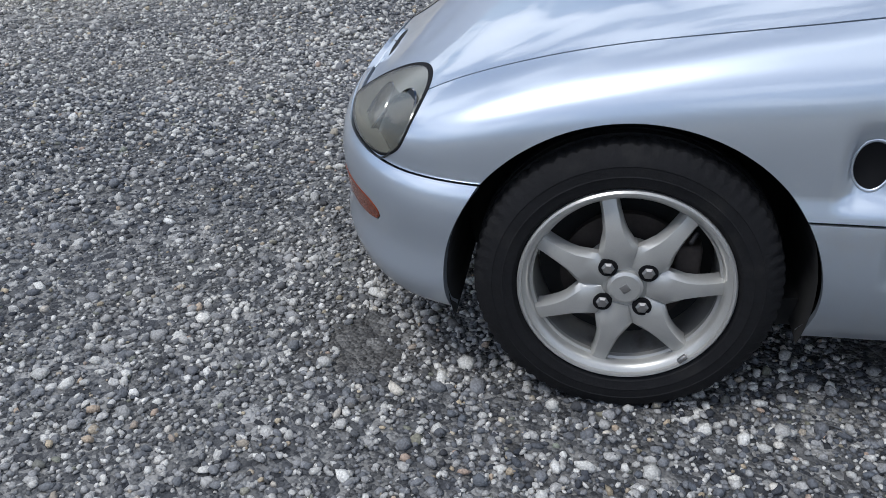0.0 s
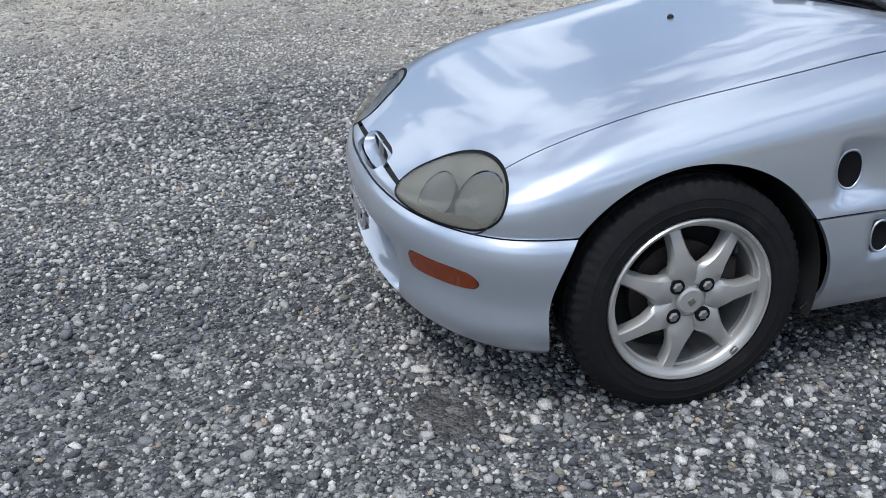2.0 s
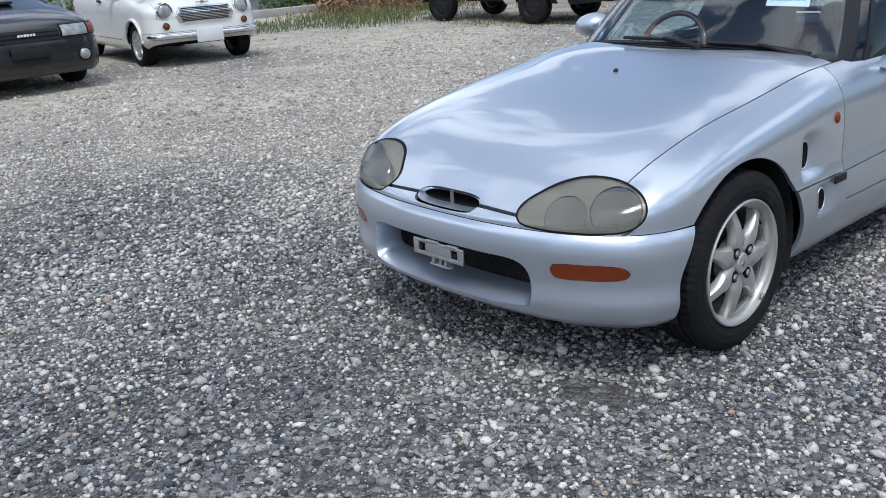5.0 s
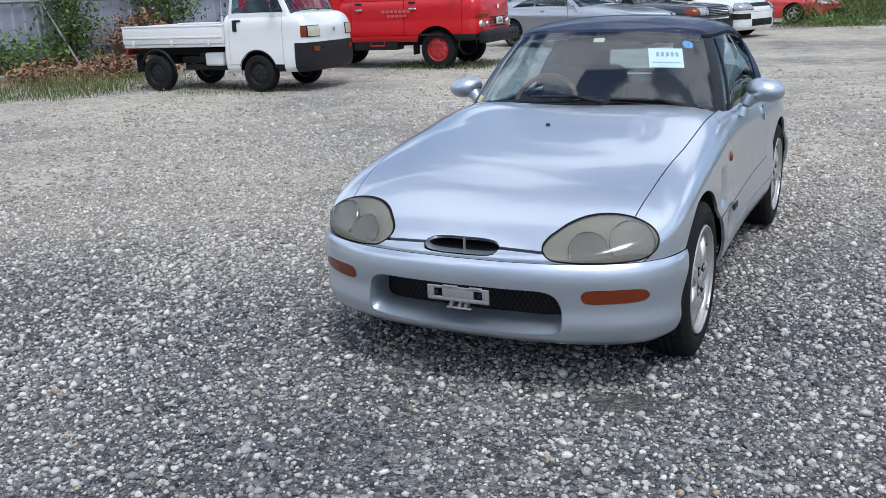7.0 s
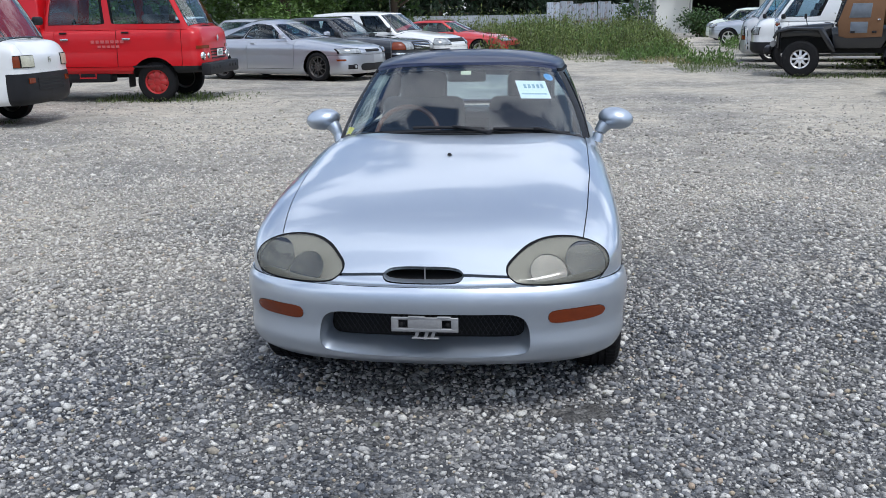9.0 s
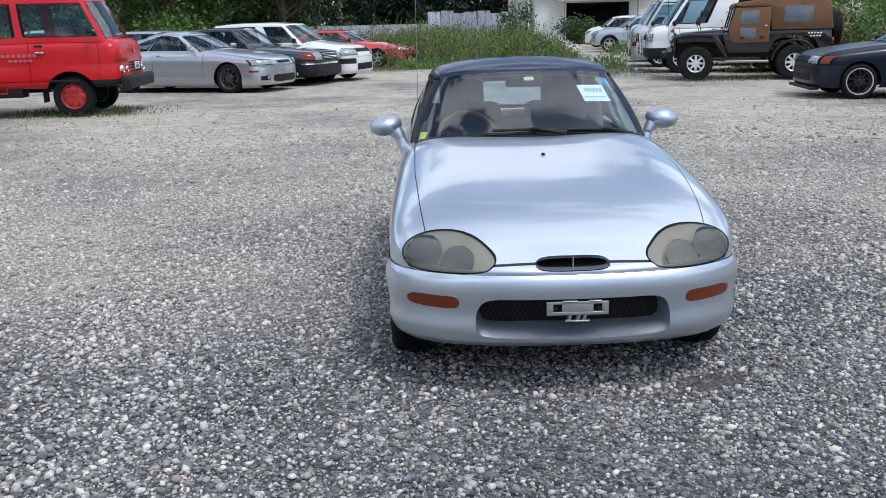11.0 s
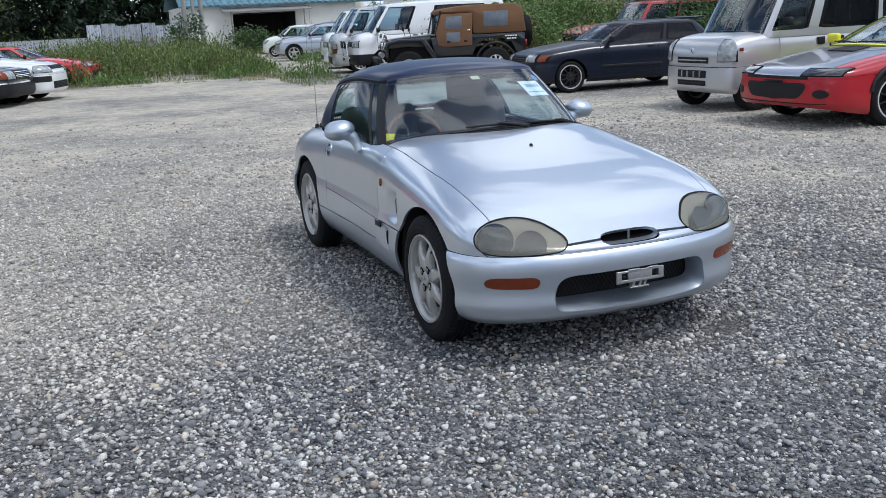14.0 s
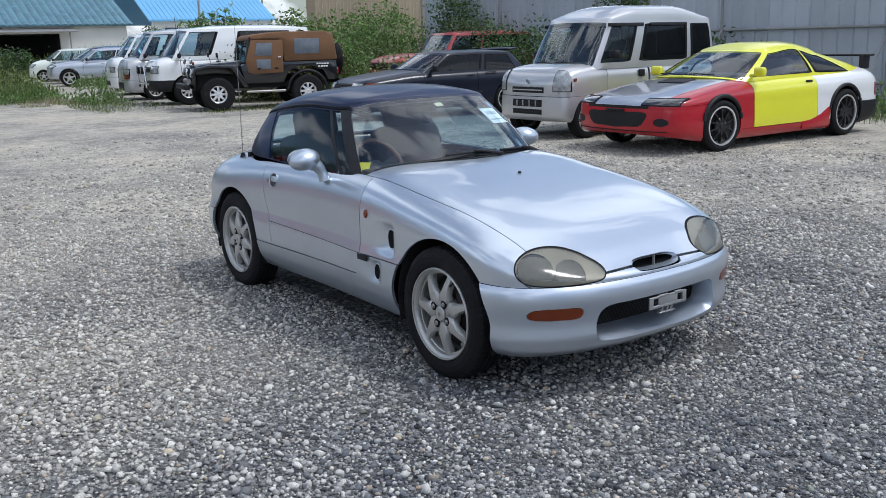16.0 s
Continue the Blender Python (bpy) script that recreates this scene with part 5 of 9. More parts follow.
def shell_car(name, label, at, L, W, wb, fo, r, paint, deck, cabin_at, wheels="five", zb=.22, zs=.55, p=3.6, rf=.30, rr=.25, nose_bow=.05, track=None, paints=None, category="car",
              doors=((.62, 1.62),), lamps=(), grilles=(), ambers=(), bumper_z=.42, rear_bumper_z=.42, glass_m=None, rear_glass=None, roof=None, mirror=BLACK, mirror_at=None, group="", tuck=(-.05, .0, .012, .006, 0),
              windows=None, arch=1.13, wheel_z=0.0, steer=0.0, rail=None, details=None, roof_power=2.2, tail=RED_LENS, wiper=True, bonnet_w=.82, lamp_m=None, zb_front=None, sill=.05, bumper_back=-.02):
    """A parked car from its length, width, deck line and glasshouse; nose towards -y, front axle at y = 0."""
    car = thing(name, label, category, at, group)
    w, y0, y1 = W / 2 - .012, -fo, L - fo
    paints = paints or {}
    pick = lambda k: paints.get(k, paint)
    ymid = wb * .5 if wb * .5 < y1 - .6 else (y0 + y1) / 2
    outline = [(0, y0), (w * .5, y0 + nose_bow * .25), (w * .80, y0 + nose_bow * .8 + rf * .06), (w * .93, y0 + nose_bow + rf * .35), (w * .985, y0 + nose_bow + rf * .8), (w, y0 + nose_bow + rf * 1.5), (w, ymid),
               (w, y1 - rr * 1.5), (w * .975, y1 - rr * .7), (w * .90, y1 - rr * .25), (w * .7, y1 - .02), (w * .4, y1 - .004), (0, y1)]
    spine = pchip([y0, y0 + .12, 0, ymid, y1 - .5, y1], [y0 + .28, y0 + .36, .18, ymid, y1 - .55, y1 - .30]) if ymid > .2 else pchip([y0, y0 + .12, ymid, y1 - .12, y1], [y0 + .20, y0 + .30, ymid, y1 - .30, y1 - .20])
    zbf = pchip([y0, 0, wb, y1], [zb_front or zb, zb - .02, zb - .02, zb + .05])
    zsf = (lambda y: np.full_like(np.asarray(y, float), zs)) if not callable(zs) else zs
    zc = pchip([q[0] for q in deck], [q[1] for q in deck])
    prof = pchip([0, .15, .45, .8, 1], tuck)
    pw = (lambda y: np.full_like(np.asarray(y, float), p)) if not callable(p) else p
    body = lower_shell(outline, spine, zbf, zsf, zc, lambda t, y: prof(t) * np.ones_like(y), pw, 130, 20, 24)
    X, Y, Z = (lambda q: q[:, 0]), (lambda q: q[:, 1]), (lambda q: q[:, 2])
    ar = r * arch
    arches = lambda q: np.minimum(np.hypot(Y(q), Z(q) - r - wheel_z), np.hypot(Y(q) - wb, Z(q) - r - wheel_z)) - ar
    c = cabin_at
    mid = (c["yb0c"] + c["yb1c"]) / 2
    xb, xt = c["xb"], c["xt"]
    zf, zb_, zr = c["zf"], c["zbelt"], c["zr"]
    d0, d1 = c["yb0c"] - c["yb0"], c["yb1"] - c["yb1c"]
    zb_ -= .045
    zbr = c.get("zbelt_r", c["zbelt"]) - .045
    base = [(0, c["yb0"], zf), (xb * .45, c["yb0"] + .12 * d0, zf - .15 * (zf - zb_)), (xb * .8, c["yb0"] + .5 * d0, zf - .5 * (zf - zb_)), (xb * .955, c["yb0c"] - .03, zb_), (xb, c["yb0c"] + .08, zb_), (xb, mid, zb_),
            (xb, c["yb1c"] - .12, zbr), (xb * .985, c["yb1c"], zbr), (xb * .86, c["yb1c"] + .55 * d1, zr), (xb * .5, c["yb1"] - .1 * d1, zr), (0, c["yb1"], zr)]
    zb_ += .045
    e0, e1 = c["yt0c"] - c["yt0"], c["yt1"] - c["yt1c"]
    mt = (c["yt0c"] + c["yt1c"]) / 2
    zt = c["ztop"]
    top = [(0, c["yt0"], zt + .02), (xt * .48, c["yt0"] + .1 * e0, zt + .018), (xt * .83, c["yt0"] + .5 * e0, zt + .008), (xt * .965, c["yt0c"] - .02, zt), (xt, c["yt0c"] + .07, zt), (xt, mt, zt + c.get("crown", .01)),
           (xt, c["yt1c"] - .09, c.get("ztop_r", zt)), (xt * .98, c["yt1c"], c.get("ztop_r", zt)), (xt * .86, c["yt1c"] + .6 * e1, c.get("ztop_r", zt)), (xt * .5, c["yt1"] - .08 * e1, c.get("ztop_r", zt) + .01), (0, c["yt1"], c.get("ztop_r", zt) + .015)]
    zroof = c["zroof"]
    span = c["yt1"] - c["yt0"]
    cab = upper_shell(base, top, pchip([c["yt0"], (c["yt0"] + c["yt1"]) / 2, c["yt1"]], [c["yt0"] + .25 * span, (c["yt0"] + c["yt1"]) / 2, c["yt1"] - .25 * span]),
                      pchip([c["yt0"] - .01, c["yt0"] + .3 * span, c["yt0"] + .65 * span, c["yt1"] + .01], [zt + .022, zroof, zroof - c.get("roof_drop", .0), c.get("ztop_r", zt) + .016]), c.get("bulge", .02), 120, 20, 14, roof_power)
    inside = outline_distance(rounded_loop([(x, y) for x, y, z in base]), 80)
    in_cab = lambda q: np.where(Z(q) > zb_ - .12, inside(np.stack([X(q), Y(q)], 1)), -1)
    g = .004
    ybon = c["yb0"] - .01
    face_part = body.keep(lambda q, u: min(.12, y0 + nose_bow + rf * .95) - Y(q))

    def rect(b, grow=0.0):
        sk = face_part.keep(lambda q, u: Z(q) - b[2] + grow).keep(lambda q, u: b[3] + grow - Z(q)).keep(lambda q, u: b[1] + grow - X(q))
        return sk.keep(lambda q, u: X(q) - b[0] + grow) if b[0] > .01 else sk

    def face_y(x, z):
        """How far forward the painted face lies at (x, z)."""
        q = face_part.p
        return float(q[np.argmin((q[:, 0] - abs(x)) ** 2 + (q[:, 2] - z) ** 2), 1]) - .010

    def patch(name_, shape, m_, label_="", out=.012):
        """A piece that follows the front face, from a rectangle or an outline in x and z."""
        if len(shape) == 4 and not isinstance(shape[0], tuple):
            sk, mid_ = rect(shape), shape[0] < .01
        else:
            d_ = outline_distance(shape, 60)
            sk, mid_ = face_part.keep(lambda q, u: d_(np.stack([X(q), Z(q)], 1))), min(v[0] for v in shape) <= 0
        if not len(sk.faces):
            return None
        for s2 in ([sk.whole()] if mid_ else [sk, sk.mirrored()]):
            o_ = part(name_, s2.moved(out).mesh(name_, .014), m_, car, label_)
        return o_
    skin = body.keep(lambda q, u: arches(q))
    closed = skin
    outer = skin.keep(lambda q, u: -in_cab(q) + .02)
    d_first, d_last = doors[0][0], doors[-1][1]
    zrock = zb + .10
    bump = outer.keep(lambda q, u: bumper_z - Z(q)).keep(lambda q, u: bumper_back - Y(q))
    part("front_bumper", bump.moved(.008).whole().mesh("front_bumper", .015), pick("front_bumper"), car)
    front = outer.keep(lambda q, u: np.where(Y(q) < (bumper_back if bumper_back < -.1 else 0), Z(q) - bumper_z - g, 1)).keep(lambda q, u: d_first - Y(q) - g)
    bonnet = front.keep(lambda q, u: bonnet_w * w - X(q) - g).keep(lambda q, u: (u[:, 1] - 1.012) * .5).keep(lambda q, u: ybon + .3 * X(q) ** 2 - Y(q))
    if len(bonnet.faces):
        part("bonnet", bonnet.whole().mesh("bonnet", .012), pick("bonnet"), car)
    wing = front.keep(lambda q, u: np.maximum(X(q) - bonnet_w * w, -(u[:, 1] - 1.012) * .5) - .0005).keep(lambda q, u: np.where(Y(q) > 0, Z(q) - zrock, 1))
    both_sides("front_fender", wing, pick("front_fender"), car, lip=.012)
    scuttle = front.keep(lambda q, u: bonnet_w * w - X(q)).keep(lambda q, u: (u[:, 1] - 1.012) * .5).keep(lambda q, u: Y(q) - ybon - .3 * X(q) ** 2 - .003)
    if len(scuttle.faces):
        part("scuttle", scuttle.whole().mesh("scuttle", .01), BLACK, car)
    rock = outer.keep(lambda q, u: zrock - g - Z(q)).keep(lambda q, u: Y(q) - .02).keep(lambda q, u: wb - .02 - Y(q))
    both_sides("rocker_panel", rock, pick("rocker_panel"), car, lip=.012)
    for a, b in doors:
        dr = outer.keep(lambda q, u: Z(q) - zrock - g).keep(lambda q, u: Y(q) - a - g).keep(lambda q, u: b - Y(q) - g).keep(lambda q, u: X(q) - .3)
        for sgn in (1, -1):
            d = part("door", (dr if sgn > 0 else dr.mirrored()).mesh("door", .012), pick("door"), car)
            part("door_handle", box((.02, .13, .03), (sgn * (xb + .6 * (w - xb) + .012), b - .16, zb_ - .09), .006), BLACK if paint is not SILVER_CAR else paint, d)
    back = outer.keep(lambda q, u: Y(q) - d_last - g)
    rb = back.keep(lambda q, u: rear_bumper_z - g - Z(q)).keep(lambda q, u: Y(q) - wb)
    part("rear_bumper", rb.whole().moved(.008).mesh("rear_bumper", .015), pick("rear_bumper"), car)
    qt = back.keep(lambda q, u: np.maximum(Z(q) - rear_bumper_z, np.minimum(wb - Y(q), Z(q) - zrock)) - .0005)
    lampcut = lambda q: np.where(Y(q) > y1 - .25, np.minimum(X(q) - w * .55, np.minimum(Z(q) - rear_bumper_z - .06, rear_bumper_z + .24 - Z(q))), -1)
    if tail:
        both_sides("tail_lamp", qt.keep(lambda q, u: lampcut(q)), tail, car)
        qt = qt.keep(lambda q, u: -lampcut(q))
    part("rear_body", qt.whole().mesh("rear_body", .012), pick("rear_body"), car)
    part("inner_shell", closed.keep(lambda q, u: -in_cab(q) + .03).moved(-.014).whole().mesh("inner_shell", 0), DARK, car)
    part("cabin_floor", closed.keep(lambda q, u: in_cab(q) - .02).moved(-.10).whole().mesh("cabin_floor", 0), DARK, car)
    for name_, boxes, m_ in (("headlight", lamps, lamp_m or LAMP), ("grille", grilles, DARK), ("corner_lamp", ambers, AMBER)):
        for b in boxes:
            sk = rect(b)
            if not len(sk.faces):
                continue
            if b[0] < .01:
                o = part(name_, sk.moved(.010).whole().mesh(name_, .014), m_, car)
                for z in np.arange(b[2] + .022, b[3] - .012, .032):
                    strip = sk.keep(lambda q, u: Z(q) - z + .006).keep(lambda q, u: z + .006 - Z(q))
                    part("grille_bar", strip.moved(.018).whole().mesh("grille_bar", .012), paints.get("grille_bar", BLACK), o)
            else:
                rim = rect(b, .010)
                for s2, s3 in ((sk, rim), (sk.mirrored(), rim.mirrored())):
                    o = part(name_, s2.moved(.014).mesh(name_, .02), m_, car)
                    part("lamp_bezel", s3.moved(.010).mesh("lamp_bezel", .012), SEAL, o)
    # glass
    S, V = (lambda u: u[:, 0]), (lambda u: u[:, 1])
    windows = windows or [(3.75, 6.3)]
    scr = lambda u: np.minimum(2.78 - S(u), np.minimum(V(u) - .05, .93 - V(u)) * 3)
    rear_in = lambda u: np.minimum(S(u) - 8.3, np.minimum(V(u) - .12, .88 - V(u)) * 3)
    wins = [(lambda u, a=a, b=b: np.minimum(np.minimum(S(u) - a, b - S(u)), np.minimum(V(u) - sill - .09, .90 - V(u)) * 3)) for a, b in windows]
    gm = glass_m or TINTED
    part("windscreen", cab.keep(lambda q, u: scr(u)).whole().mesh("windscreen", .004), WINDSHIELD, car).visible_shadow = False
    part("rear_window", cab.keep(lambda q, u: rear_in(u)).whole().mesh("rear_window", .004), rear_glass or gm, car).visible_shadow = False
    shell = cab.keep(lambda q, u: -scr(u)).keep(lambda q, u: -rear_in(u))
    for k, wf in enumerate(wins):
        sk = cab.keep(lambda q, u: wf(u) - .004).moved(-.005)
        gk = gm if k < 1 else (rear_glass or gm)
        for s2 in (sk, sk.mirrored()):
            part("side_window", s2.mesh("side_window", .004), gk, car).visible_shadow = False
        shell = shell.keep(lambda q, u: -wf(u))
        frame_ = cab.keep(lambda q, u: wf(u) + .028).keep(lambda q, u: .012 - wf(u)).moved(.001)
        both_sides("window_frame", frame_, SEAL, car, lip=.006)
    pillars = shell.keep(lambda q, u: .955 - V(u))
    if "rear_pillar" in paints:
        hind = pillars.keep(lambda q, u: S(u) - 6.62)
        part("rear_pillar", hind.whole().mesh("rear_pillar", .02), paints["rear_pillar"], car)
        pillars = pillars.keep(lambda q, u: 6.62 - S(u))
    part("pillar_frame", pillars.whole().mesh("pillar_frame", .02), pick("pillars"), car)
    part("roof", shell.keep(lambda q, u: V(u) - .955).whole().mesh("roof", .02), roof or paint, car)
    part("screen_seal", cab.keep(lambda q, u: scr(u) + .012).keep(lambda q, u: .008 - scr(u)).moved(.001).whole().mesh("screen_seal", .005), SEAL, car)
    # seats and wheel seen through the glass
    ys = c["yt0c"] + .35
    for x in (-xb * .48, xb * .48):
        st = part("seat", moved(box((xb * .72, .13, .62), bevel=.045), pose(x, ys, zb_ - .10, -12, 0, 0)), SEAT, car)
        part("headrest", moved(box((.26, .09, .16), bevel=.035), pose(x, ys + .10, zb_ + .28, -10, 0, 0)), SEAT, st)
    part("steering_wheel", moved(tube([(.18 * math.cos(a), .18 * math.sin(a), 0) for a in np.arange(20) * math.pi / 10], .012, 6, 0, True), pose(-xb * .48, ys - .55, zb_ + .05, 62, 0, 0)), BLACK, car)
    part("dashboard", box((xb * 1.75, .30, .14), (0, c["yb0c"] + .12, zb_ - .02), .04), TRIM, car)
    if wiper:
        for x0, x1 in ((-xb * .55, xb * .02), (xb * .05, xb * .62)):
            bow = lambda x: c["yb0"] + d0 * (x / xb) ** 2 * .7
            part("wiper", tube([(x0, bow(x0) - .01, zf + .03), ((x0 + x1) / 2, bow((x0 + x1) / 2) - .01, zf + .035), (x1, bow(x1) - .01, zf + .02)], .008, 6), BLACK, car)
    mx, my, mz = mirror_at or (xb + .10, c["yb0c"] + .12, zb_ + .07)
    for sgn in (1, -1):
        mo = part("door_mirror", moved(box((.17, .09, .12), bevel=.035, segments=3), pose(sgn * mx, my, mz, 0, 0, sgn * -12)), mirror, car)
        part("mirror_stalk", box((.09, .04, .03), (sgn * (mx - .10), my, mz - .04), .01), mirror, mo)
    hang_wheels(car, wheels, r, track or W - .22, wb, wheel_z, steer)
    part("underbody", joined(box((W * .72, L * .72, .08), (0, wb * .5, zb + .05)), box((W * .62, L * .86, .1), (0, wb * .5, zb + .16))), DARK, car)
    if details:
        details(car, y0, y1, w, face_y, patch)
    return car


def cab_dims(yb0, yb0c, yt0, yt0c, yt1c, yt1, yb1c, yb1, xb, xt, zf, zbelt, zr, ztop, zroof, **more):
    return dict(yb0=yb0, yb0c=yb0c, yt0=yt0, yt0c=yt0c, yt1c=yt1c, yt1=yt1, yb1c=yb1c, yb1=yb1, xb=xb, xt=xt, zf=zf, zbelt=zbelt, zr=zr, ztop=ztop, zroof=zroof, **more)


def round_lamp(car, x, y, z, r, material=LAMP, name="headlight", rim=CHROME, tilt=0):
    o = part(name, moved(lathe([(.001, -.03), (r * .5, -.026), (r * .85, -.012), (r * .98, .005), (r, .02)], 24, "y"), pose(x, y, z, tilt, 0, 0)), material, car)
    part("lamp_ring", moved(lathe([(r * .97, -.002), (r * 1.05, -.016), (r * 1.16, -.004), (r * 1.18, .05), (r * .97, .05)], 24, "y", True), pose(x, y, z, tilt, 0, 0)), rim, o)


# silver coupe with dark mesh wheels
def coupe_details(car, y0, y1, w, face_y, patch):
    patch("lower_intake", [(0, .375), (.40, .375), (.46, .33), (.42, .24), (0, .23), (-.42, .24), (-.46, .33), (-.40, .375)], BLACK, "dark front air intake")
    patch("bumper_slot", (.55, .74, .27, .36), BLACK)
    patch("side_marker", (.76, .84, .44, .48), AMBER)
    round_lamp(car, .62, face_y(.62, .32) - .012, .32, .045, LAMP, "fog_lamp", BLACK)
    round_lamp(car, -.62, face_y(.62, .32) - .012, .32, .045, LAMP, "fog_lamp", BLACK)
    part("rear_wing", joined(box((1.4, .18, .03), (0, y1 - .22, 1.10), .012), box((.04, .14, .18), (.62, y1 - .22, 1.02), .01), box((.04, .14, .18), (-.62, y1 - .22, 1.02), .01)), SILVER_CAR, car)


shell_car("coupe", "silver two-door sports coupe with dark mesh wheels", pose(-4.42, 17.35, 0, 0, 0, 68), 4.67, 1.72, 2.72, .93, .315, SILVER_CAR,
          [(-.95, .66), (-.7, .75), (-.3, .83), (0, .87), (.55, .93), (2.6, .96), (3.3, .98), (3.75, .90)],
          cab_dims(.50, .80, 1.22, 1.42, 2.15, 2.45, 2.95, 3.45, .76, .54, .93, .91, .98, 1.245, 1.345, roof_drop=.005, crown=.045, ztop_r=1.20, bulge=.035), wheels="grey", doors=((.62, 1.95),),
          lamps=[(.44, .82, .60, .69)], grilles=[(0, .25, .62, .67)], windows=[(3.75, 5.2), (5.28, 6.6)], details=coupe_details, zb=.17, zs=.56, bumper_z=.56, mirror=SILVER_CAR, nose_bow=.14, rf=.34, p=4.2)

# dark saloon with amber corner lamps
def saloon_details(car, y0, y1, w, face_y, patch):
    patch("bumper_strip", (0, .90, .495, .525), CHROME, "chrome strip along the bumper", .022)


shell_car("saloon", "charcoal classic saloon with chrome trim and amber corner lamps", pose(-3.55, 19.25, 0, 0, 0, 70), 4.75, 1.78, 2.82, .86, .315, GREY_CAR,
          [(-.88, .74), (-.6, .82), (0, .88), (.7, .92), (2.9, .93), (3.9, .90)], cab_dims(.62, .86, 1.3, 1.46, 2.6, 2.75, 3.0, 3.3, .78, .60, .93, .90, .93, 1.33, 1.385),
          wheels="five", doors=((.75, 1.75), (1.78, 2.75)), lamps=[(.42, .70, .60, .76)], ambers=[(.71, .89, .60, .76)], grilles=[(0, .38, .58, .77)], windows=[(3.75, 5.0), (5.1, 6.35)], bumper_z=.52, zb=.22, zs=.56, p=4.5,
          paints={"grille_bar": CHROME, "front_bumper": BLACK}, details=saloon_details)

# white estate
def estate_details(car, y0, y1, w, face_y, patch):
    patch("bumper_corner", (.55, .90, .44, .57), BLACK, "black plastic bumper corner")


shell_car("estate_car", "white light-commercial estate car with black bumper corners", pose(-2.75, 20.6, 0, 0, 0, 72), 4.20, 1.69, 2.55, .80, .29, WHITE_PAINT,
          [(-.82, .74), (-.5, .88), (0, .95), (.4, 1.0), (3.3, 1.02)], cab_dims(.35, .62, 1.0, 1.18, 3.05, 3.2, 3.2, 3.36, .78, .62, 1.0, .96, .98, 1.43, 1.50), wheels="white_steel",
          doors=((.55, 1.45), (1.48, 2.4)), lamps=[(.45, .82, .66, .80)], grilles=[(0, .42, .72, .80), (0, .5, .28, .44)], windows=[(3.72, 4.62), (4.86, 5.62), (5.84, 6.5)], details=estate_details, rear_glass=PRIVACY, bumper_z=.60, zb=.20, zs=.6)

# low red car further off
shell_car("coupe", "low red sports car half hidden behind tall weeds", pose(-1.75, 27.3, 0, 0, 0, 75), 4.4, 1.72, 2.5, .92, .30, RED_CAR,
          [(-.95, .58), (-.5, .72), (0, .80), (.55, .86), (3.4, .88)], cab_dims(.5, .8, 1.2, 1.4, 2.3, 2.5, 2.9, 3.3, .74, .54, .87, .84, .88, 1.17, 1.23), lamps=[(.40, .80, .56, .64)], grilles=[(0, .6, .28, .42)], windows=[(3.75, 6.3)], bumper_z=.5)
# roofs of cars parked behind the coupe
shell_car("saloon", "silver saloon parked behind the sports coupe", pose(-6.3, 22.3, 0, 0, 0, 70), 4.5, 1.70, 2.6, .85, .30, SILVER_CAR, [(-.87, .72), (0, .86), (.7, .92), (3.6, .95)],
          cab_dims(.55, .8, 1.25, 1.42, 2.6, 2.75, 3.0, 3.3, .76, .58, .92, .90, .94, 1.32, 1.38), lamps=[(.42, .82, .60, .74)], doors=((.65, 1.7), (1.73, 2.6)))
shell_car("estate_car", "white car parked in the back row", pose(-8.9, 23.2, 0, 0, 0, 72), 4.3, 1.70, 2.55, .85, .30, WHITE_PAINT, [(-.87, .74), (0, .90), (.5, .96), (3.4, .98)],
          cab_dims(.42, .7, 1.1, 1.25, 2.9, 3.05, 3.15, 3.35, .76, .60, .97, .94, .96, 1.42, 1.48), lamps=[(.42, .82, .62, .76)], doors=((.6, 1.5), (1.53, 2.45)))

# black three-door hatchback on the right
def hatch_details(car, y0, y1, w, face_y, patch):
    patch("bumper_slot", (0, .50, .30, .40), DARK)
    part("roof_spoiler", box((1.0, .24, .035), (0, 2.72, 1.222), .012, (3, 0, 0)), DUSTY_BLACK, car)
    part("front_lip", box((1.3, .16, .05), (0, y0 + .05, .18), .02), BLACK, car)
    for sgn in (1, -1):
        part("rubbing_strip", box((.015, 1.25, .05), (sgn * (w + .012), 1.2, .44), .006), BLACK, car)
        part("side_louvre", joined(*[box((.012, .24, .012), (sgn * (w - .02), 2.05, .70 + .035 * k)) for k in range(4)]), BLACK, car)


shell_car("hatchback", "dull black three-door hatchback with wide black alloys", pose(6.60, 11.85, 0, 0, 0, -97), 3.72, 1.58, 2.42, .72, .285, DUSTY_BLACK,
          [(-.74, .66), (-.5, .76), (0, .84), (.5, .89), (2.6, .92), (3.0, .88)], cab_dims(.46, .66, 1.05, 1.2, 2.55, 2.70, 2.75, 2.95, .72, .585, .87, .85, .90, 1.165, 1.225, bulge=.008), wheels="black", doors=((.60, 1.75),),
          lamps=[(.38, .65, .575, .685)], ambers=[(.69, .755, .575, .685)], grilles=[(0, .36, .575, .68)], windows=[(3.75, 5.1), (5.22, 6.25)], glass_m=PRIVACY, rear_glass=PRIVACY, bumper_z=.50, zb=.20, zs=.54, p=4.2, details=hatch_details)

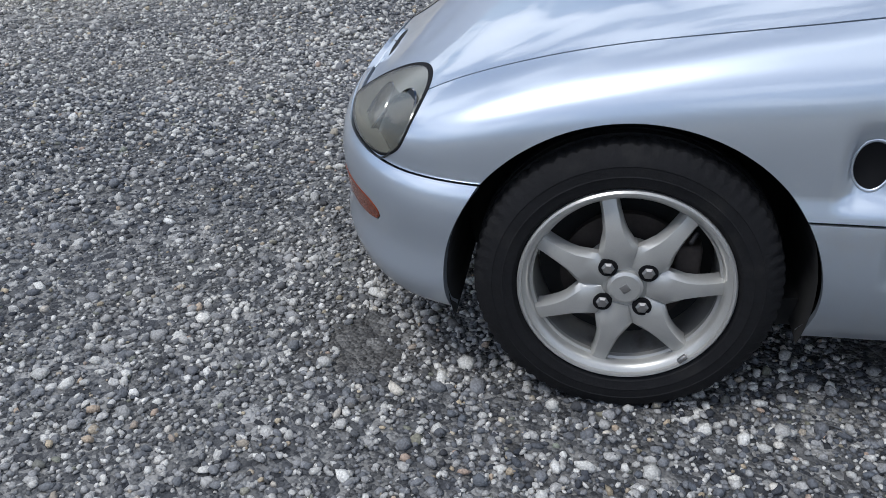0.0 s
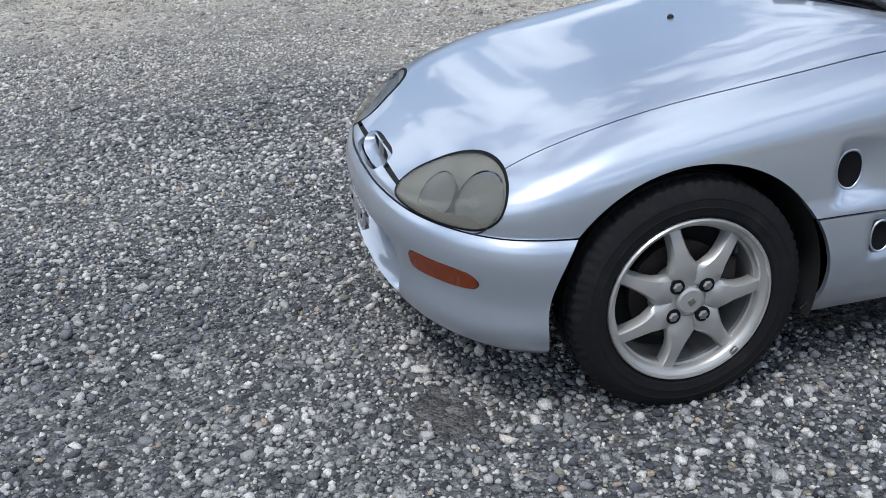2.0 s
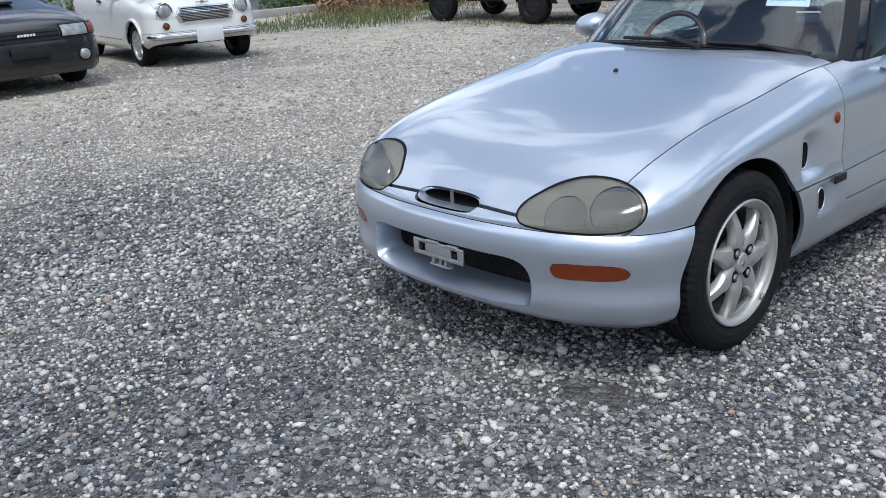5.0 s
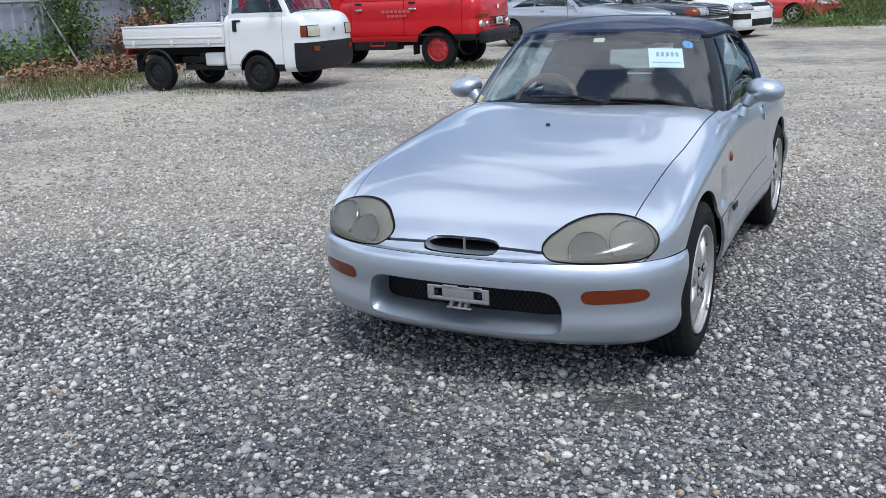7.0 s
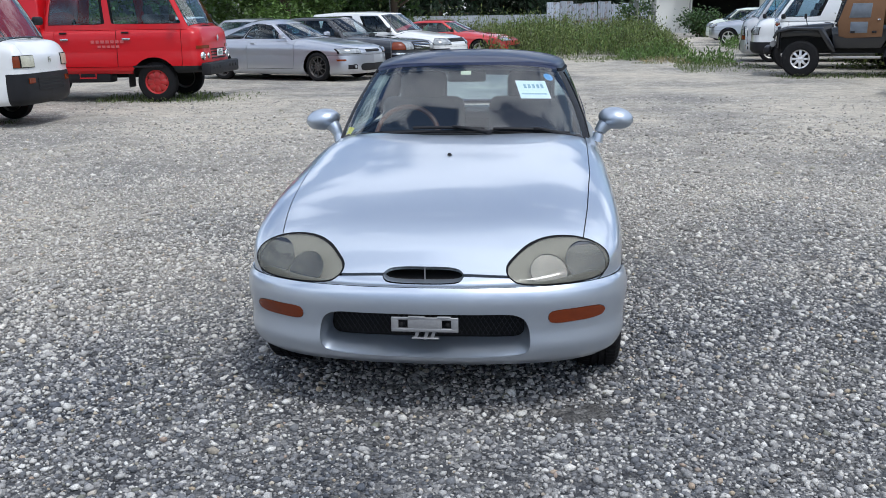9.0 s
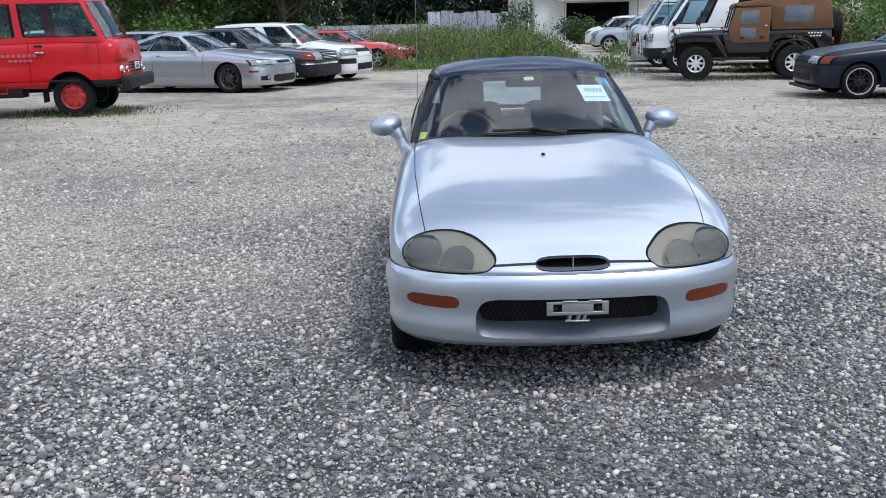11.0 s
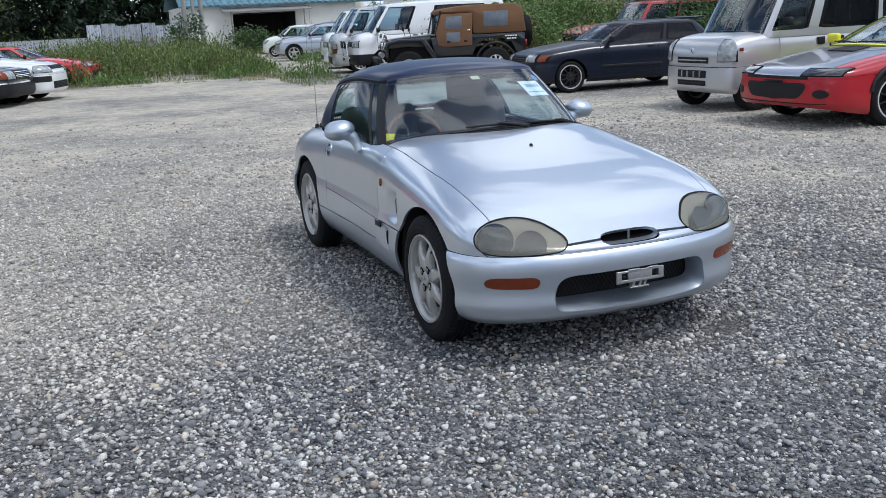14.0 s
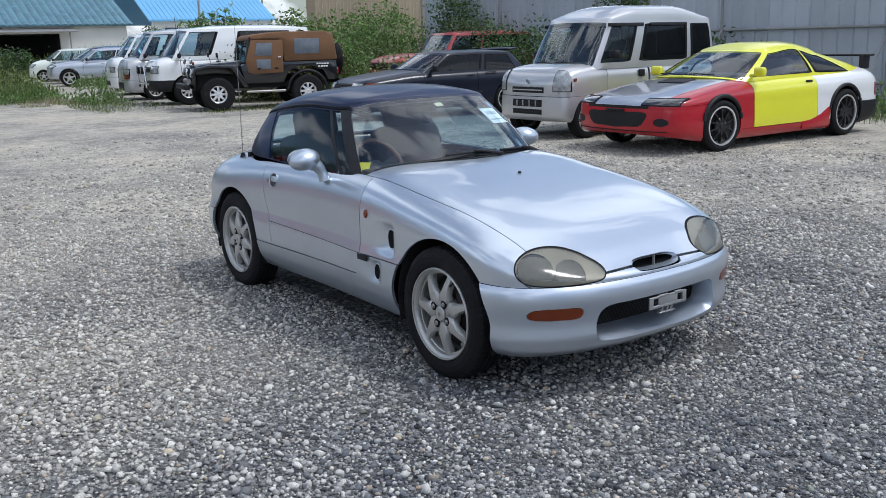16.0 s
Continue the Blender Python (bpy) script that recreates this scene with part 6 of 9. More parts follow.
# black hatchback beside the white classic on the left
def starlet_details(car, y0, y1, w, face_y, patch):
    for x in (-.56, .56):
        round_lamp(car, x, face_y(x, .355) - .01, .355, .062, LAMP, "fog_lamp", BLACK)
    part("bonnet_scoop", joined(box((.40, .16, .035), (0, .02, .88), .015), box((.36, .02, .022), (0, -.065, .88))), BLACK_CAR, car)
    part("badge_bar", joined(*[box((.022, .008, .022), (-.075 + .03 * k, face_y(0, .592) - .016, .592)) for k in range(6)]), PLATE, car, "pale badge on the grille")
    patch("lower_intake", (0, .44, .30, .40), DARK)
    part("plate_holder", box((.36, .02, .10), (0, face_y(0, .42) - .02, .42), .006), BLACK, car)
    part("antenna", tube([(-.55, .7, 1.36), (-.55, .95, 1.85)], .004, 5), BLACK, car)


shell_car("hatchback", "glossy black hatchback with round fog lamps", pose(-8.2, .74, 0, 0, 0, 92), 3.74, 1.63, 2.30, .76, .285, BLACK_CAR,
          [(-.78, .64), (-.5, .75), (0, .86), (.45, .93), (2.7, .95)], cab_dims(.40, .62, 1.0, 1.16, 2.45, 2.62, 2.75, 2.95, .73, .56, .93, .90, .95, 1.33, 1.40), wheels="five", doors=((.58, 1.7),),
          lamps=[(.36, .63, .55, .645)], ambers=[(.65, .79, .55, .645)], grilles=[(0, .33, .555, .63)], windows=[(3.75, 5.1), (5.22, 6.3)], bumper_z=.52, zb=.19, zs=.53, p=4.0, details=starlet_details)

# white classic small car
def mini_details(car, y0, y1, w, face_y, patch):
    for x in (-.47, .47):
        round_lamp(car, x, face_y(x, .64), .64, .085)
        round_lamp(car, x * 1.03, face_y(x, .475), .475, .038, AMBER, "side_lamp", CHROME)
    g = part("grille", prism([(-.33, .50), (-.36, .58), (-.30, .68), (.30, .68), (.36, .58), (.33, .50)], y0 - .012, y0 + .05, "y", .01), CHROME, car)
    part("grille_slats", joined(*[box((.62 - abs(k - 4) * .012, .02, .007), (0, y0 - .018, .517 + .018 * k)) for k in range(9)]), BLACK, g)
    part("chrome_bumper", tube([(-.66, y0 + .16, .36), (-.60, y0 + .0, .36), (0, y0 - .05, .36), (.60, y0 + .0, .36), (.66, y0 + .16, .36)], .035, 10, 24), CHROME, car)
    part("bonnet_badge", joined(box((.16, .01, .012), (0, y0 + .04, .715)), box((.04, .014, .03), (0, y0 + .04, .715))), CHROME, car)
    plate_on(car, 0, y0 - .09, .35, .33, .165, ink=False)
    for sgn in (1, -1):
        part("arch_flare", tube([(sgn * (w + .01), .30 * math.cos(a), .25 + .30 * math.sin(a)) for a in np.linspace(.15, 3.0, 16)], .022, 8), CREAM, car)
        round_lamp(car, sgn * .66, y0 + .34, .86, .045, CHROME, "wing_mirror", CHROME)


shell_car("small_car", "white classic small car with round headlights and chrome bumper", pose(-8.62, 3.12, 0, 0, 0, 84), 3.05, 1.41, 2.03, .52, .25, CREAM,
          [(-.54, .62), (-.42, .74), (-.1, .80), (.35, .84), (2.3, .86)], cab_dims(.38, .52, .70, .82, 1.85, 1.98, 2.2, 2.36, .66, .54, .84, .83, .85, 1.27, 1.345), wheels="five", doors=((.45, 1.35),), windows=[(3.75, 5.1), (5.22, 6.3)],
          bumper_z=.40, rf=.16, rr=.16, nose_bow=.04, zb=.20, zb_front=.29, zs=.55, p=4.0, details=mini_details, roof=CREAM, mirror=CHROME)


# yellow small roadster
def beat_details(car, y0, y1, w, face_y, patch):
    patch("lower_intake", (0, .42, .31, .38), BLACK)
    patch("bumper_slot", (0, .52, .415, .44), BLACK)
    part("tow_bracket", box((.22, .02, .05), (0, face_y(0, .42) - .012, .42), .006), BLACK, car)
    part("bonnet_badge", moved(lathe([(.001, .006), (.03, .004), (.032, 0)], 16, "z"), pose(0, face_y(0, .50) - .004, .50, 70, 0, 0)), CHROME, car)
    part("soft_top", box((1.0, .7, .05), (0, 1.75, 1.08), .02), BLACK, car)


shell_car("small_car", "bright yellow small two-seat roadster with clear headlights", pose(-8.95, -1.42, 0, 0, 0, 90), 3.295, 1.395, 2.28, .52, .27, YELLOW_PAINT,
          [(-.54, .52), (-.3, .64), (0, .72), (.6, .80), (2.6, .84)], cab_dims(.52, .72, 1.08, 1.2, 1.7, 1.85, 2.0, 2.2, .62, .48, .80, .78, .82, 1.10, 1.165), wheels="five", doors=((.6, 1.65),),
          lamps=[(.34, .66, .50, .60)], bumper_z=.47, rf=.26, zb=.17, zs=.48, p=3.4, details=beat_details, roof=BLACK)


# multi-coloured project coupe
def project_details(car, y0, y1, w, face_y, patch):
    wb_ = 2.60
    patch("front_intake", [(-.3, .515), (.2, .515), (.44, .513), (.487, .495), (.475, .45), (.42, .375), (.37, .345), (.2, .337), (-.3, .335)], DARK, "large open front intake", .009)
    patch("grille_gap", (0, .50, .555, .585), DARK)
    patch("lip_joint", (0, .72, .288, .297), DARK, "dark joint above the front lip")
    patch("fog_recess", [(.655 + .085 * math.cos(a), .40 + .048 * math.sin(a)) for a in np.linspace(0, 6.0, 16)], BLACK)
    part("centre_plate_bar", box((.30, .015, .025), (0, face_y(0, .535) - .01, .535), .004), BLACK, car)
    for x in (-.72, .72):
        part("side_emblem", moved(lathe([(.001, .008), (.03, .006), (.034, 0)], 12), pose(x / .72 * .83, 0, .315, 0, 0, 0 if x > 0 else 180)), RED_LENS, car)
        part("arch_flare", tube([(x / .72 * (w + .015), .36 * math.cos(a), .315 + .36 * math.sin(a)) for a in np.linspace(.2, 2.9, 18)], .028, 8), BLACK, car, "black riveted arch flare")
        side = x / .72
        part("rear_arch_flare", tube([(side * (w + .006), wb_ + .375 * math.cos(a), .315 + .375 * math.sin(a)) for a in np.linspace(.1, 2.95, 18)], .024, 8), BLACK, car, "black bare rear wheel arch")
        part("skirt_end", prism([(1.62, .16), (2.20, .16), (2.24, .30), (2.27, .43), (2.18, .41), (2.02, .33), (1.80, .27), (1.62, .255)], side * (w - .03), side * (w + .016), "x", .008), DEEP_RED, car, "red skirt rising before the rear wheel")
    part("rear_wing", joined(box((1.45, .22, .028), (0, y1 - .16, 1.06), .012), box((.05, .20, .20), (.66, y1 - .20, .97), .012), box((.05, .20, .20), (-.66, y1 - .20, .97), .012)), BLACK, car, "dark rear wing")
    part("bonnet_vent", box((.40, .26, .012), (.05, .10, .835), .004, (7.5, 0, 0)), BLACK, car)


shell_car("coupe", "patchwork sports coupe in red, yellow, white and silver panels", pose(6.55, 4.88, 0, 0, 0, -91.5), 4.45, 1.74, 2.60, .93, .315, LEMON,
          [(-.95, .61), (-.75, .68), (-.4, .75), (0, .815), (.45, .87), (2.6, .92), (3.2, .94), (3.55, .88)], cab_dims(.26, .60, 1.06, 1.26, 2.25, 2.52, 2.98, 3.38, .745, .54, .88, .86, .885, 1.175, 1.285, roof_drop=.0, crown=.045, ztop_r=1.12, bulge=.035), wheels="black", doors=((.62, 1.95),),
          lamps=[(.40, .80, .595, .66)], lamp_m=SMOKED, bonnet_w=.74, zb_front=.25, windows=[(3.75, 5.15), (5.25, 6.6)], nose_bow=.10, rf=.32, bumper_z=.585, rear_bumper_z=.45, zb=.15, zs=.56, p=3.6, track=1.60, steer=-4,
          paints={"front_bumper": DEEP_RED, "front_fender": DEEP_RED, "bonnet": SILVER_CAR, "door": LEMON, "rear_body": WHITE_PAINT, "rocker_panel": DEEP_RED, "pillars": LEMON, "rear_pillar": LEMON, "rear_bumper": BLACK}, details=project_details, mirror=LEMON,
          glass_m=WINDSHIELD, rear_glass=PRIVACY)


# tall silver van
def van_details(car, y0, y1, w, face_y, patch):
    for z, hw, hh in ((.69, .33, .04), (.505, .31, .05), (.385, .31, .035)):
        patch("grille_slot", (0, hw, z - hh, z + hh), DARK)
        patch("slot_bar", (0, hw - .02, z - .008, z + .008), SILVER_VAN if z > .6 else BLACK, "", .018)
    patch("bumper_joint", (0, .72, .596, .604), DARK, "thin dark joint above the bumper")
    for x in (-.20, -.07, .07, .20):
        part("slot_post", box((.012, .02, .08), (x, face_y(x, .505) - .012, .505), .003), SILVER_VAN, car)
    part("bonnet_badge", joined(box((.07, .012, .02), (0, face_y(0, .82) - .004, .82), turn=(0, 35, 0)), box((.07, .012, .02), (0, face_y(0, .80) - .004, .80), turn=(0, 35, 0))), CHROME, car)
    for sgn in (1, -1):
        part("side_marker", box((.012, .06, .045), (sgn * (w + .004), .02 - .30, .83), .008), AMBER, car)
        for ya, yb in ((.42, 1.16), (1.30, 2.12)):
            part("window_visor", moved(box((.016, yb - ya, .05), bevel=.006), pose(sgn * .662, (ya + yb) / 2, 1.57, 0, sgn * -6, 0)), BLACK, car)
        for yh in (1.06, 1.40):
            part("door_pull", box((.014, .12, .10), (sgn * (w + .008), yh, .88), .012), BLACK, car)


shell_car("van", "tall silver small van with dark rear side glass", pose(6.62, 7.06, 0, 0, 0, -90.5), 3.40, 1.48, 2.40, .52, .28, SILVER_VAN,
          [(-.54, .80), (-.40, .96), (-.15, 1.03), (.1, 1.05), (2.8, 1.06)], cab_dims(-.02, .16, .38, .52, 2.68, 2.78, 2.76, 2.87, .70, .64, 1.02, 1.00, 1.01, 1.635, 1.855, bulge=.012), wheels="cap", doors=((.36, 1.22), (1.25, 2.20)),
          lamps=[(.51, .715, .68, .95)], windows=[(3.72, 4.55), (4.72, 5.4), (5.52, 6.25)], rear_glass=PRIVACY, bumper_z=.60, rf=.14, rr=.12, nose_bow=.05, zb=.26, zs=.62, p=5.5, details=van_details, category="van",
          mirror_at=(.80, .42, 1.16), roof_power=3.4)

# vans in the row beside the jeep
def bull_bar(car, y0, y1, w, face_y, patch):
    part("bull_bar", joined(tube([(-.55, y0 - .10, .45), (-.55, y0 - .13, .95), (.55, y0 - .13, .95), (.55, y0 - .10, .45)], .032, 10), tube([(-.62, y0 - .10, .55), (.62, y0 - .10, .55)], .03, 10)), CHROME, car, "chrome bull bar")
    for x in (-.30, .30):
        round_lamp(car, x, y0 - .17, .88, .085, LAMP, "spot_lamp", BLACK)


VAN_DECK = [(-.80, .95), (-.66, 1.12), (-.4, 1.18), (3.3, 1.20)]
shell_car("van", "white four-wheel-drive van with chrome bull bar and spot lamps", pose(6.05, 20.3, 0, 0, 0, -100), 4.4, 1.70, 2.24, .85, .36, WHITE_PAINT, VAN_DECK,
          cab_dims(-.46, -.30, .05, .18, 3.15, 3.3, 3.3, 3.42, .80, .66, 1.17, 1.14, 1.14, 1.84, 1.93), wheels="off_road", doors=((-.05, .95), (1.0, 2.0)), lamps=[(.50, .80, .80, .96)], grilles=[(0, .48, .82, .94)],
          windows=[(3.72, 4.55), (4.86, 5.6), (5.84, 6.5)], rear_glass=PRIVACY, bumper_z=.62, rf=.16, nose_bow=.06, zb=.36, zs=.75, p=5.0, details=bull_bar, group="vans in the row", category="van", paints={"front_bumper": BLACK, "rear_body": WHITE_PAINT})
shell_car("van", "pale silver van with grey bumper in the row", pose(6.32, 23.4, 0, 0, 0, -100), 4.3, 1.68, 2.3, .80, .30, SILVER_VAN, VAN_DECK,
          cab_dims(-.50, -.34, -.02, .10, 3.1, 3.25, 3.25, 3.4, .79, .66, 1.17, 1.14, 1.14, 1.84, 1.93), wheels="cap", doors=((-.05, .95), (1.0, 2.0)), lamps=[(.50, .80, .72, .86)], ambers=[(.60, .80, .60, .70)], grilles=[(0, .5, .30, .50)],
          windows=[(3.72, 4.55), (4.86, 5.6), (5.84, 6.5)], rear_glass=PRIVACY, bumper_z=.56, rf=.14, zb=.24, zs=.7, p=5.0, group="vans in the row", category="van")
shell_car("van", "white van at the end of the row", pose(6.95, 26.6, 0, 0, 0, -100), 4.2, 1.66, 2.3, .80, .30, WHITE_PAINT, VAN_DECK,
          cab_dims(-.50, -.34, -.02, .10, 3.0, 3.15, 3.2, 3.3, .78, .65, 1.17, 1.14, 1.14, 1.80, 1.90), wheels="cap", doors=((-.05, .95), (1.0, 2.0)), lamps=[(.50, .78, .72, .86)], grilles=[(0, .45, .32, .46)],
          windows=[(3.72, 4.55), (4.86, 5.6), (5.84, 6.5)], bumper_z=.56, rf=.14, zb=.24, zs=.7, p=5.0, group="vans in the row", category="van")
shell_car("suv", "silver compact off-road car parked by the far weeds", pose(7.5, 36.2, 0, 0, 0, -104), 4.0, 1.70, 2.35, .78, .34, SILVER_CAR, [(-.80, .80), (-.4, .91), (0, .97), (.4, 1.01), (3.1, 1.03)],
          cab_dims(.35, .58, .98, 1.14, 2.70, 2.85, 2.95, 3.1, .78, .62, 1.0, .97, .99, 1.40, 1.49), wheels="five", doors=((.55, 1.45), (1.48, 2.3)), lamps=[(.45, .80, .72, .84)], grilles=[(0, .42, .70, .80)], windows=[(3.75, 4.9), (5.0, 6.3)], rear_glass=PRIVACY, zb=.32, zs=.7, bumper_z=.6, category="car")
shell_car("people_carrier", "dark blue people carrier in the far row", pose(8.4, 39.6, 0, 0, 0, -104), 4.6, 1.72, 2.7, .85, .31, BLUE_CAR, [(-.87, .76), (-.4, .92), (.2, .99), (3.6, 1.02)],
          cab_dims(.15, .42, .95, 1.1, 3.2, 3.35, 3.4, 3.55, .78, .64, 1.03, .99, 1.01, 1.46, 1.55), lamps=[(.45, .80, .70, .82)], doors=((.55, 1.5), (1.53, 2.5)), windows=[(3.75, 5.0), (5.1, 6.3)], rear_glass=PRIVACY)
shell_car("small_car", "pale green-white small car at the far end", pose(8.3, 43.5, 0, 0, 0, -104), 3.4, 1.48, 2.3, .60, .27, PALE_GREEN, [(-.62, .78), (-.2, .96), (.2, 1.02), (2.7, 1.04)],
          cab_dims(.12, .35, .75, .9, 2.4, 2.5, 2.6, 2.7, .70, .58, .97, .93, .95, 1.42, 1.50), lamps=[(.40, .68, .66, .80)], doors=((.5, 1.3), (1.33, 2.1)), windows=[(3.75, 5.0), (5.1, 6.3)])
shell_car("suv", "faded red boxy off-road wagon overgrown by bushes", pose(10.6, 16.6, 0, 0, 0, -97), 4.5, 1.68, 2.6, .85, .36, MAROON, [(-.87, .95), (-.4, 1.08), (.3, 1.12), (3.5, 1.14)],
          cab_dims(.45, .62, .90, 1.02, 3.25, 3.4, 3.4, 3.5, .78, .66, 1.06, 1.03, 1.04, 1.57, 1.64), wheels="off_road", doors=((.6, 1.5), (1.53, 2.4)), lamps=[(.5, .78, .75, .9)], grilles=[(0, .46, .75, .9)], windows=[(3.75, 4.7), (4.8, 5.65), (5.72, 6.45)], rear_glass=PRIVACY, zb=.4, zs=.8, p=5)


# ---- small white pick-up truck ----
def kei_truck():
    m = pose(-7.36, 8.60, 0, 0, 0, 92.4)

    def details(car, y0, y1, w, face_y, patch):
        for k in range(4):
            patch("grille_slot", (0, .34, .475 + .045 * k, .505 + .045 * k), DARK, "", .014)
        patch("indicator", (.42, .54, .575, .645), AMBER, "", .022)
        fb = face_y(0, .87) - .008
        part("front_badge", joined(box((.012, .01, .07), (-.024, fb, .87)), box((.012, .01, .07), (.024, fb, .87)), box((.04, .01, .012), (0, fb, .87))), CHROME, car)
        for sgn in (1, -1):
            part("door_pull", box((.014, .07, .16), (sgn * (w + .012), .36, .96), .01), BLACK, car)
            part("mirror_arm", tube([(sgn * .66, -.46, 1.17), (sgn * .78, -.44, 1.19), (sgn * .80, -.42, 1.28)], .012, 6), BLACK, car)
            part("arch_lip", tube([(sgn * (w + .004), .335 * math.cos(a), .27 + .335 * math.sin(a)) for a in np.linspace(.35, 2.9, 16)], .014, 6), BLACK, car)
        # flat bed with drop sides
        bed = part("bed_floor", box((1.36, 1.92, .05), (0, 1.55, .69), .008), WHITE_PAINT, car)
        for x in (-.68, .68):
            sd = part("drop_side", box((.035, 1.92, .27), (x, 1.55, .85), .01), WHITE_PAINT, bed)
            part("side_rib", joined(box((.012, 1.86, .03), (x + (.022 if x > 0 else -.022), 1.55, .815), .004), box((.05, 1.94, .03), (x, 1.55, .98), .008)), WHITE_PAINT, sd)
            for y in (.85, 1.55, 2.3):
                part("side_latch", box((.02, .04, .09), (x + (.024 if x > 0 else -.024), y, .73), .005), WHITE_PAINT, sd)
        part("tail_gate", box((1.36, .035, .27), (0, 2.51, .85), .01), WHITE_PAINT, bed)
        part("head_board", joined(box((1.36, .03, .30), (0, .60, .86), .01), tube([(-.64, .61, 1.0), (-.64, .61, 1.55), (.64, .61, 1.55), (.64, .61, 1.0)], .018, 8)), WHITE_PAINT, bed)
        part("chassis_rail", joined(box((.07, 2.4, .09), (.32, 1.6, .58)), box((.07, 2.4, .09), (-.32, 1.6, .58)), box((.9, .5, .16), (0, 1.0, .50), .03), box((.6, .45, .22), (.2, 2.2, .48), .04)), DARK, car)
        for sgn in (1, -1):
            part("mud_flap", box((.18, .012, .26), (sgn * .58, 2.30, .42)), BLACK, car)
            part("fuel_tank", box((.30, .34, .20), (sgn * .45, .86, .48), .03), BLACK if sgn > 0 else WHITE_PAINT, car)
            part("rear_arch", tube([(sgn * .66, 1.9 + .34 * math.cos(a), .27 + .36 * math.sin(a)) for a in np.linspace(.1, 3.0, 12)], .02, 6), BLACK, car)
        for x in (-.5, .5):
            part("tail_lamp", box((.24, .04, .10), (x, 2.53, .60), .01), RED_LENS, car)

    shell_car("pickup_truck", "small white cab-over pick-up truck with low drop sides", m, 1.50, 1.40, 1.90, .90, .27, WHITE_PAINT, [(-.87, .98), (-.73, 1.12), (-.4, 1.16), (.55, 1.16)],
              cab_dims(-.67, -.55, -.30, -.20, .40, .47, .49, .545, .655, .57, 1.13, 1.12, 1.12, 1.74, 1.82, bulge=.01), wheels="steel", doors=((-.46, .48),), lamps=[(.38, .615, .79, .93)], ambers=[(.635, .685, .79, .93)], lamp_m=PALE_LAMP, tail=None, sill=.02, bumper_back=-.66, windows=[(3.75, 6.35)],
              bumper_z=.70, rf=.10, rr=.04, nose_bow=.035, zb=.30, zs=.74, p=6.0, details=details, category="truck", paints={"front_bumper": BLACK}, arch=1.2, mirror_at=(.80, -.40, 1.38), track=1.22, glass_m=TINTED)


kei_truck()


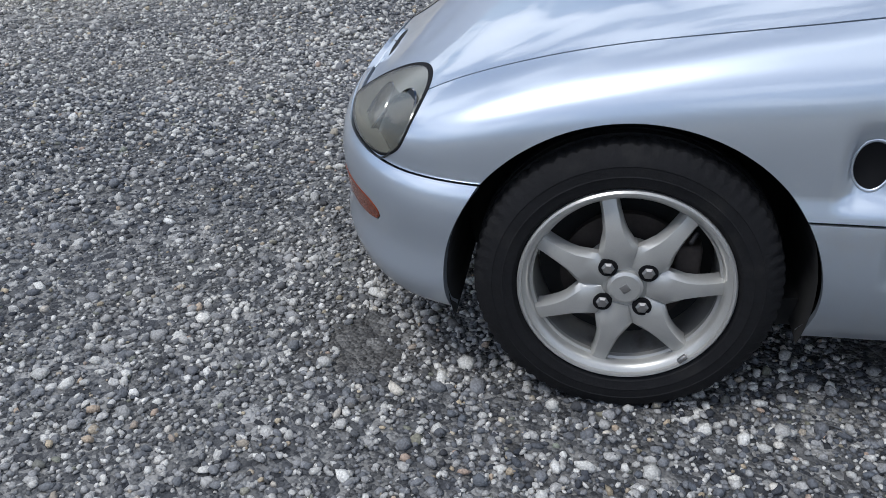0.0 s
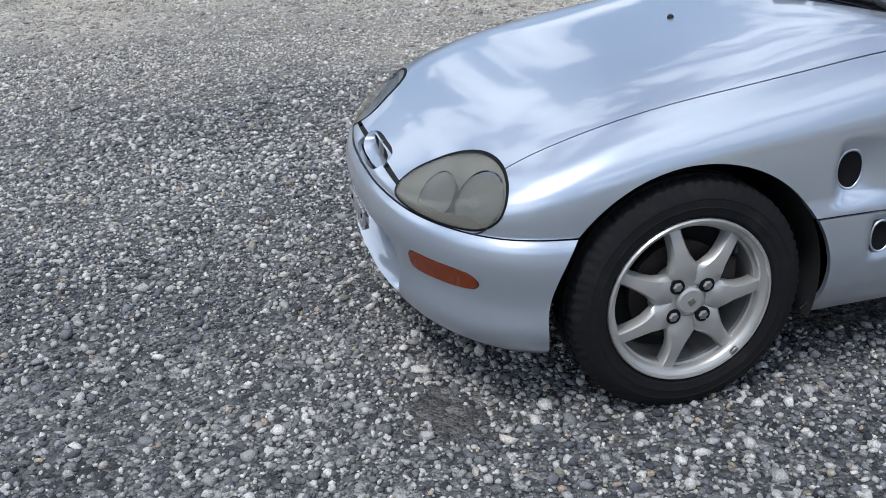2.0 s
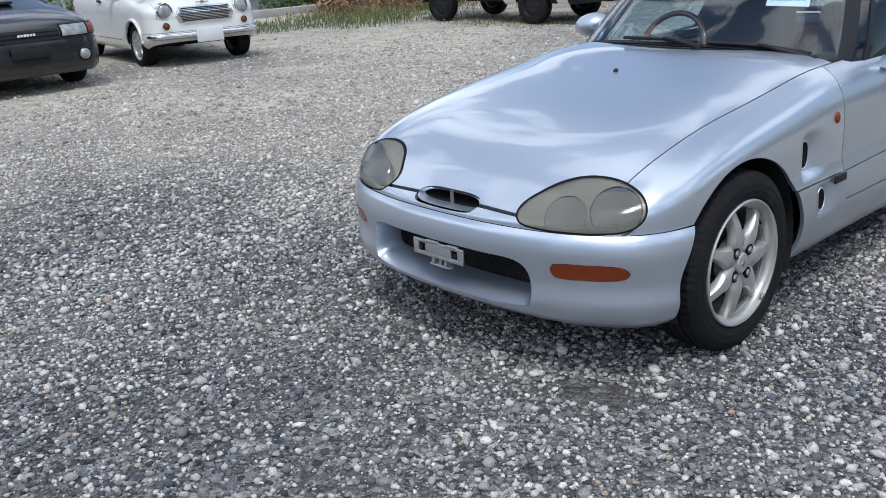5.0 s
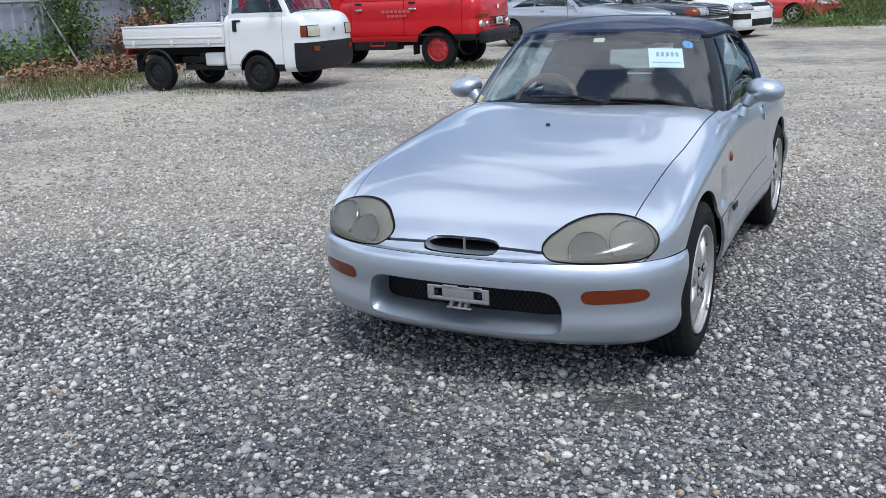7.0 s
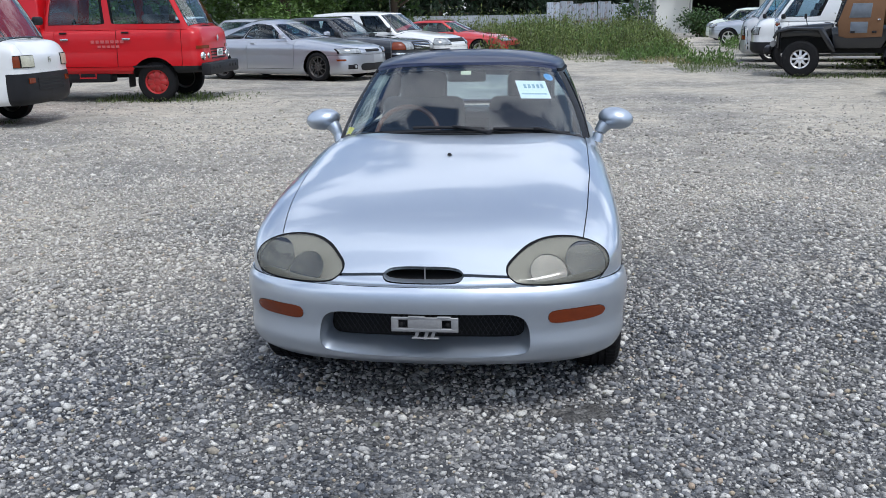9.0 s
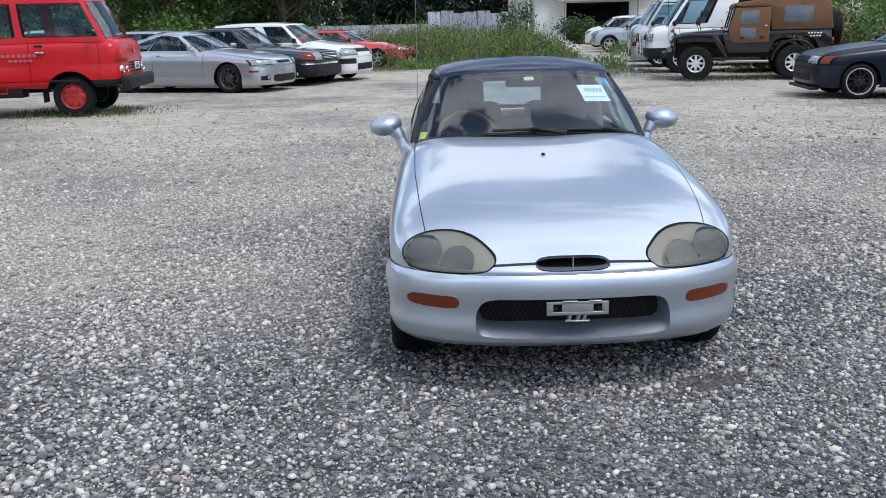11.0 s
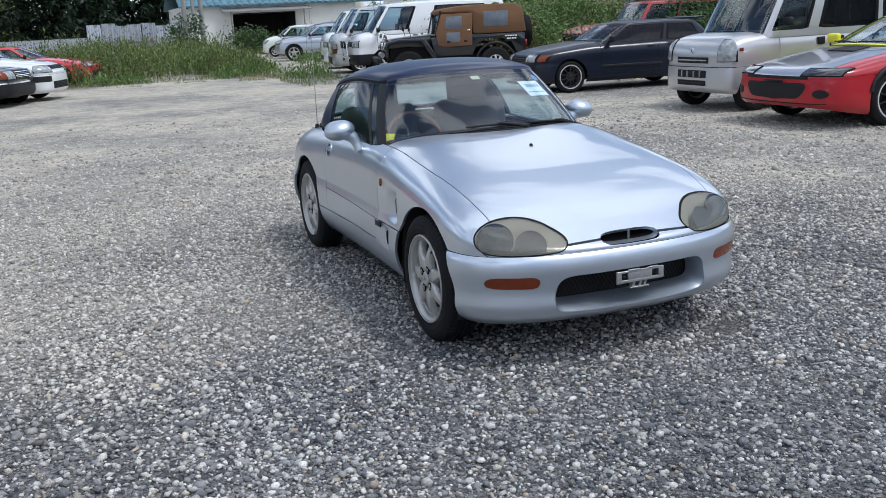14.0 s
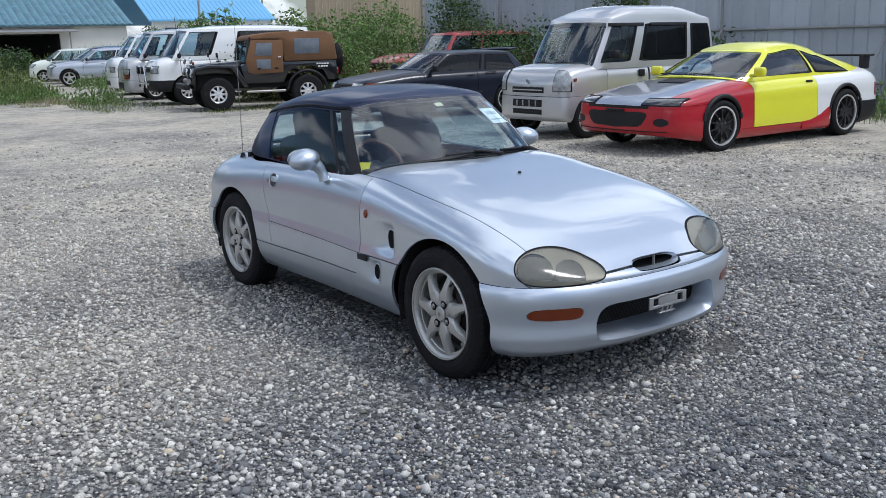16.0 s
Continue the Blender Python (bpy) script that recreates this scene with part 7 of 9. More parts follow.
# ---- red crew-cab fire truck ----
def fire_truck():
    m = pose(-6.38, 12.62, 0, 0, 0, 93)

    def details(car, y0, y1, w, face_y, patch):
        part("front_bumper_bar", joined(box((1.72, .16, .21), (0, y0 - .035, .545), .03)), BLACK, car, "dark steel front bumper")
        for sgn in (1, -1):
            for k in range(3):
                part("bumper_slot", box((.09, .012, .05), (sgn * (.30 + .17 * k), y0 - .112, .56), .006), DARK, car)
            round_lamp(car, sgn * .68, face_y(.68, .76) + .012, .76, .068)
            round_lamp(car, sgn * .50, face_y(.50, .76) + .012, .76, .046)
            part("door_step", box((.05, .5, .03), (sgn * (w + .02), .1, .60), .008), BLACK, car)
            for yh in (.44, 1.52):
                part("door_grip", box((.03, .14, .035), (sgn * (w + .016), yh, 1.06), .008), CHROME, car)
            part("brand_emblem", moved(lathe([(.001, .012), (.05, .008), (.055, 0)], 6, "y"), pose(0, face_y(0, 1.05) - .014, 1.05)), CHROME, car) if sgn > 0 else None
            # unreadable lettering on the doors as plain bars
            part("door_lettering", joined(*[box((.006, .06, .05), (sgn * (w + .012), .52 + .085 * k, 1.02)) for k in range(7)], *[box((.006, .055, .04), (sgn * (w + .012), .60 + .08 * k, .94)) for k in range(5)]), FADED_INK, car)
            part("grab_handle", tube([(sgn * (w + .03), 1.02, .50), (sgn * (w + .03), 1.02, .42), (sgn * (w + .03), 1.30, .42), (sgn * (w + .03), 1.30, .50)], .012, 6), RED_PAINT, car)
            part("step_box", box((.30, .9, .16), (sgn * .66, 1.25, .42), .02), BLACK, car)
            part("mud_flap", box((.26, .015, .34), (sgn * .66, .48, .42)), BLACK, car)
            # equipment body behind the cab
            for k in range(3):
                part("locker_door", box((.02, .62, .82), (sgn * .855, 2.45 + .70 * k, 1.20), .012), RED_PAINT, car)
            part("body_rail", box((.03, 2.3, .05), (sgn * .86, 3.1, 1.80), .01), CHROME, car)
        for k in range(4):
            patch("grille_slot", (0, .38, .70 + .05 * k, .722 + .05 * k), DARK, "", .012)
        patch("indicator", (.46, .82, .885, .935), AMBER, "", .012)
        plate_on(car, 0, face_y(0, .80) - .02, .80, .30, .12)
        part("equipment_body", box((1.70, 2.25, 1.10), (0, 3.05, 1.22), .03), RED_PAINT, car)
        part("body_roof", box((1.66, 2.2, .04), (0, 3.05, 1.80), .01), ZINC, car)
        part("ladder", joined(box((.04, 2.4, .06), (.25, 2.9, 1.98)), box((.04, 2.4, .06), (-.15, 2.9, 1.98)), *[box((.40, .03, .03), (.05, 1.8 + .28 * k, 1.98)) for k in range(9)]), ZINC, car)
        part("warning_light", moved(lathe([(.001, .14), (.05, .13), (.065, .08), (.065, 0)], 20, "z"), pose(.4, .0, 2.08)), RED_LENS, car)
        part("siren_bar", box((.9, .18, .10), (0, .15, 2.07), .02), ZINC, car)
        part("chassis_rail", joined(box((.08, 4.4, .14), (.38, 1.9, .52)), box((.08, 4.4, .14), (-.38, 1.9, .52))), DARK, car)

    shell_car("fire_truck", "red crew-cab fire truck with red steel wheels", m, 2.85, 1.72, 2.55, .86, .335, RED_PAINT, [(-.88, 1.06), (-.76, 1.24), (-.3, 1.30), (1.95, 1.30)],
              cab_dims(-.70, -.58, -.36, -.25, 1.75, 1.85, 1.88, 1.96, .81, .72, 1.27, 1.26, 1.26, 1.90, 1.99, bulge=.012), wheels="red", doors=((-.50, .62), (.625, 1.70)), windows=[(3.75, 5.0), (5.15, 6.35)],
              bumper_z=.60, rf=.12, rr=.05, nose_bow=.05, zb=.50, zs=.85, p=6.0, details=details, category="fire truck", arch=1.25, mirror_at=(.96, -.42, 1.40), track=1.42, tail=None, glass_m=TINTED, paints={"front_bumper": BLACK})


fire_truck()


# ---- black open off-roader with tan canvas top ----
def off_roader():
    car = thing("off_roader", "black open off-roader with tan canvas top and wide tyres", "car", pose(5.62, 17.30, 0, 0, 0, -104))
    K = BLACK_CAR
    part("body_tub", prism([(.62, .58), (.55, .98), (.75, 1.03), (2.75, 1.03), (2.78, .62), (2.55, .60), (2.42, .84), (2.20, .93), (1.86, .93), (1.62, .82), (1.50, .58)], -.70, .70, "x", .012), K, car)
    part("bonnet", prism([(-.42, .80), (-.42, .98), (-.30, 1.02), (.60, 1.08), (.60, .80)], -.50, .50, "x", .025), K, car)
    part("engine_bay", box((.86, 1.0, .40), (0, .10, .72), .02), DARK, car)
    gr = part("grille", box((1.02, .06, .44), (0, -.45, .80), .015), K, car)
    part("grille_slots", joined(*[box((.03, .02, .28), (-.21 + .07 * k, -.485, .80), .005) for k in range(7)]), DARK, gr)
    for sgn in (1, -1):
        round_lamp(car, sgn * .38, -.50, .84, .085)
        part("front_wing", prism([(-.52, .78), (-.46, .90), (-.20, .96), (.30, .94), (.52, .60), (.62, .50), (.66, .52), (.60, .66), (.40, 1.0), (-.2, 1.01), (-.50, .95), (-.56, .80)], sgn * .46, sgn * .86, "x", .01), K, car)
        part("wing_lamp", moved(lathe([(.001, -.02), (.03, -.01), (.034, .03)], 14, "y"), pose(sgn * .70, -.50, 1.06)), AMBER, car)
        part("roof_lamp", moved(lathe([(.001, .05), (.05, .04), (.075, 0), (.07, -.02)], 16, "y"), pose(sgn * .52, -.52, 1.12)), CHROME, car)
        part("rear_flare", tube([(sgn * .76, 2.03 + .46 * math.cos(a), .37 + .46 * math.sin(a)) for a in np.linspace(.1, 3.05, 16)], .035, 8), BLACK, car)
        part("side_step", tube([(sgn * .80, .62, .40), (sgn * .80, 1.50, .40)], .03, 8), STEEL, car)
        for y in (.95, 1.35):
            part("door_hinge", box((.03, .08, .04), (sgn * .715, y, .90), .006), BLACK, car)
        part("fender_mirror", joined(box((.03, .05, .10), (sgn * .62, .05, 1.22), .01), tube([(sgn * .60, .1, 1.02), (sgn * .62, .06, 1.18)], .008, 6)), BLACK, car)
    part("front_bumper", box((1.5, .12, .12), (0, -.66, .55), .02), BLACK, car)
    part("winch", moved(lathe([(.001, -.25), (.06, -.25), (.06, .25), (.001, .25)], 16, "x"), pose(0, -.56, .66)), STEEL, car)
    part("screen_frame", moved(joined(box((1.34, .04, .05), (0, 0, 0)), box((1.34, .04, .05), (0, 0, .52)), box((.05, .04, .52), (.645, 0, .26)), box((.05, .04, .52), (-.645, 0, .26)), box((.04, .04, .52), (0, 0, .26))), pose(0, .66, 1.06, -14, 0, 0)), K, car)
    part("windscreen", moved(box((1.26, .006, .50), (0, 0, .26)), pose(0, .66, 1.06, -14, 0, 0)), WINDSHIELD, car).visible_shadow = False
    top = part("canvas_top", prism([(.74, 1.56), (.80, 1.63), (1.4, 1.70), (2.55, 1.70), (2.72, 1.60), (2.80, 1.05), (2.70, 1.04), (1.55, 1.04), (1.45, 1.52), (.74, 1.52)], -.66, .66, "x", .04), CANVAS, car, "tan canvas top with soft windows")
    for sgn in (1, -1):
        dr = part("canvas_door", prism([(.80, 1.52), (.66, 1.08), (.70, .82), (.85, .78), (1.50, .80), (1.52, 1.52)], sgn * .655, sgn * .715, "x", .012), CANVAS, car, "tan canvas door")
        part("door_window", prism([(.92, 1.46), (.86, 1.18), (1.26, 1.18), (1.28, 1.46)], sgn * .70, sgn * .722, "x", .006), VINYL, dr)
        part("door_patch", prism([(.90, 1.10), (.90, .88), (1.22, .88), (1.22, 1.10)], sgn * .70, sgn * .721, "x", .006), VINYL, dr)
        part("door_latch", box((.02, .06, .03), (sgn * .725, 1.42, 1.14), .006), CHROME, dr)
        part("rear_quarter_window", prism([(1.80, 1.54), (1.78, 1.20), (2.36, 1.20), (2.38, 1.54)], sgn * .64, sgn * .668, "x", .006), VINYL, top)
        part("side_lettering", joined(*[box((.004, .045, .03), (sgn * .703, 2.30 + .06 * k, .97)) for k in range(5)], *[box((.004, .045, .03), (sgn * .703, 2.34 + .06 * k, .91)) for k in range(4)]), PLATE, car)
    sp = wheel_kind("off_road", .37)
    o = part("spare_wheel", sp["rim"], ALLOY, car)
    o.matrix_local = pose(0, 2.92, 1.05, 0, 0, 90)
    part("tyre", sp["tyre"], RUBBER, o)
    spokes_on(o, sp)
    for x in (-.55, .55):
        part("tail_lamp", box((.10, .05, .14), (x, 2.80, .80), .01), RED_LENS, car)
    part("rear_bumper", box((1.4, .10, .12), (0, 2.84, .56), .02), BLACK, car)
    part("seat", joined(box((.5, .14, .6), (-.33, 1.32, 1.0), .04), box((.5, .14, .6), (.33, 1.32, 1.0), .04)), SEAT, car)
    part("chassis", joined(box((.08, 3.1, .10), (.36, 1.1, .52)), box((.08, 3.1, .10), (-.36, 1.1, .52)), box((1.2, .10, .10), (0, 0, .37)), box((1.2, .10, .10), (0, 2.03, .37))), DARK, car)
    hang_wheels(car, "off_road", .37, 1.42, 2.03)
    part("whip_aerial", tube([(-.72, -.55, .60), (-.80, -.62, 2.1)], .006, 5), BLACK, car)


off_roader()


# ---- fences, sheds, trees and weeds ----
FENCE_STEEL = mat("weathered grey steel sheet", (0.40, 0.43, 0.47), rough=0.55, metal=0.25, vary=0.14, vary_scale=1.2, grain=0.06, grain_scale=60.0, dirt=(0.42, 0.43, 0.44), dirt_scale=2.2, dirt_low=0.55, dirt_high=0.8, per_object=0.07)
PALE_STEEL = mat("faded lavender-grey steel sheet", (0.36, 0.38, 0.45), rough=0.5, metal=0.25, vary=0.14, vary_scale=1.2, grain=0.06, grain_scale=60.0, dirt=(0.25, 0.24, 0.24), dirt_scale=1.6, dirt_low=0.55, dirt_high=0.8, per_object=0.08)
PALE_SHEET = mat("pale corrugated sheet with rust", (0.42, 0.46, 0.52), rough=0.5, metal=0.2, vary=0.1, vary_scale=1.5, dirt=(0.20, 0.13, 0.10), dirt_scale=2.6, dirt_low=0.51, dirt_high=0.62, per_object=0.16)
WALL_WHITE = mat("off-white rendered wall", (0.66, 0.66, 0.62), rough=0.85, vary=0.06, vary_scale=0.8, dirt=(0.42, 0.41, 0.37), dirt_scale=0.7, dirt_low=0.58, dirt_high=0.85)
TILE_BLUE = mat("blue-grey roof tile", (0.10, 0.21, 0.26), rough=0.45, vary=0.12, vary_scale=1.0, per_object=0.1, per_island=0.08)
ROOF_BLUE = mat("bright blue metal roof", (0.16, 0.42, 0.68), rough=0.4, metal=0.2, vary=0.05, vary_scale=0.5, per_object=0.03)
TAN_SHEET = mat("tan ribbed cladding", (0.42, 0.34, 0.24), rough=0.6, vary=0.06, vary_scale=0.7, grain=0.04, per_object=0.03)
CONCRETE = mat("old concrete", (0.34, 0.33, 0.30), rough=0.9, vary=0.15, vary_scale=2.0, grain=0.1, bump=0.3, bump_scale=60.0)
POLE_GREY = mat("grey utility pole", (0.26, 0.26, 0.25), rough=0.85, vary=0.1)
BARK = mat("bark", (0.09, 0.065, 0.045), rough=0.95, vary=0.25, vary_scale=8.0, bump=0.6, bump_scale=30.0)
DRY = mat("dry brown brushwood", (0.20, 0.115, 0.06), rough=0.95, vary=0.3, vary_scale=6.0, per_island=0.45)
SHED_DARK = mat("near-black lining for bay shade", (0.02, 0.02, 0.022), rough=0.95, vary=0.3)


def leaf_mat(name, colour, spread=0.4):
    m = mat(name, colour, rough=0.55, vary=0.15, vary_scale=0.9, per_island=spread)
    n, l = m.node_tree.nodes, m.node_tree.links
    b, out = n["Principled BSDF"], n["Material Output"]
    tl, mx = n.new("ShaderNodeBsdfTranslucent"), n.new("ShaderNodeMixShader")
    src = b.inputs["Base Color"].links[0].from_socket
    l.new(src, tl.inputs["Color"])
    mx.inputs["Fac"].default_value = 0.3
    l.new(b.outputs["BSDF"], mx.inputs[1]), l.new(tl.outputs["BSDF"], mx.inputs[2])
    l.new(mx.outputs["Shader"], out.inputs["Surface"])
    return m


LEAF = leaf_mat("mid green leaves", (0.11, 0.185, 0.045))
LEAF_DARK = leaf_mat("dark green leaves", (0.055, 0.105, 0.03))
LEAF_FIR = leaf_mat("dark conifer needles", (0.014, 0.032, 0.014), 0.5)
WEED = leaf_mat("yellow-green weeds", (0.125, 0.16, 0.045), 0.55)
GRASS = leaf_mat("short grass", (0.12, 0.16, 0.045), 0.4)
STRAW = leaf_mat("dry straw grass", (0.30, 0.25, 0.12), 0.35)


def quads_mesh(name, corners, material):
    """Mesh of loose four-cornered leaves."""
    k = len(corners)
    me = bpy.data.meshes.new(name)
    me.vertices.add(k * 4)
    me.vertices.foreach_set("co", corners.reshape(-1))
    me.loops.add(k * 4)
    me.loops.foreach_set("vertex_index", np.arange(k * 4, dtype=np.int32))
    me.polygons.add(k)
    me.polygons.foreach_set("loop_start", np.arange(0, k * 4, 4, dtype=np.int32))
    me.update(calc_edges=True)
    me.materials.append(material)
    return me


def leaves_at(c, size, rng, droop=0.3, long=1.7):
    """Leaf quads with random turns at the places c."""
    k = len(c)
    a, t = rng.uniform(0, 6.283, k), rng.normal(-droop, 0.6, k)
    s = size * rng.uniform(0.6, 1.35, k)
    d = np.stack([np.cos(a) * np.cos(t), np.sin(a) * np.cos(t), np.sin(t)], 1)
    side = np.cross(d, np.stack([rng.normal(0, .5, k), rng.normal(0, .5, k), np.ones(k)], 1))
    side /= np.maximum(1e-6, np.linalg.norm(side, axis=1, keepdims=True))
    d, side = d * (s * long)[:, None], side * (s * 0.5)[:, None]
    return np.stack([c, c + d * 0.5 + side, c + d, c + d * 0.5 - side], 1)


def clumps(centre, radii, count, rng, clump=0.35, per=26):
    """Leaf places gathered in clumps on an uneven crown."""
    n = max(1, count // per)
    v = rng.normal(0, 1, (n, 3))
    v /= np.linalg.norm(v, axis=1, keepdims=True)
    v *= rng.uniform(0.45, 1.0, n)[:, None] ** 0.6 * rng.uniform(0.75, 1.12, n)[:, None]
    cc = np.array(centre) + v * np.array(radii)
    return (cc[:, None, :] + rng.normal(0, clump, (n, per, 3)) * np.array([1, 1, .8])).reshape(-1, 3)


def bush(name, label, x, y, z, rx, ry, rz, count, leaf, material, seed, category="bush", clump=.22):
    rng = np.random.default_rng(seed)
    ob = thing(name, label, category, pose(x, y, 0), "bushes round the yard")
    c = clumps((0, 0, z), (rx, ry, rz), count, rng, clump)
    c[:, 2] = np.abs(c[:, 2] - 0.05) + 0.03
    part("foliage", quads_mesh("foliage", leaves_at(c, leaf, rng), material), material, ob)
    stems = [tube([(rng.uniform(-.15, .15), rng.uniform(-.15, .15), 0), (rng.uniform(-.3, .3) * rx, rng.uniform(-.3, .3) * ry, z * .7), (rng.uniform(-.7, .7) * rx, rng.uniform(-.7, .7) * ry, z + rz * .5)], [.03, .02, .006], 5) for _ in range(6)]
    part("stem", joined(*stems), BARK, ob)
    return ob


def tree(label, x, y, height, spread, seed, count=5200, leaf=.16, material=None, conifer=False):
    rng = np.random.default_rng(seed)
    ob = thing("tree", label, "tree", pose(x, y, 0), "conifers of the distant wood" if conifer else "trees beside the fence")
    limbs = [tube([(0, 0, 0), (.1, .05, height * .3), (.05, -.1, height * .62), (0, 0, height * .93)], [height * .03, height * .022, height * .012, .02], 9, 12)]
    places = []
    if conifer:
        for k in range(46):
            u = .12 + .88 * k / 45
            a = k * 2.4
            rr = spread * (1 - u) * rng.uniform(.75, 1.15) + .15
            limbs.append(tube([(0, 0, height * u), (rr * math.cos(a), rr * math.sin(a), height * u - .12 * rr)], [.04, .012], 4))
            s = rng.uniform(0.15, 1, (count // 46, 1))
            places.append(np.array([rr * math.cos(a), rr * math.sin(a), -.18 * rr]) * s + np.array([0, 0, height * u]) + rng.normal(0, .22, (count // 46, 3)))
        c = np.vstack(places)
    else:
        for k in range(9):
            a, u = k * 2.4 + rng.uniform(-.3, .3), rng.uniform(.3, .75)
            end = (spread * .75 * math.cos(a), spread * .75 * math.sin(a), height * min(.95, u + .22))
            limbs.append(tube([(0, 0, height * u * .8), (end[0] * .5, end[1] * .5, height * (u + .05)), end], [height * .012, height * .008, .012], 6))
            places.append(clumps(end, (spread * .5, spread * .5, height * .16), count // 11, rng, .28))
        places.append(clumps((0, 0, height * .66), (spread * .8, spread * .8, height * .32), count // 4, rng, .3))
        c = np.vstack(places)
    part("trunk", joined(*limbs), BARK, ob)
    part("crown", quads_mesh("crown", leaves_at(c, leaf, rng, .4, 3.2 if conifer else 1.7), material or LEAF), material or LEAF, ob)
    return ob


def weeds(name, label, areas, per_m2, height, material, seed, blade=.02, leafy=5):
    """Tall weeds as one object: bent stalks with small leaves."""
    rng = np.random.default_rng(seed)
    out = []
    for x0, x1, y0, y1, tall in areas:
        k = int((x1 - x0) * (y1 - y0) * per_m2)
        x, y = rng.uniform(x0, x1, k), rng.uniform(y0, y1, k)
        thick = np.sin(x * 1.3 + seed) + np.sin(y * 1.1 + x * .6) + rng.normal(0, .8, k)
        ok = thick > -.9
        x, y = x[ok], y[ok]
        k = len(x)
        edge = np.minimum(np.minimum(x - x0, x1 - x), np.minimum(y - y0, y1 - y))
        h = height * tall * rng.uniform(.45, 1.3, k) * np.clip(.45 + edge * .6, .35, 1) * (1 + .25 * np.sin(x * .9 + y * .7) + .28 * np.sin(x * 2.7 + seed) * np.sin(y * 1.9 + x * .5))
        a = rng.uniform(0, 6.283, k)
        lean = rng.uniform(.05, .6, k) * h
        b = np.stack([x, y, np.zeros(k)], 1)
        tip = b + np.stack([np.cos(a) * lean, np.sin(a) * lean, h], 1)
        mid = b + (tip - b) * .55 + np.stack([np.zeros(k), np.zeros(k), h * .08], 1)
        w = np.stack([-np.sin(a), np.cos(a), np.zeros(k)], 1) * (blade * (.45 if leafy > 1 else 1) * rng.uniform(.5, 1.2, k))[:, None]
        out += [np.stack([b - w, b + w, mid + w * .7, mid - w * .7], 1), np.stack([mid - w * .7, mid + w * .7, tip + w * .1, tip - w * .1], 1)]
        for _ in range(leafy):
            u = rng.uniform(.15, 1, (k, 1))
            out.append(leaves_at(b + (tip - b) * u + rng.normal(0, .05 if leafy > 1 else 0, (k, 3)), blade * (3.2 if leafy > 1 else 2.3), rng, -.75, 3.0))
    ob = new(name, quads_mesh(name, np.vstack(out), material))
    return tagged(ob, label, "weeds" if height > .3 else "grass", kind="stuff")


def sheet_mesh(name, width, height, ribs, deep, material, square=True):
    """A ribbed steel sheet standing in the x-z plane."""
    xs, ys = [0], [0]
    step = width / ribs
    for k in range(ribs):
        o = k * step
        if square:
            xs += [o + step * .72, o + step * .78, o + step * .94, o + step]
            ys += [0, -deep, -deep, 0]
        else:
            xs += [o + step * .25, o + step * .5, o + step * .75, o + step]
            ys += [-deep * .85, -deep, -deep * .85, 0]
    bm = bmesh.new()
    rows = [[bm.verts.new((x, y + off, z)) for x, y in zip(xs, ys)] for off in (0, .006) for z in (0, height)]
    for a, b in ((rows[0], rows[1]), (rows[3], rows[2])):
        for i in range(len(xs) - 1):
            bm.faces.new((a[i], a[i + 1], b[i + 1], b[i]))
    for i in range(len(xs) - 1):
        bm.faces.new((rows[1][i], rows[1][i + 1], rows[3][i + 1], rows[3][i]))
    me = bpy.data.meshes.new(name)
    bm.to_mesh(me)
    bm.free()
    me.materials.append(material)
    return me


def steel_fence(name, label, start, turn, length, height, seed, rail_z=(1.47, .45), front=-1, material=None):
    ob = thing(name, label, "fence", pose(*start, 0, 0, turn), kind="structure")
    rng = np.random.default_rng(seed)
    me = sheet_mesh("fence_panel", .93, height, 3, .03, material or FENCE_STEEL)
    for k in range(int(length / .91)):
        p = part("fence_panel", me, FENCE_STEEL, ob)
        p.matrix_local = pose(k * .91, rng.uniform(-.01, .01), rng.uniform(-.03, .02), 0, rng.uniform(-.4, .4), 0)
    for z in rail_z:
        part("fence_rail", tube([(0, front * .07, z), (length, front * .07, z)], .027, 8), POLE_GREY, ob)
    for k in range(int(length / 3.6) + 1):
        part("fence_post", tube([(k * 3.6, front * .11, 0), (k * 3.6, front * .11, height)], .03, 8), POLE_GREY, ob)
        part("fence_brace", tube([(k * 3.6, front * .12, rail_z[0]), (k * 3.6, front * 1.1, 0)], .024, 6), POLE_GREY, ob)
    return ob


steel_fence("fence", "tall grey ribbed steel hoarding with tube rails", (13.7, 20.2, 0), -90, 34, 2.65, 3)
steel_fence("fence", "grey ribbed steel hoarding overgrown with ivy", (-15.6, -14, 0), 90, 58, 2.9, 4, front=-1, material=PALE_STEEL)
# unseen; added so cars reflect a darker horizon, side fences run on to it
steel_fence("fence", "unseen grey steel hoarding added behind the camera to darken reflections", (13.7, -14, 0), 180, 29.3, 2.9, 5)

pale = thing("sheet_fence", "pale corrugated sheet fence streaked with rust", "fence", pose(-.1, 55, 0), kind="structure")
pm = sheet_mesh("sheet", .78, 2.05, 6, .025, PALE_SHEET, False)
for k in range(8):
    part("sheet", pm, PALE_SHEET, pale).matrix_local = pose(k * .765, .03 * (k % 2), .09 * math.sin(k * 2.1) - .02 * k, 0, 1.6 * math.sin(k * 1.7), 1.5 * math.sin(k * 2.9))
part("fence_post", tube([(6.15, .2, 0), (6.15, .2, 6)], .09, 8), POLE_GREY, pale)
low = thing("low_fence", "low grey sheet fence behind the weeds", "fence", pose(-12, 57, 0), kind="structure")
lm = sheet_mesh("sheet", 1.2, 1.35, 8, .02, FENCE_STEEL, False)
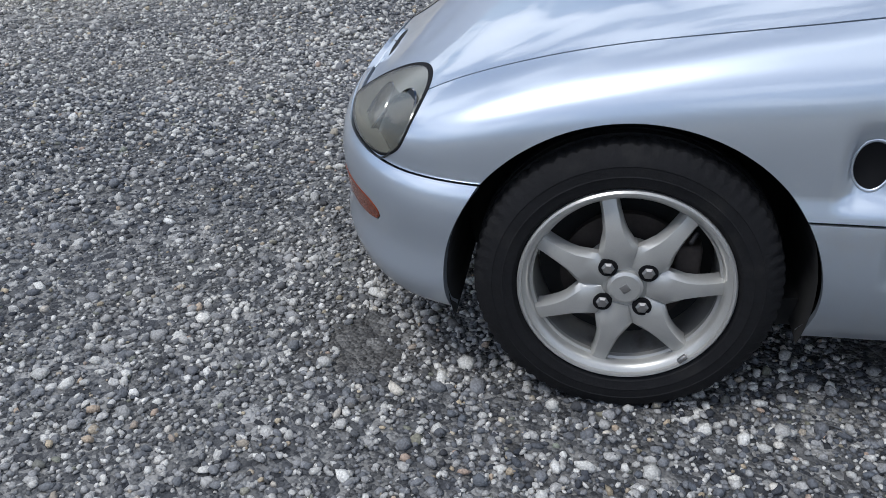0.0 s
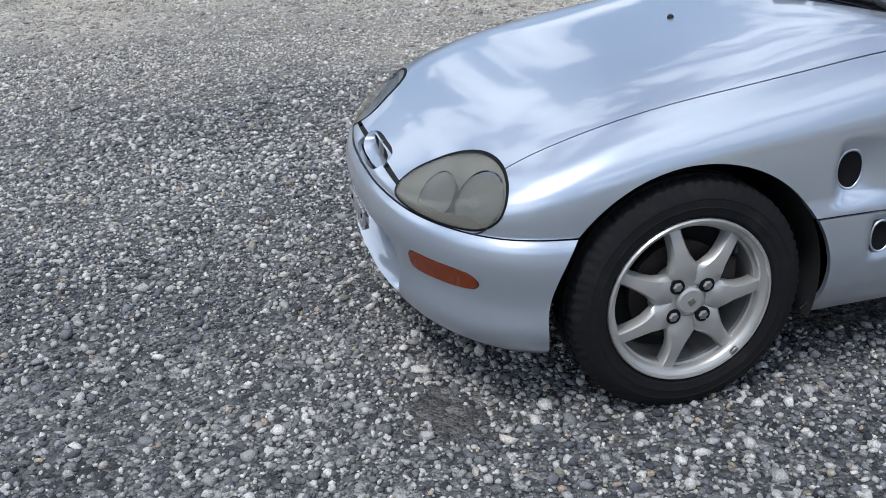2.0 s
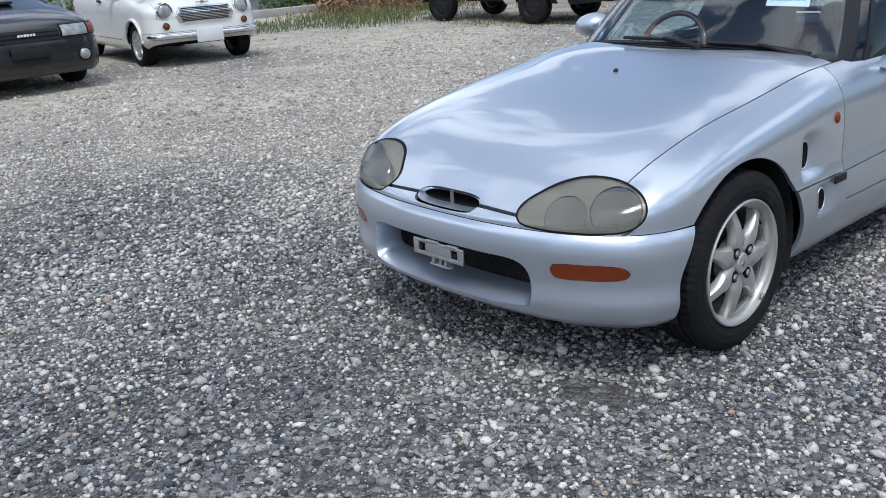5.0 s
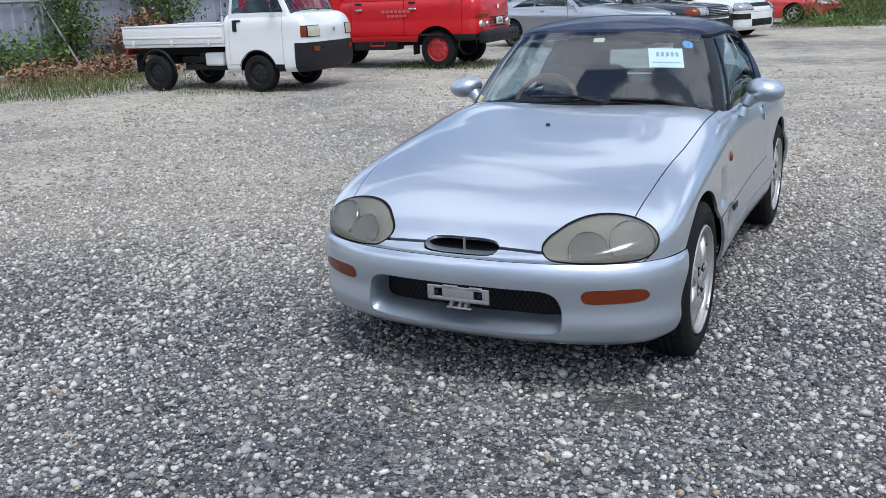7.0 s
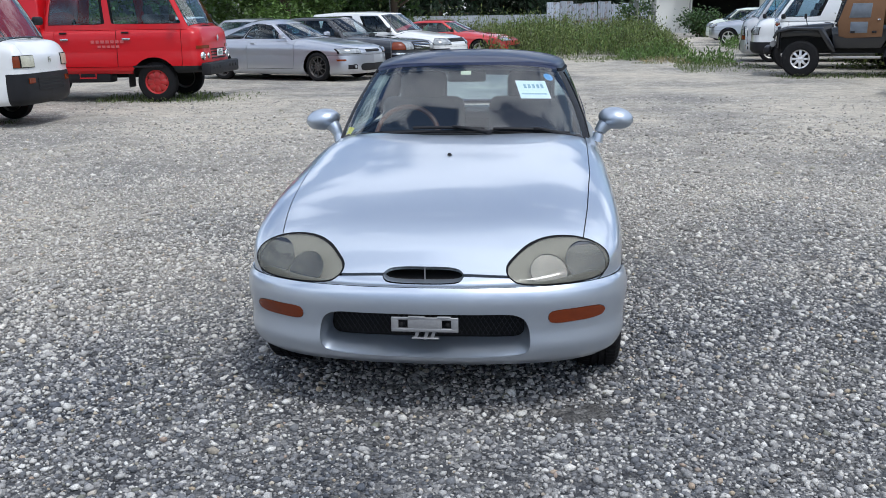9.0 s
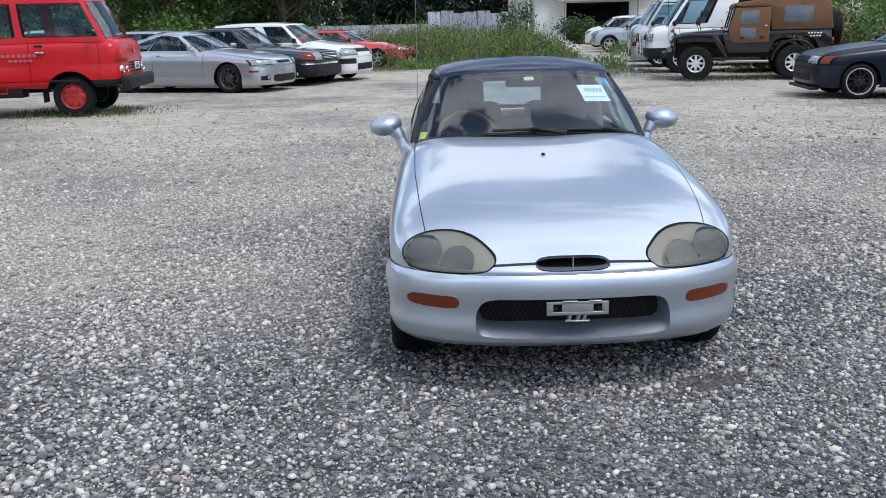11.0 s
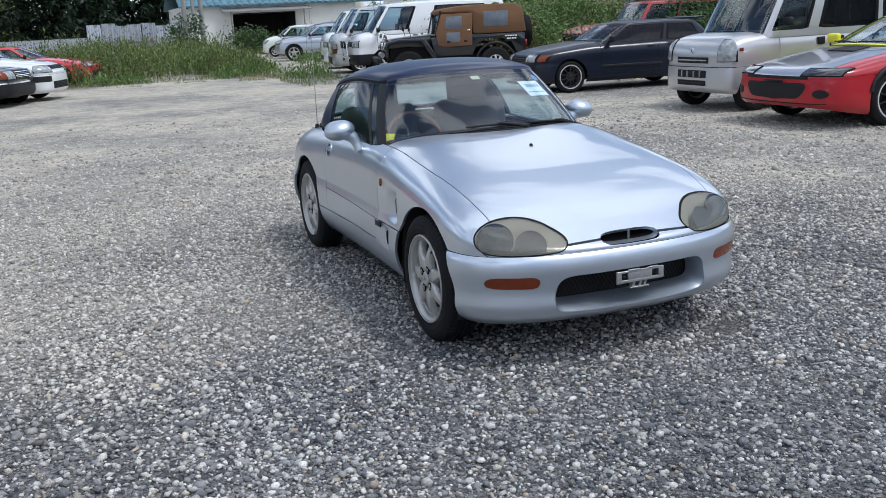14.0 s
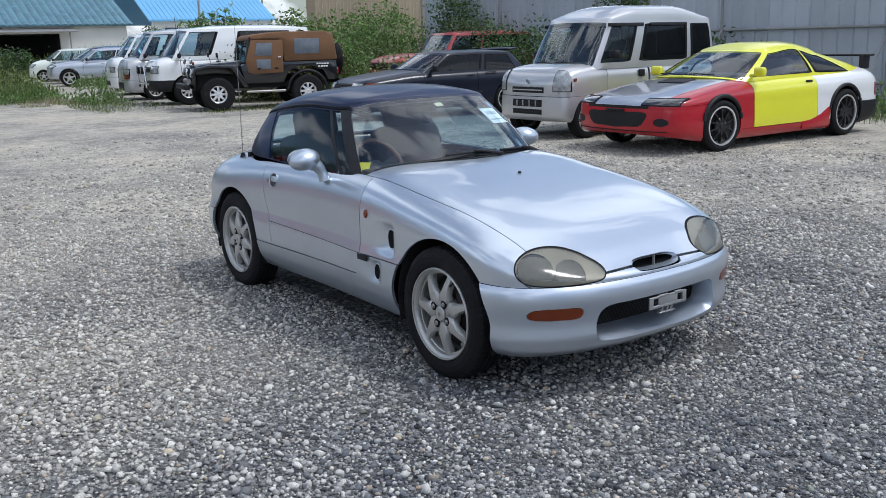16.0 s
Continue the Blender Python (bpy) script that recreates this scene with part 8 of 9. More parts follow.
for k in range(10):
    part("sheet", lm, FENCE_STEEL, low).matrix_local = pose(k * 1.19, 0, 0)


# white shed with a dark open bay and tiled roof
def tiled_shed():
    h = thing("shed", "low off-white shed with blue-grey tiled roof and open dark bay", "building", pose(6.2, 60, 0), kind="structure")
    W, D, H = 11.5, 8.0, 3.0
    o0, o1, oh = 3.05, 7.3, 2.45
    part("wall_front", joined(box((o0, .2, H), (o0 / 2, 0, H / 2)), box((W - o1, .2, H), ((W + o1) / 2, 0, H / 2)), box((o1 - o0, .2, H - oh), ((o0 + o1) / 2, 0, (H + oh) / 2))), WALL_WHITE, h)
    part("wall_side", box((.2, D, H), (W, D / 2, H / 2)), WALL_WHITE, h)
    part("wall_side", box((.2, D, H), (0, D / 2, H / 2)), WALL_WHITE, h)
    part("wall_back", box((W, .2, H), (W / 2, D, H / 2)), WALL_WHITE, h)
    # the open bay's inner shade is put into a near-black lining
    part("bay_lining", joined(box((o1 - o0 + .6, .1, oh), ((o0 + o1) / 2, 5.0, oh / 2)), box((.1, 4.8, oh), (o0 - .2, 2.6, oh / 2)), box((.1, 4.8, oh), (o1 + .2, 2.6, oh / 2)), box((o1 - o0 + .6, 4.8, .06), ((o0 + o1) / 2, 2.6, oh + .05))), SHED_DARK, h)
    part("gable", prism([(0, H), (D, H), (D / 2, H + 1.9)], W - .1, W + .1, "x"), WALL_WHITE, h)
    part("bay_canopy", box((o1 - o0 + 1.6, 1.5, .05), ((o0 + o1) / 2, -.7, oh + .22), turn=(9, 0, 0)), ZINC, h)
    for x in (o0 - .3, o1 + .3):
        part("canopy_post", tube([(x, -1.3, 0), (x, -1.3, oh + .1)], .05, 8), POLE_GREY, h)
    roof = part("roof", prism([(-.5, H - .10), (D / 2, H + 2.0), (D + .5, H - .10), (D + .5, H - .02), (D / 2, H + 2.10), (-.5, H - .02)], -.4, W + .4, "x"), TILE_BLUE, h)
    # rows of barrel tiles on the front slope
    tile = prism([(-.21, 0), (-.19, .05), (-.11, .095), (0, .11), (.11, .095), (.19, .05), (.21, 0), (.21, -.03), (-.21, -.03)], -.21, .21, "y")
    moved(tile, pose(0, 0, 0, 25, 0, 0))
    tm = bpy.data.meshes.new("tile")
    tile.to_mesh(tm)
    tile.free()
    tm.materials.append(TILE_BLUE)
    for r in range(11):
        for k in range(27):
            part("tile", tm, TILE_BLUE, roof).location = (-.20 + k * .455, -.33 + r * .405, H + .03 + r * .189)
    part("ridge_cap", tube([(-.4, D / 2, H + 2.12), (W + .4, D / 2, H + 2.12)], .10, 8), TILE_BLUE, roof)


tiled_shed()


def big_hall():
    h = thing("warehouse", "large white warehouse with bright blue metal roof", "building", pose(32, 95, 0), kind="structure")
    part("wall_front", box((13.6, .3, 4.3), (6.8, 0, 2.15)), WALL_WHITE, h)
    part("wall_side", box((.3, 16, 4.3), (13.6, 8, 2.15)), WALL_WHITE, h)
    part("gable", prism([(0, 4.3), (16, 4.3), (8, 8.8)], 13.5, 13.75, "x"), WALL_WHITE, h)
    roof = part("roof", prism([(-.6, 4.1), (8, 9.0), (16.6, 4.1), (16.6, 4.3), (8, 9.2), (-.6, 4.3)], -.5, 14.0, "x"), ROOF_BLUE, h)
    for k in range(27):
        part("roof_seam", tube([(k * .52, -.6, 4.32), (k * .52, 8, 9.22)], .04, 4), ROOF_BLUE, roof)
    for k in range(3):
        w = part("window", box((1.4, .1, 1.0), (2 + 4.6 * k, -.16, 2.9)), PRIVACY, h)
        part("window_frame", joined(box((1.6, .12, .1), (2 + 4.6 * k, -.18, 3.45)), box((1.6, .12, .1), (2 + 4.6 * k, -.18, 2.35))), ZINC, w)


big_hall()


def tan_hall():
    h = thing("workshop", "tan ribbed metal workshop behind the weeds", "building", pose(16.0, 31, 0, 0, 0, -26.5), kind="structure")
    me = sheet_mesh("cladding", 1.0, 5.2, 7, .03, TAN_SHEET)
    for k in range(14):
        part("cladding_panel", me, TAN_SHEET, h).location = (k, 0, 0)
    for k in range(10):
        part("cladding_panel", me, TAN_SHEET, h).matrix_local = pose(0, k + 1, 0, 0, 0, -90)
    part("roof", prism([(-.4, 5.1), (5, 6.4), (10.4, 5.1), (10.4, 5.3), (5, 6.6), (-.4, 5.3)], -.4, 14.4, "x"), ZINC, h)
    part("wall_back", box((14, .2, 5.2), (7, 10, 2.6)), TAN_SHEET, h)


tan_hall()

for x, y, hgt in ((4.9, 50.5, 9.0), (5.9, 51.0, 8.0), (35.2, 90, 12.0), (52, 110, 12.0)):
    pl = thing("utility_pole", "slim grey utility pole with crossarm", "pole", pose(x, y, 0), "utility poles")
    part("pole_shaft", tube([(0, 0, 0), (.06, 0, hgt)], [.15, .09], 10), POLE_GREY, pl)
    part("crossarm", box((1.6, .08, .10), (.05, 0, hgt - .7)), POLE_GREY, pl)
    for k in (-.6, 0, .6):
        part("insulator", moved(lathe([(.001, .14), (.035, .12), (.05, .04), (.03, 0)], 10, "z"), pose(.05 + k, 0, hgt - .65)), WALL_WHITE, pl)

# trees and bushes
tree("broad green tree beside the steel fence", -12.8, 27.5, 5.6, 2.6, 11, 9000, .11)
tree("broad green tree with hanging ivy", -9.6, 31, 6.0, 2.7, 12, 9000, .115)
tree("pale green tree behind the parked row", -6.4, 36, 6.2, 2.8, 13, 9000, .12, WEED)
tree("broad green tree beside the steel fence", -16.8, 23, 5.5, 2.3, 14, 5200, .15)
for k in range(16):
    rng_ = np.random.default_rng(50 + k)
    tree("tall dark conifer in the distant wood", -24 + k * 2.5 + rng_.uniform(-.6, .6), 74 + rng_.uniform(-4, 6), 12 + rng_.uniform(-2, 3), 2.6, 60 + k, 9200, .17, LEAF_FIR, True)
for k, (x, y, z, rx, ry, rz, c, l, m_) in enumerate([
        (-14.8, 9.3, .4, .7, 1.2, .5, 2400, .06, LEAF), (-15.2, 11.6, 1.0, .35, .55, 1.3, 2200, .06, LEAF), (-15.2, 14.6, 1.3, .4, .8, 1.4, 2800, .06, LEAF), (-15.0, 17.4, .4, .6, 1.4, .45, 1800, .06, LEAF_DARK), (-14.9, 13.3, .5, .5, .9, .6, 1400, .07, DRY),
        (-14.9, 5.2, .5, .7, 1.4, .6, 1600, .06, LEAF), (12.2, 13.6, .8, 1.2, 1.6, .9, 6500, .055, LEAF_DARK), (12.6, 16.4, .9, 1.0, 1.5, 1.1, 6500, .055, LEAF_DARK), (9.6, 19.4, .8, 1.4, 1.6, .9, 7000, .055, LEAF), (9.0, 18.5, .95, .8, .7, .45, 1500, .045, DRY),
        (12.4, 20.6, 1.1, 1.4, 1.4, 1.2, 6500, .055, LEAF), (13.2, 9.6, .6, .5, 1.3, .8, 2000, .07, LEAF_DARK), (8.0, 19.2, .7, 1.0, 1.0, .8, 4600, .05, WEED), (9.4, 15.0, .5, .8, .8, .55, 3000, .05, WEED),
        (13.3, 18.2, 2.0, .35, .9, .9, 1800, .06, LEAF_DARK), (13.35, 11.9, 2.3, .3, .6, .6, 1200, .06, LEAF_DARK), (8.4, 50.5, .9, 1.2, 1.2, .7, 1800, .10, LEAF_DARK), (18.9, 57.5, 1.5, 1.0, 1.0, 1.3, 1800, .12, LEAF_DARK), (16.0, 55.0, .9, 2.0, 1.4, .8, 2200, .12, LEAF), (-19.5, 37.0, 2.8, 2.6, 1.6, 3.0, 7000, .13, LEAF_DARK), (-15.0, 39.0, 2.8, 2.6, 1.6, 3.0, 7000, .13, LEAF), (-11.0, 42.0, 2.8, 2.6, 1.6, 3.0, 7000, .13, LEAF), (-13.5, 31.0, 2.4, 2.2, 1.4, 2.4, 7000, .10, LEAF), (-10.2, 33.5, 2.4, 2.2, 1.4, 2.4, 5200, .13, LEAF), (-7.4, 38.0, 2.2, 2.2, 1.4, 2.2, 4600, .14, LEAF_DARK), (-16.5, 29.0, 2.4, 2.0, 1.4, 2.4, 4600, .13, LEAF), (-11.2, 24.6, .9, 1.6, 1.2, 1.0, 3600, .09, LEAF_DARK), (-14.0, 24.4, 1.2, 1.4, 1.2, 1.3, 3400, .09, LEAF), (-8.6, 27.4, .9, 1.5, 1.2, 1.0, 3000, .09, LEAF),
        (26.5, 66, 2.0, 3.0, 2.0, 2.2, 2400, .18, LEAF), (5.0, 51, 1.3, 1.0, 1.0, 1.4, 1500, .11, LEAF_DARK), (13.4, 27.6, 1.2, 2.2, 1.5, 1.3, 3000, .10, LEAF), (17.0, 28.0, 1.4, 2.2, 1.5, 1.5, 2600, .10, LEAF)]):
    bush("bush", "leafy green bush growing at the yard's edge", x, y, z, rx, ry, rz, c, l, m_, 200 + k)

weeds("tall_weeds", "tall yellow-green weeds at the far edge of the yard", [(-2.2, 4.2, 25.5, 33, 1.0), (-8, -1, 29, 36, 1.1), (-3, 4.2, 33, 46, 1.0), (-2, 6.5, 46, 53, .75), (-12, -2, 46, 55, .75), (2.5, 4.8, 27, 40, .9), (8.5, 13, 40, 52, 1.0), (9.2, 13.2, 15.2, 23, .9), (8.8, 16, 23, 29.5, 1.1), (-12, -6, 24, 30, .8)], 46, 0.92, WEED, 21, .0115, 8)
weeds("tall_weeds", "green weeds standing among the parked cars", [(-1.5, .4, 24.6, 26.4, .5), (2.4, 4.4, 24.0, 27.0, .45), (4.0, 5.2, 21.5, 23.5, .4), (-2.0, 4.2, 28, 33, .95), (6.5, 8.6, 27, 33, .7), (8.4, 11.6, 12.8, 15, .7), (10.8, 13.3, 2, 9, .4)], 40, 0.9, LEAF, 22, .012, 7)
weeds("short_grass", "short grass along the gravel edge", [(-12.6, -9.6, 6.3, 8.6, 1), (-14.8, -9.4, 8.6, 10.6, .9), (-15, -10.5, 3.5, 6.4, .9), (10.6, 13.4, 1.5, 8.5, 1.0), (5.0, 8.6, 16.0, 17.3, .8), (-9.2, -7.0, 7.4, 8.8, .5), (3.4, 5.6, 18.2, 21.5, .7), (-7.6, -4.8, 11.6, 13.6, .7), (-2.4, 1.6, 24.6, 26.6, .9), (3.6, 5.2, 21.5, 24.5, .8), (2.5, 3.3, 22.3, 22.8, .6), (1.0, 1.9, 23.5, 23.9, .6), (-.6, .1, 23.2, 23.6, .5), (1.6, 4.2, 24.4, 26.4, .8)], 230, .13, GRASS, 23, .006, 1)
weeds("dry_grass", "patches of dry straw-coloured grass", [(-13.5, -10.2, 7.2, 9.2, 1), (2.8, 4.6, 22.4, 24.6, .9), (-2.0, .4, 24.0, 25.4, .8)], 70, .18, STRAW, 24, .007, 1)


# pile of cut brushwood by the left fence, with a low concrete kerb
def brush_pile():
    rng = np.random.default_rng(31)
    ob = thing("brush_pile", "heap of dry brown cut branches and leaves", "brushwood", pose(-12.9, 10.3, 0))
    k = 900
    a, r = rng.uniform(0, 6.283, k), rng.uniform(0, 1, k) ** .6
    c = np.stack([r * np.cos(a) * 1.5, r * np.sin(a) * 2.3, .04 + (1 - r) * .32 * rng.uniform(.2, 1, k)], 1)
    d = np.stack([rng.normal(0, 1, k), rng.normal(0, 1, k), rng.normal(0, .25, k)], 1)
    d = d / np.linalg.norm(d, axis=1, keepdims=True) * rng.uniform(.15, .5, k)[:, None]
    w = np.cross(d, [0, 0, 1.0])
    w = w / np.maximum(1e-6, np.linalg.norm(w, axis=1, keepdims=True)) * rng.uniform(.006, .02, k)[:, None]
    part("twig_layer", quads_mesh("twig_layer", np.stack([c - w, c + w, c + d + w * .5, c + d - w * .5], 1), DRY), DRY, ob)
    part("dry_leaves", quads_mesh("dry_leaves", leaves_at(clumps((0, 0, .12), (1.5, 2.3, .16), 1600, rng, .15), .07, rng), DRY), DRY, ob)


brush_pile()
kerb = part("kerb", joined(*[box((.18, 1.95, .16), (-13.9, 6.0 + 2 * k, .06), .015) for k in range(8)]), CONCRETE)
tagged(kerb, "low concrete kerb blocks along the fence", "kerb", kind="structure")


# ---- loose stones ----
def stone_material(name, stops, low, high):
    m = bpy.data.materials.new(name)
    m.use_nodes = True
    n, l = m.node_tree.nodes, m.node_tree.links
    b = n["Principled BSDF"]
    b.inputs["Roughness"].default_value = 0.85
    r = n.new("ShaderNodeValToRGB")
    e = r.color_ramp.elements
    while len(e) < len(stops):
        e.new(0.5)
    for el, (p, c) in zip(e, stops):
        el.position, el.color = p, (*c, 1)
    l.new(n.new("ShaderNodeNewGeometry").outputs["Random Per Island"], r.inputs["Fac"])
    t = n.new("ShaderNodeTexNoise")
    t.inputs["Scale"].default_value, t.inputs["Detail"].default_value = 230.0, 5.0
    l.new(n.new("ShaderNodeTexCoord").outputs["Object"], t.inputs["Vector"])
    mr = n.new("ShaderNodeMapRange")
    mr.inputs["From Min"].default_value, mr.inputs["From Max"].default_value = 0.25, 0.75
    mr.inputs["To Min"].default_value, mr.inputs["To Max"].default_value = 0.58, 1.32
    l.new(t.outputs["Fac"], mr.inputs["Value"])
    h = n.new("ShaderNodeHueSaturation")
    l.new(r.outputs["Color"], h.inputs["Color"]), l.new(mr.outputs["Result"], h.inputs["Value"])
    # stones darker before the car's nose, paler and dustier with distance from there
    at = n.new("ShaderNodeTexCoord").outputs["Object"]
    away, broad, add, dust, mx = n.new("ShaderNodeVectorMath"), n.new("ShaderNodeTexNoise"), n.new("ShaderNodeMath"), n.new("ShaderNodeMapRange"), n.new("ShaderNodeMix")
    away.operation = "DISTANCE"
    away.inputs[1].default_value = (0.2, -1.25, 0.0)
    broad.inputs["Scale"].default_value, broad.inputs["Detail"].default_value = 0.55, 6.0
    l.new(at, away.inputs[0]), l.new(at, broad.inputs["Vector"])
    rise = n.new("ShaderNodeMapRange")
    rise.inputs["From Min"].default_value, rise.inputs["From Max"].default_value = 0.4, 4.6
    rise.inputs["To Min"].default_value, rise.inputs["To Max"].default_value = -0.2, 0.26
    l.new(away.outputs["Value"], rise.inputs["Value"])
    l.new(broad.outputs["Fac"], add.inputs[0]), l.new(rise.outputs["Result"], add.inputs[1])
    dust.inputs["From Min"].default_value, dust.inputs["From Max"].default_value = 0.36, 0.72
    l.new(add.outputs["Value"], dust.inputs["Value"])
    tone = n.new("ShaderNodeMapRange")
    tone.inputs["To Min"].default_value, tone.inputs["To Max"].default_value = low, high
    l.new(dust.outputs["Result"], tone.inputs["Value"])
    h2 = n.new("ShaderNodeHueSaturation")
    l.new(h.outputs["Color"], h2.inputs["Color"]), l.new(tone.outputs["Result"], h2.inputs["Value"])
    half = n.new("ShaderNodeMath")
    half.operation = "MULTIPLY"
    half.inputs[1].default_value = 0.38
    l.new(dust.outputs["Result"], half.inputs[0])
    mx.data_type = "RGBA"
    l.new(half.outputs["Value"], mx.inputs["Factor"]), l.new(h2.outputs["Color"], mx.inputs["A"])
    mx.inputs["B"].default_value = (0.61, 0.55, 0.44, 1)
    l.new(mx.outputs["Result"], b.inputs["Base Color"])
    # pitted faces
    pit, bp = n.new("ShaderNodeTexNoise"), n.new("ShaderNodeBump")
    pit.inputs["Scale"].default_value, pit.inputs["Detail"].default_value = 260.0, 4.0
    l.new(at, pit.inputs["Vector"]), l.new(pit.outputs["Fac"], bp.inputs["Height"])
    bp.inputs["Strength"].default_value, bp.inputs["Distance"].default_value = 0.6, 0.004
    l.new(bp.outputs["Normal"], b.inputs["Normal"])
    return m


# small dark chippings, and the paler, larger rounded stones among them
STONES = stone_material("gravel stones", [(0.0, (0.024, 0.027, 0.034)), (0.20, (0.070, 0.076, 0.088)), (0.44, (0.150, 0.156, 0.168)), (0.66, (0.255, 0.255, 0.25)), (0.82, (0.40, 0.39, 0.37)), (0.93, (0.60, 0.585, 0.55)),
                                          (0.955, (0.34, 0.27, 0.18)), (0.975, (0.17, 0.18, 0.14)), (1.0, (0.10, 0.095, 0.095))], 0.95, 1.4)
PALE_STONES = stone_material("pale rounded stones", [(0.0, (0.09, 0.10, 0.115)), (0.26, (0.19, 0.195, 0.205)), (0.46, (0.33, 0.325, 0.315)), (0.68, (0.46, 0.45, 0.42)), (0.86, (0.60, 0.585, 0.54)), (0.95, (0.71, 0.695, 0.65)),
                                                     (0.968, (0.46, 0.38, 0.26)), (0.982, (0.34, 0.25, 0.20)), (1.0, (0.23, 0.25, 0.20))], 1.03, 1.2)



def scatter_stones(name, label, shape, density, x0, x1, y0, y1, skip, size, spread, rng, material, sink=(0.0, 0.36), rough_=(0.68, 1.22)):
    """Crushed stones lying on the ground in a stretch of the yard, as one object."""
    count = int(density * (x1 - x0) * (y1 - y0))
    x, y = rng.uniform(x0, x1, count), rng.uniform(y0, y1, count)
    patch = np.sin(2.1 * x + 1.3 * y) + np.sin(1.1 * x - 2.3 * y + 1) + np.sin(4.3 * x + 3.1 * y + 2) * 0.7
    ok = ~skip(x, y) & (rng.uniform(0, 1, count) < 0.86 + 0.12 * patch)
    x, y = x[ok], y[ok]
    k = len(x)
    r = np.clip(size * np.exp(rng.normal(0, spread, k)), size * 0.5, size * 2.9)
    if shape == 20:
        g = (1 + 5 ** 0.5) / 2
        v = np.array([(-1, g, 0), (1, g, 0), (-1, -g, 0), (1, -g, 0), (0, -1, g), (0, 1, g), (0, -1, -g), (0, 1, -g), (g, 0, -1), (g, 0, 1), (-g, 0, -1), (-g, 0, 1)], float) / 1.9
        f = np.array([(0, 11, 5), (0, 5, 1), (0, 1, 7), (0, 7, 10), (0, 10, 11), (1, 5, 9), (5, 11, 4), (11, 10, 2), (10, 7, 6), (7, 1, 8), (3, 9, 4), (3, 4, 2), (3, 2, 6), (3, 6, 8), (3, 8, 9),
                      (4, 9, 5), (2, 4, 11), (6, 2, 10), (8, 6, 7), (9, 8, 1)])
    else:
        v = np.array([(1, 0, 0.1), (0.1, 1, 0), (-1, 0, -0.1), (0, -1, 0.1), (0, 0, 1), (0, 0, -1)], float)
        f = np.array([(0, 1, 4), (1, 2, 4), (2, 3, 4), (3, 0, 4), (1, 0, 5), (2, 1, 5), (3, 2, 5), (0, 3, 5)])
    nv = len(v)
    pts = np.broadcast_to(v, (k, nv, 3)) * rng.uniform(*rough_, (k, nv, 1))
    pts = pts * np.stack([rng.uniform(0.75, 1.3, k), rng.uniform(0.6, 1.0, k), rng.uniform(0.45, 0.85, k)], 1)[:, None, :]
    a, tilt = rng.uniform(0, 6.283, k), rng.normal(0, 0.45, k)
    ct, st = np.cos(tilt)[:, None], np.sin(tilt)[:, None]
    px, py, pz = pts[..., 0], pts[..., 1] * ct - pts[..., 2] * st, pts[..., 1] * st + pts[..., 2] * ct
    ca, sa = np.cos(a)[:, None], np.sin(a)[:, None]
    out = np.stack([px * ca - py * sa, px * sa + py * ca, pz], -1) * r[:, None, None]
    out += np.stack([x, y, ground_z(x, y) + r * rng.uniform(*sink, k)], 1)[:, None, :]
    faces = (f[None] + (np.arange(k) * nv)[:, None, None]).reshape(-1)
    me = bpy.data.meshes.new(name)
    me.vertices.add(k * nv)
    me.vertices.foreach_set("co", out.reshape(-1))
    me.loops.add(len(faces))
    me.loops.foreach_set("vertex_index", faces.astype(np.int32))
    me.polygons.add(len(faces) // 3)
    me.polygons.foreach_set("loop_start", np.arange(0, len(faces), 3, dtype=np.int32))
    me.polygons.foreach_set("use_smooth", [True] * (len(faces) // 3))
    me.update(calc_edges=True)
    me.materials.append(material)
    ob = new(name, me)
    tagged(ob, label, "gravel", kind="stuff")


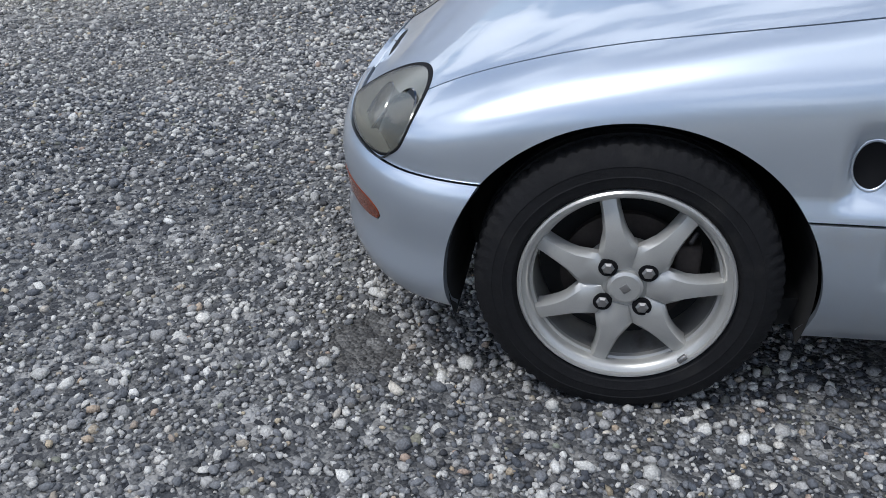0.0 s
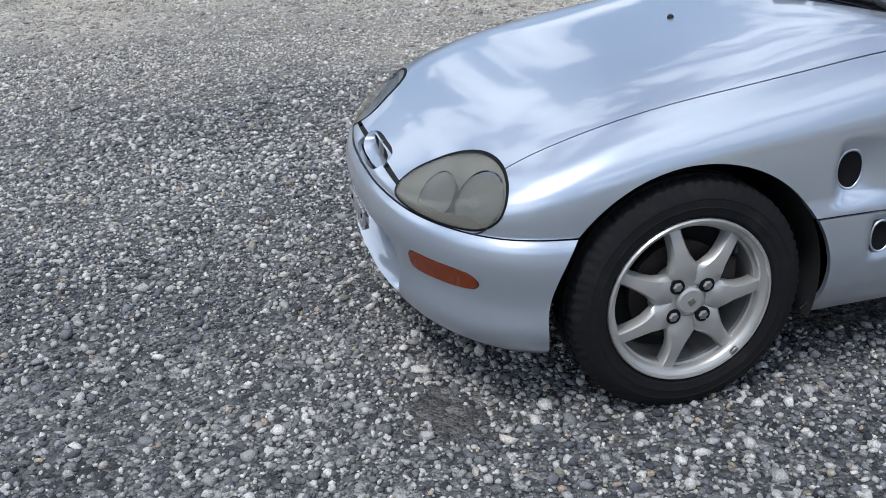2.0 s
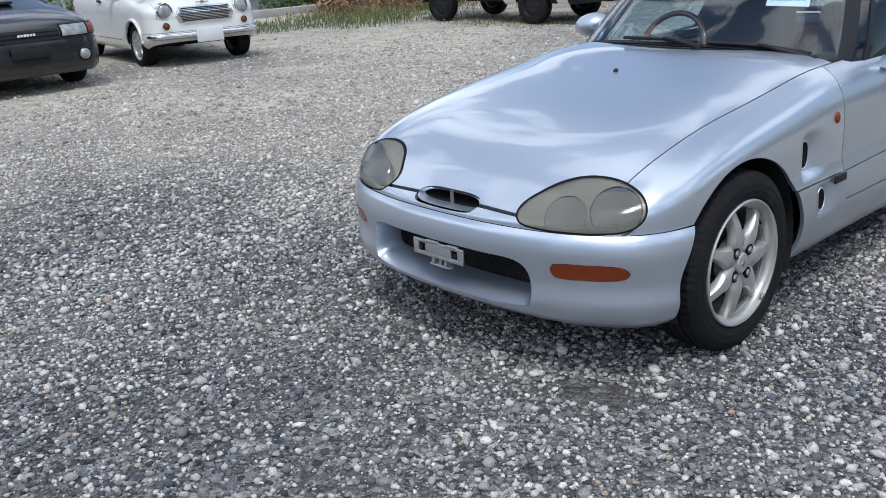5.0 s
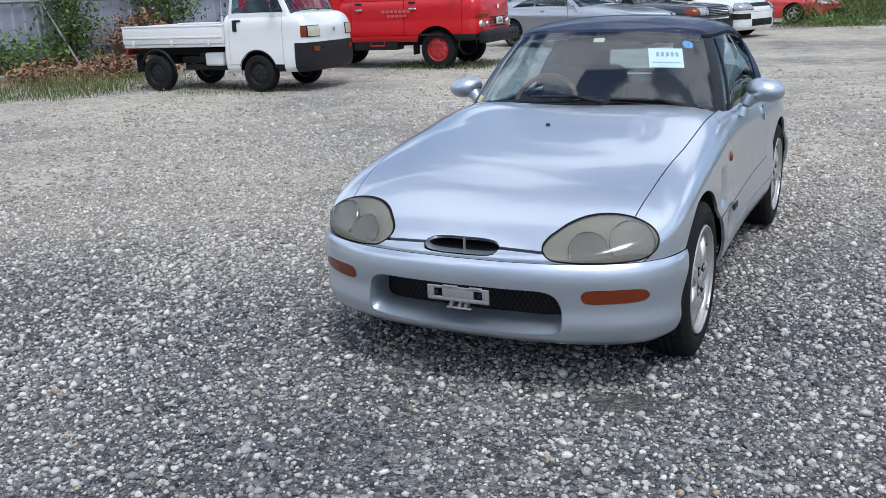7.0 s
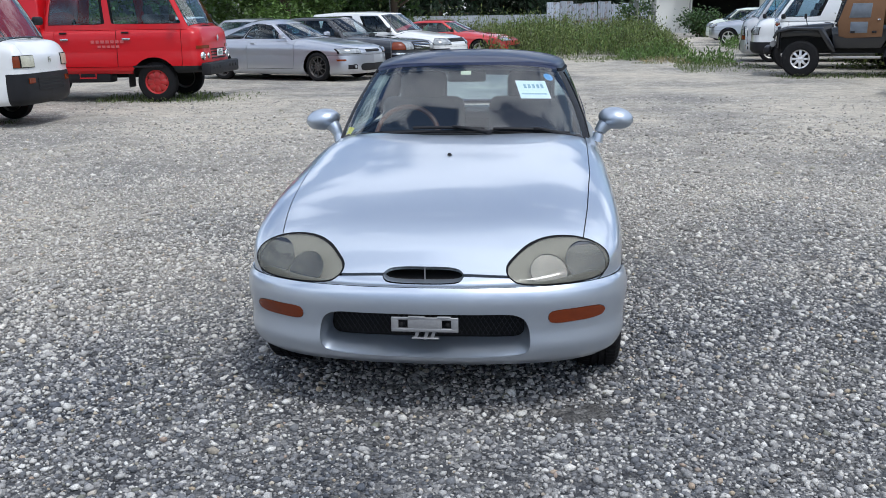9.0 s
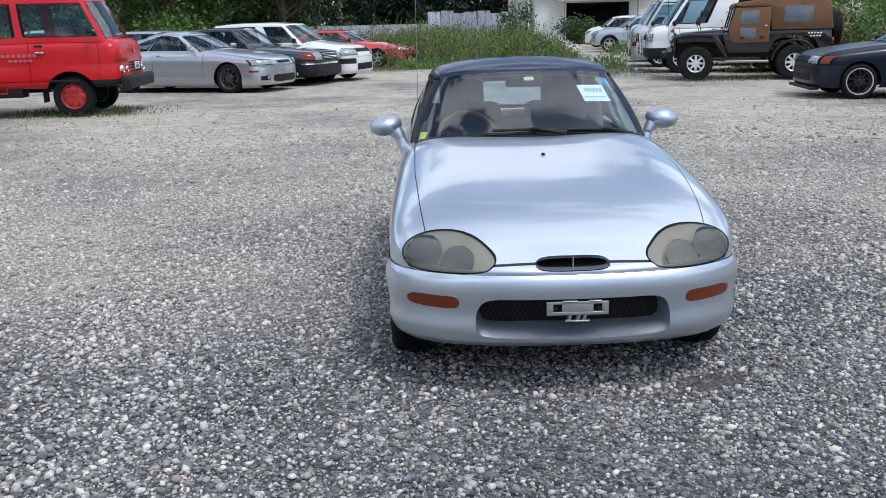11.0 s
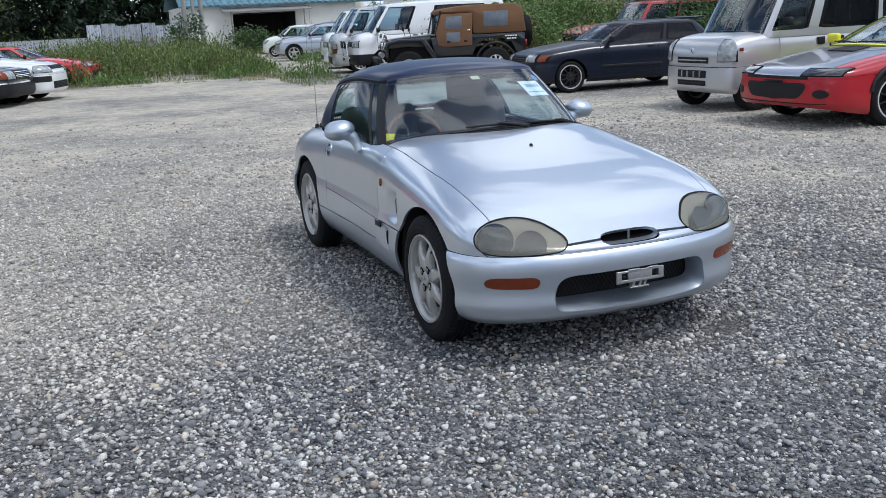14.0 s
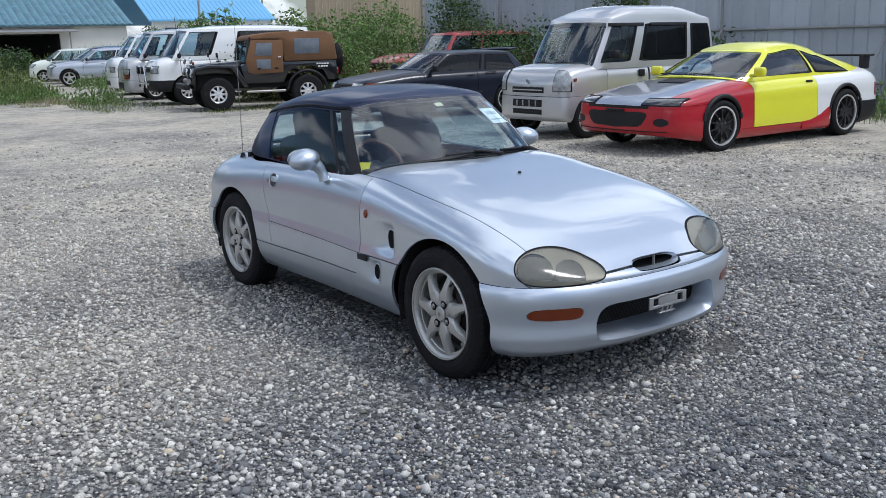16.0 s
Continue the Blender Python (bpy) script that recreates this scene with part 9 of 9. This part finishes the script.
def build_stones():
    rng = np.random.default_rng(7)
    in_near = lambda x, y: (x > -1.7) & (x < 1.75) & (y > -2.7) & (y < 1.6)
    under = lambda x, y: (np.abs(x) < 0.45) & (y > 0.5) & (y < 2.6)
    dark_patch = lambda x, y: np.hypot((x - EARTH_SPOT[0]) / 0.10, (y - EARTH_SPOT[1]) / 0.06) < 1 + 0.35 * np.sin(37 * x + 29 * y)
    fade = np.random.default_rng(8)
    thin = lambda x, y: fade.uniform(0, 1, len(x)) > np.clip(1.35 - np.hypot(np.maximum(0, np.abs(x + .6) - 2.6), np.maximum(0, np.abs(y - .2) - 2.4)) / 5.5, .12, 1)
    skip_near = lambda x, y: under(x, y) | dark_patch(x, y)
    scatter_stones("gravel", "small dark grey chippings beside the roadster", 20, 4300, -1.7, 1.75, -2.7, 1.6, skip_near, 0.0060, 0.40, rng, STONES)
    scatter_stones("gravel", "rounded pale stones among the dark chippings", 20, 2000, -1.7, 1.75, -2.7, 1.6, skip_near, 0.0074, 0.38, rng, PALE_STONES, (0.10, 0.48))
    outside = lambda x, y: in_near(x, y) | under(x, y)
    scatter_stones("gravel", "small grey chippings across the yard", 8, 1500, -4.6, 3.4, -3.4, 4.4, outside, 0.0098, 0.40, rng, STONES)
    scatter_stones("gravel", "rounded pale stones across the yard", 8, 1150, -4.6, 3.4, -3.4, 4.4, outside, 0.0108, 0.36, rng, PALE_STONES, (0.0, 0.36))
    scatter_stones("gravel", "scattered pale stones on the far yard", 8, 900, -10, 9, -3.4, 12.0, lambda x, y: ((x > -4.6) & (x < 3.4) & (y < 4.4)) | thin(x, y), 0.0135, 0.40, rng, STONES, (-0.15, 0.25))
    ridge = np.random.default_rng(9)
    off_ridge = lambda x, y: ridge.uniform(0, 1, len(x)) > np.exp(-((x + 1.78 + .14 * np.sin(2.3 * y)) / .42) ** 2)
    scatter_stones("gravel", "loose ridge of pale stones beside the roadster", 20, 1500, -2.7, -.95, -1.3, 2.0, off_ridge, 0.0088, 0.40, rng, PALE_STONES, (0.15, 0.6))
    # a few large pebbles near the front wheel
    scatter_stones("pebbles", "larger pale pebbles lying on the gravel", 20, 14, -1.6, 1.7, -2.4, 1.2, under, 0.017, 0.22, rng, PALE_STONES, (0.0, 0.3))


build_stones()
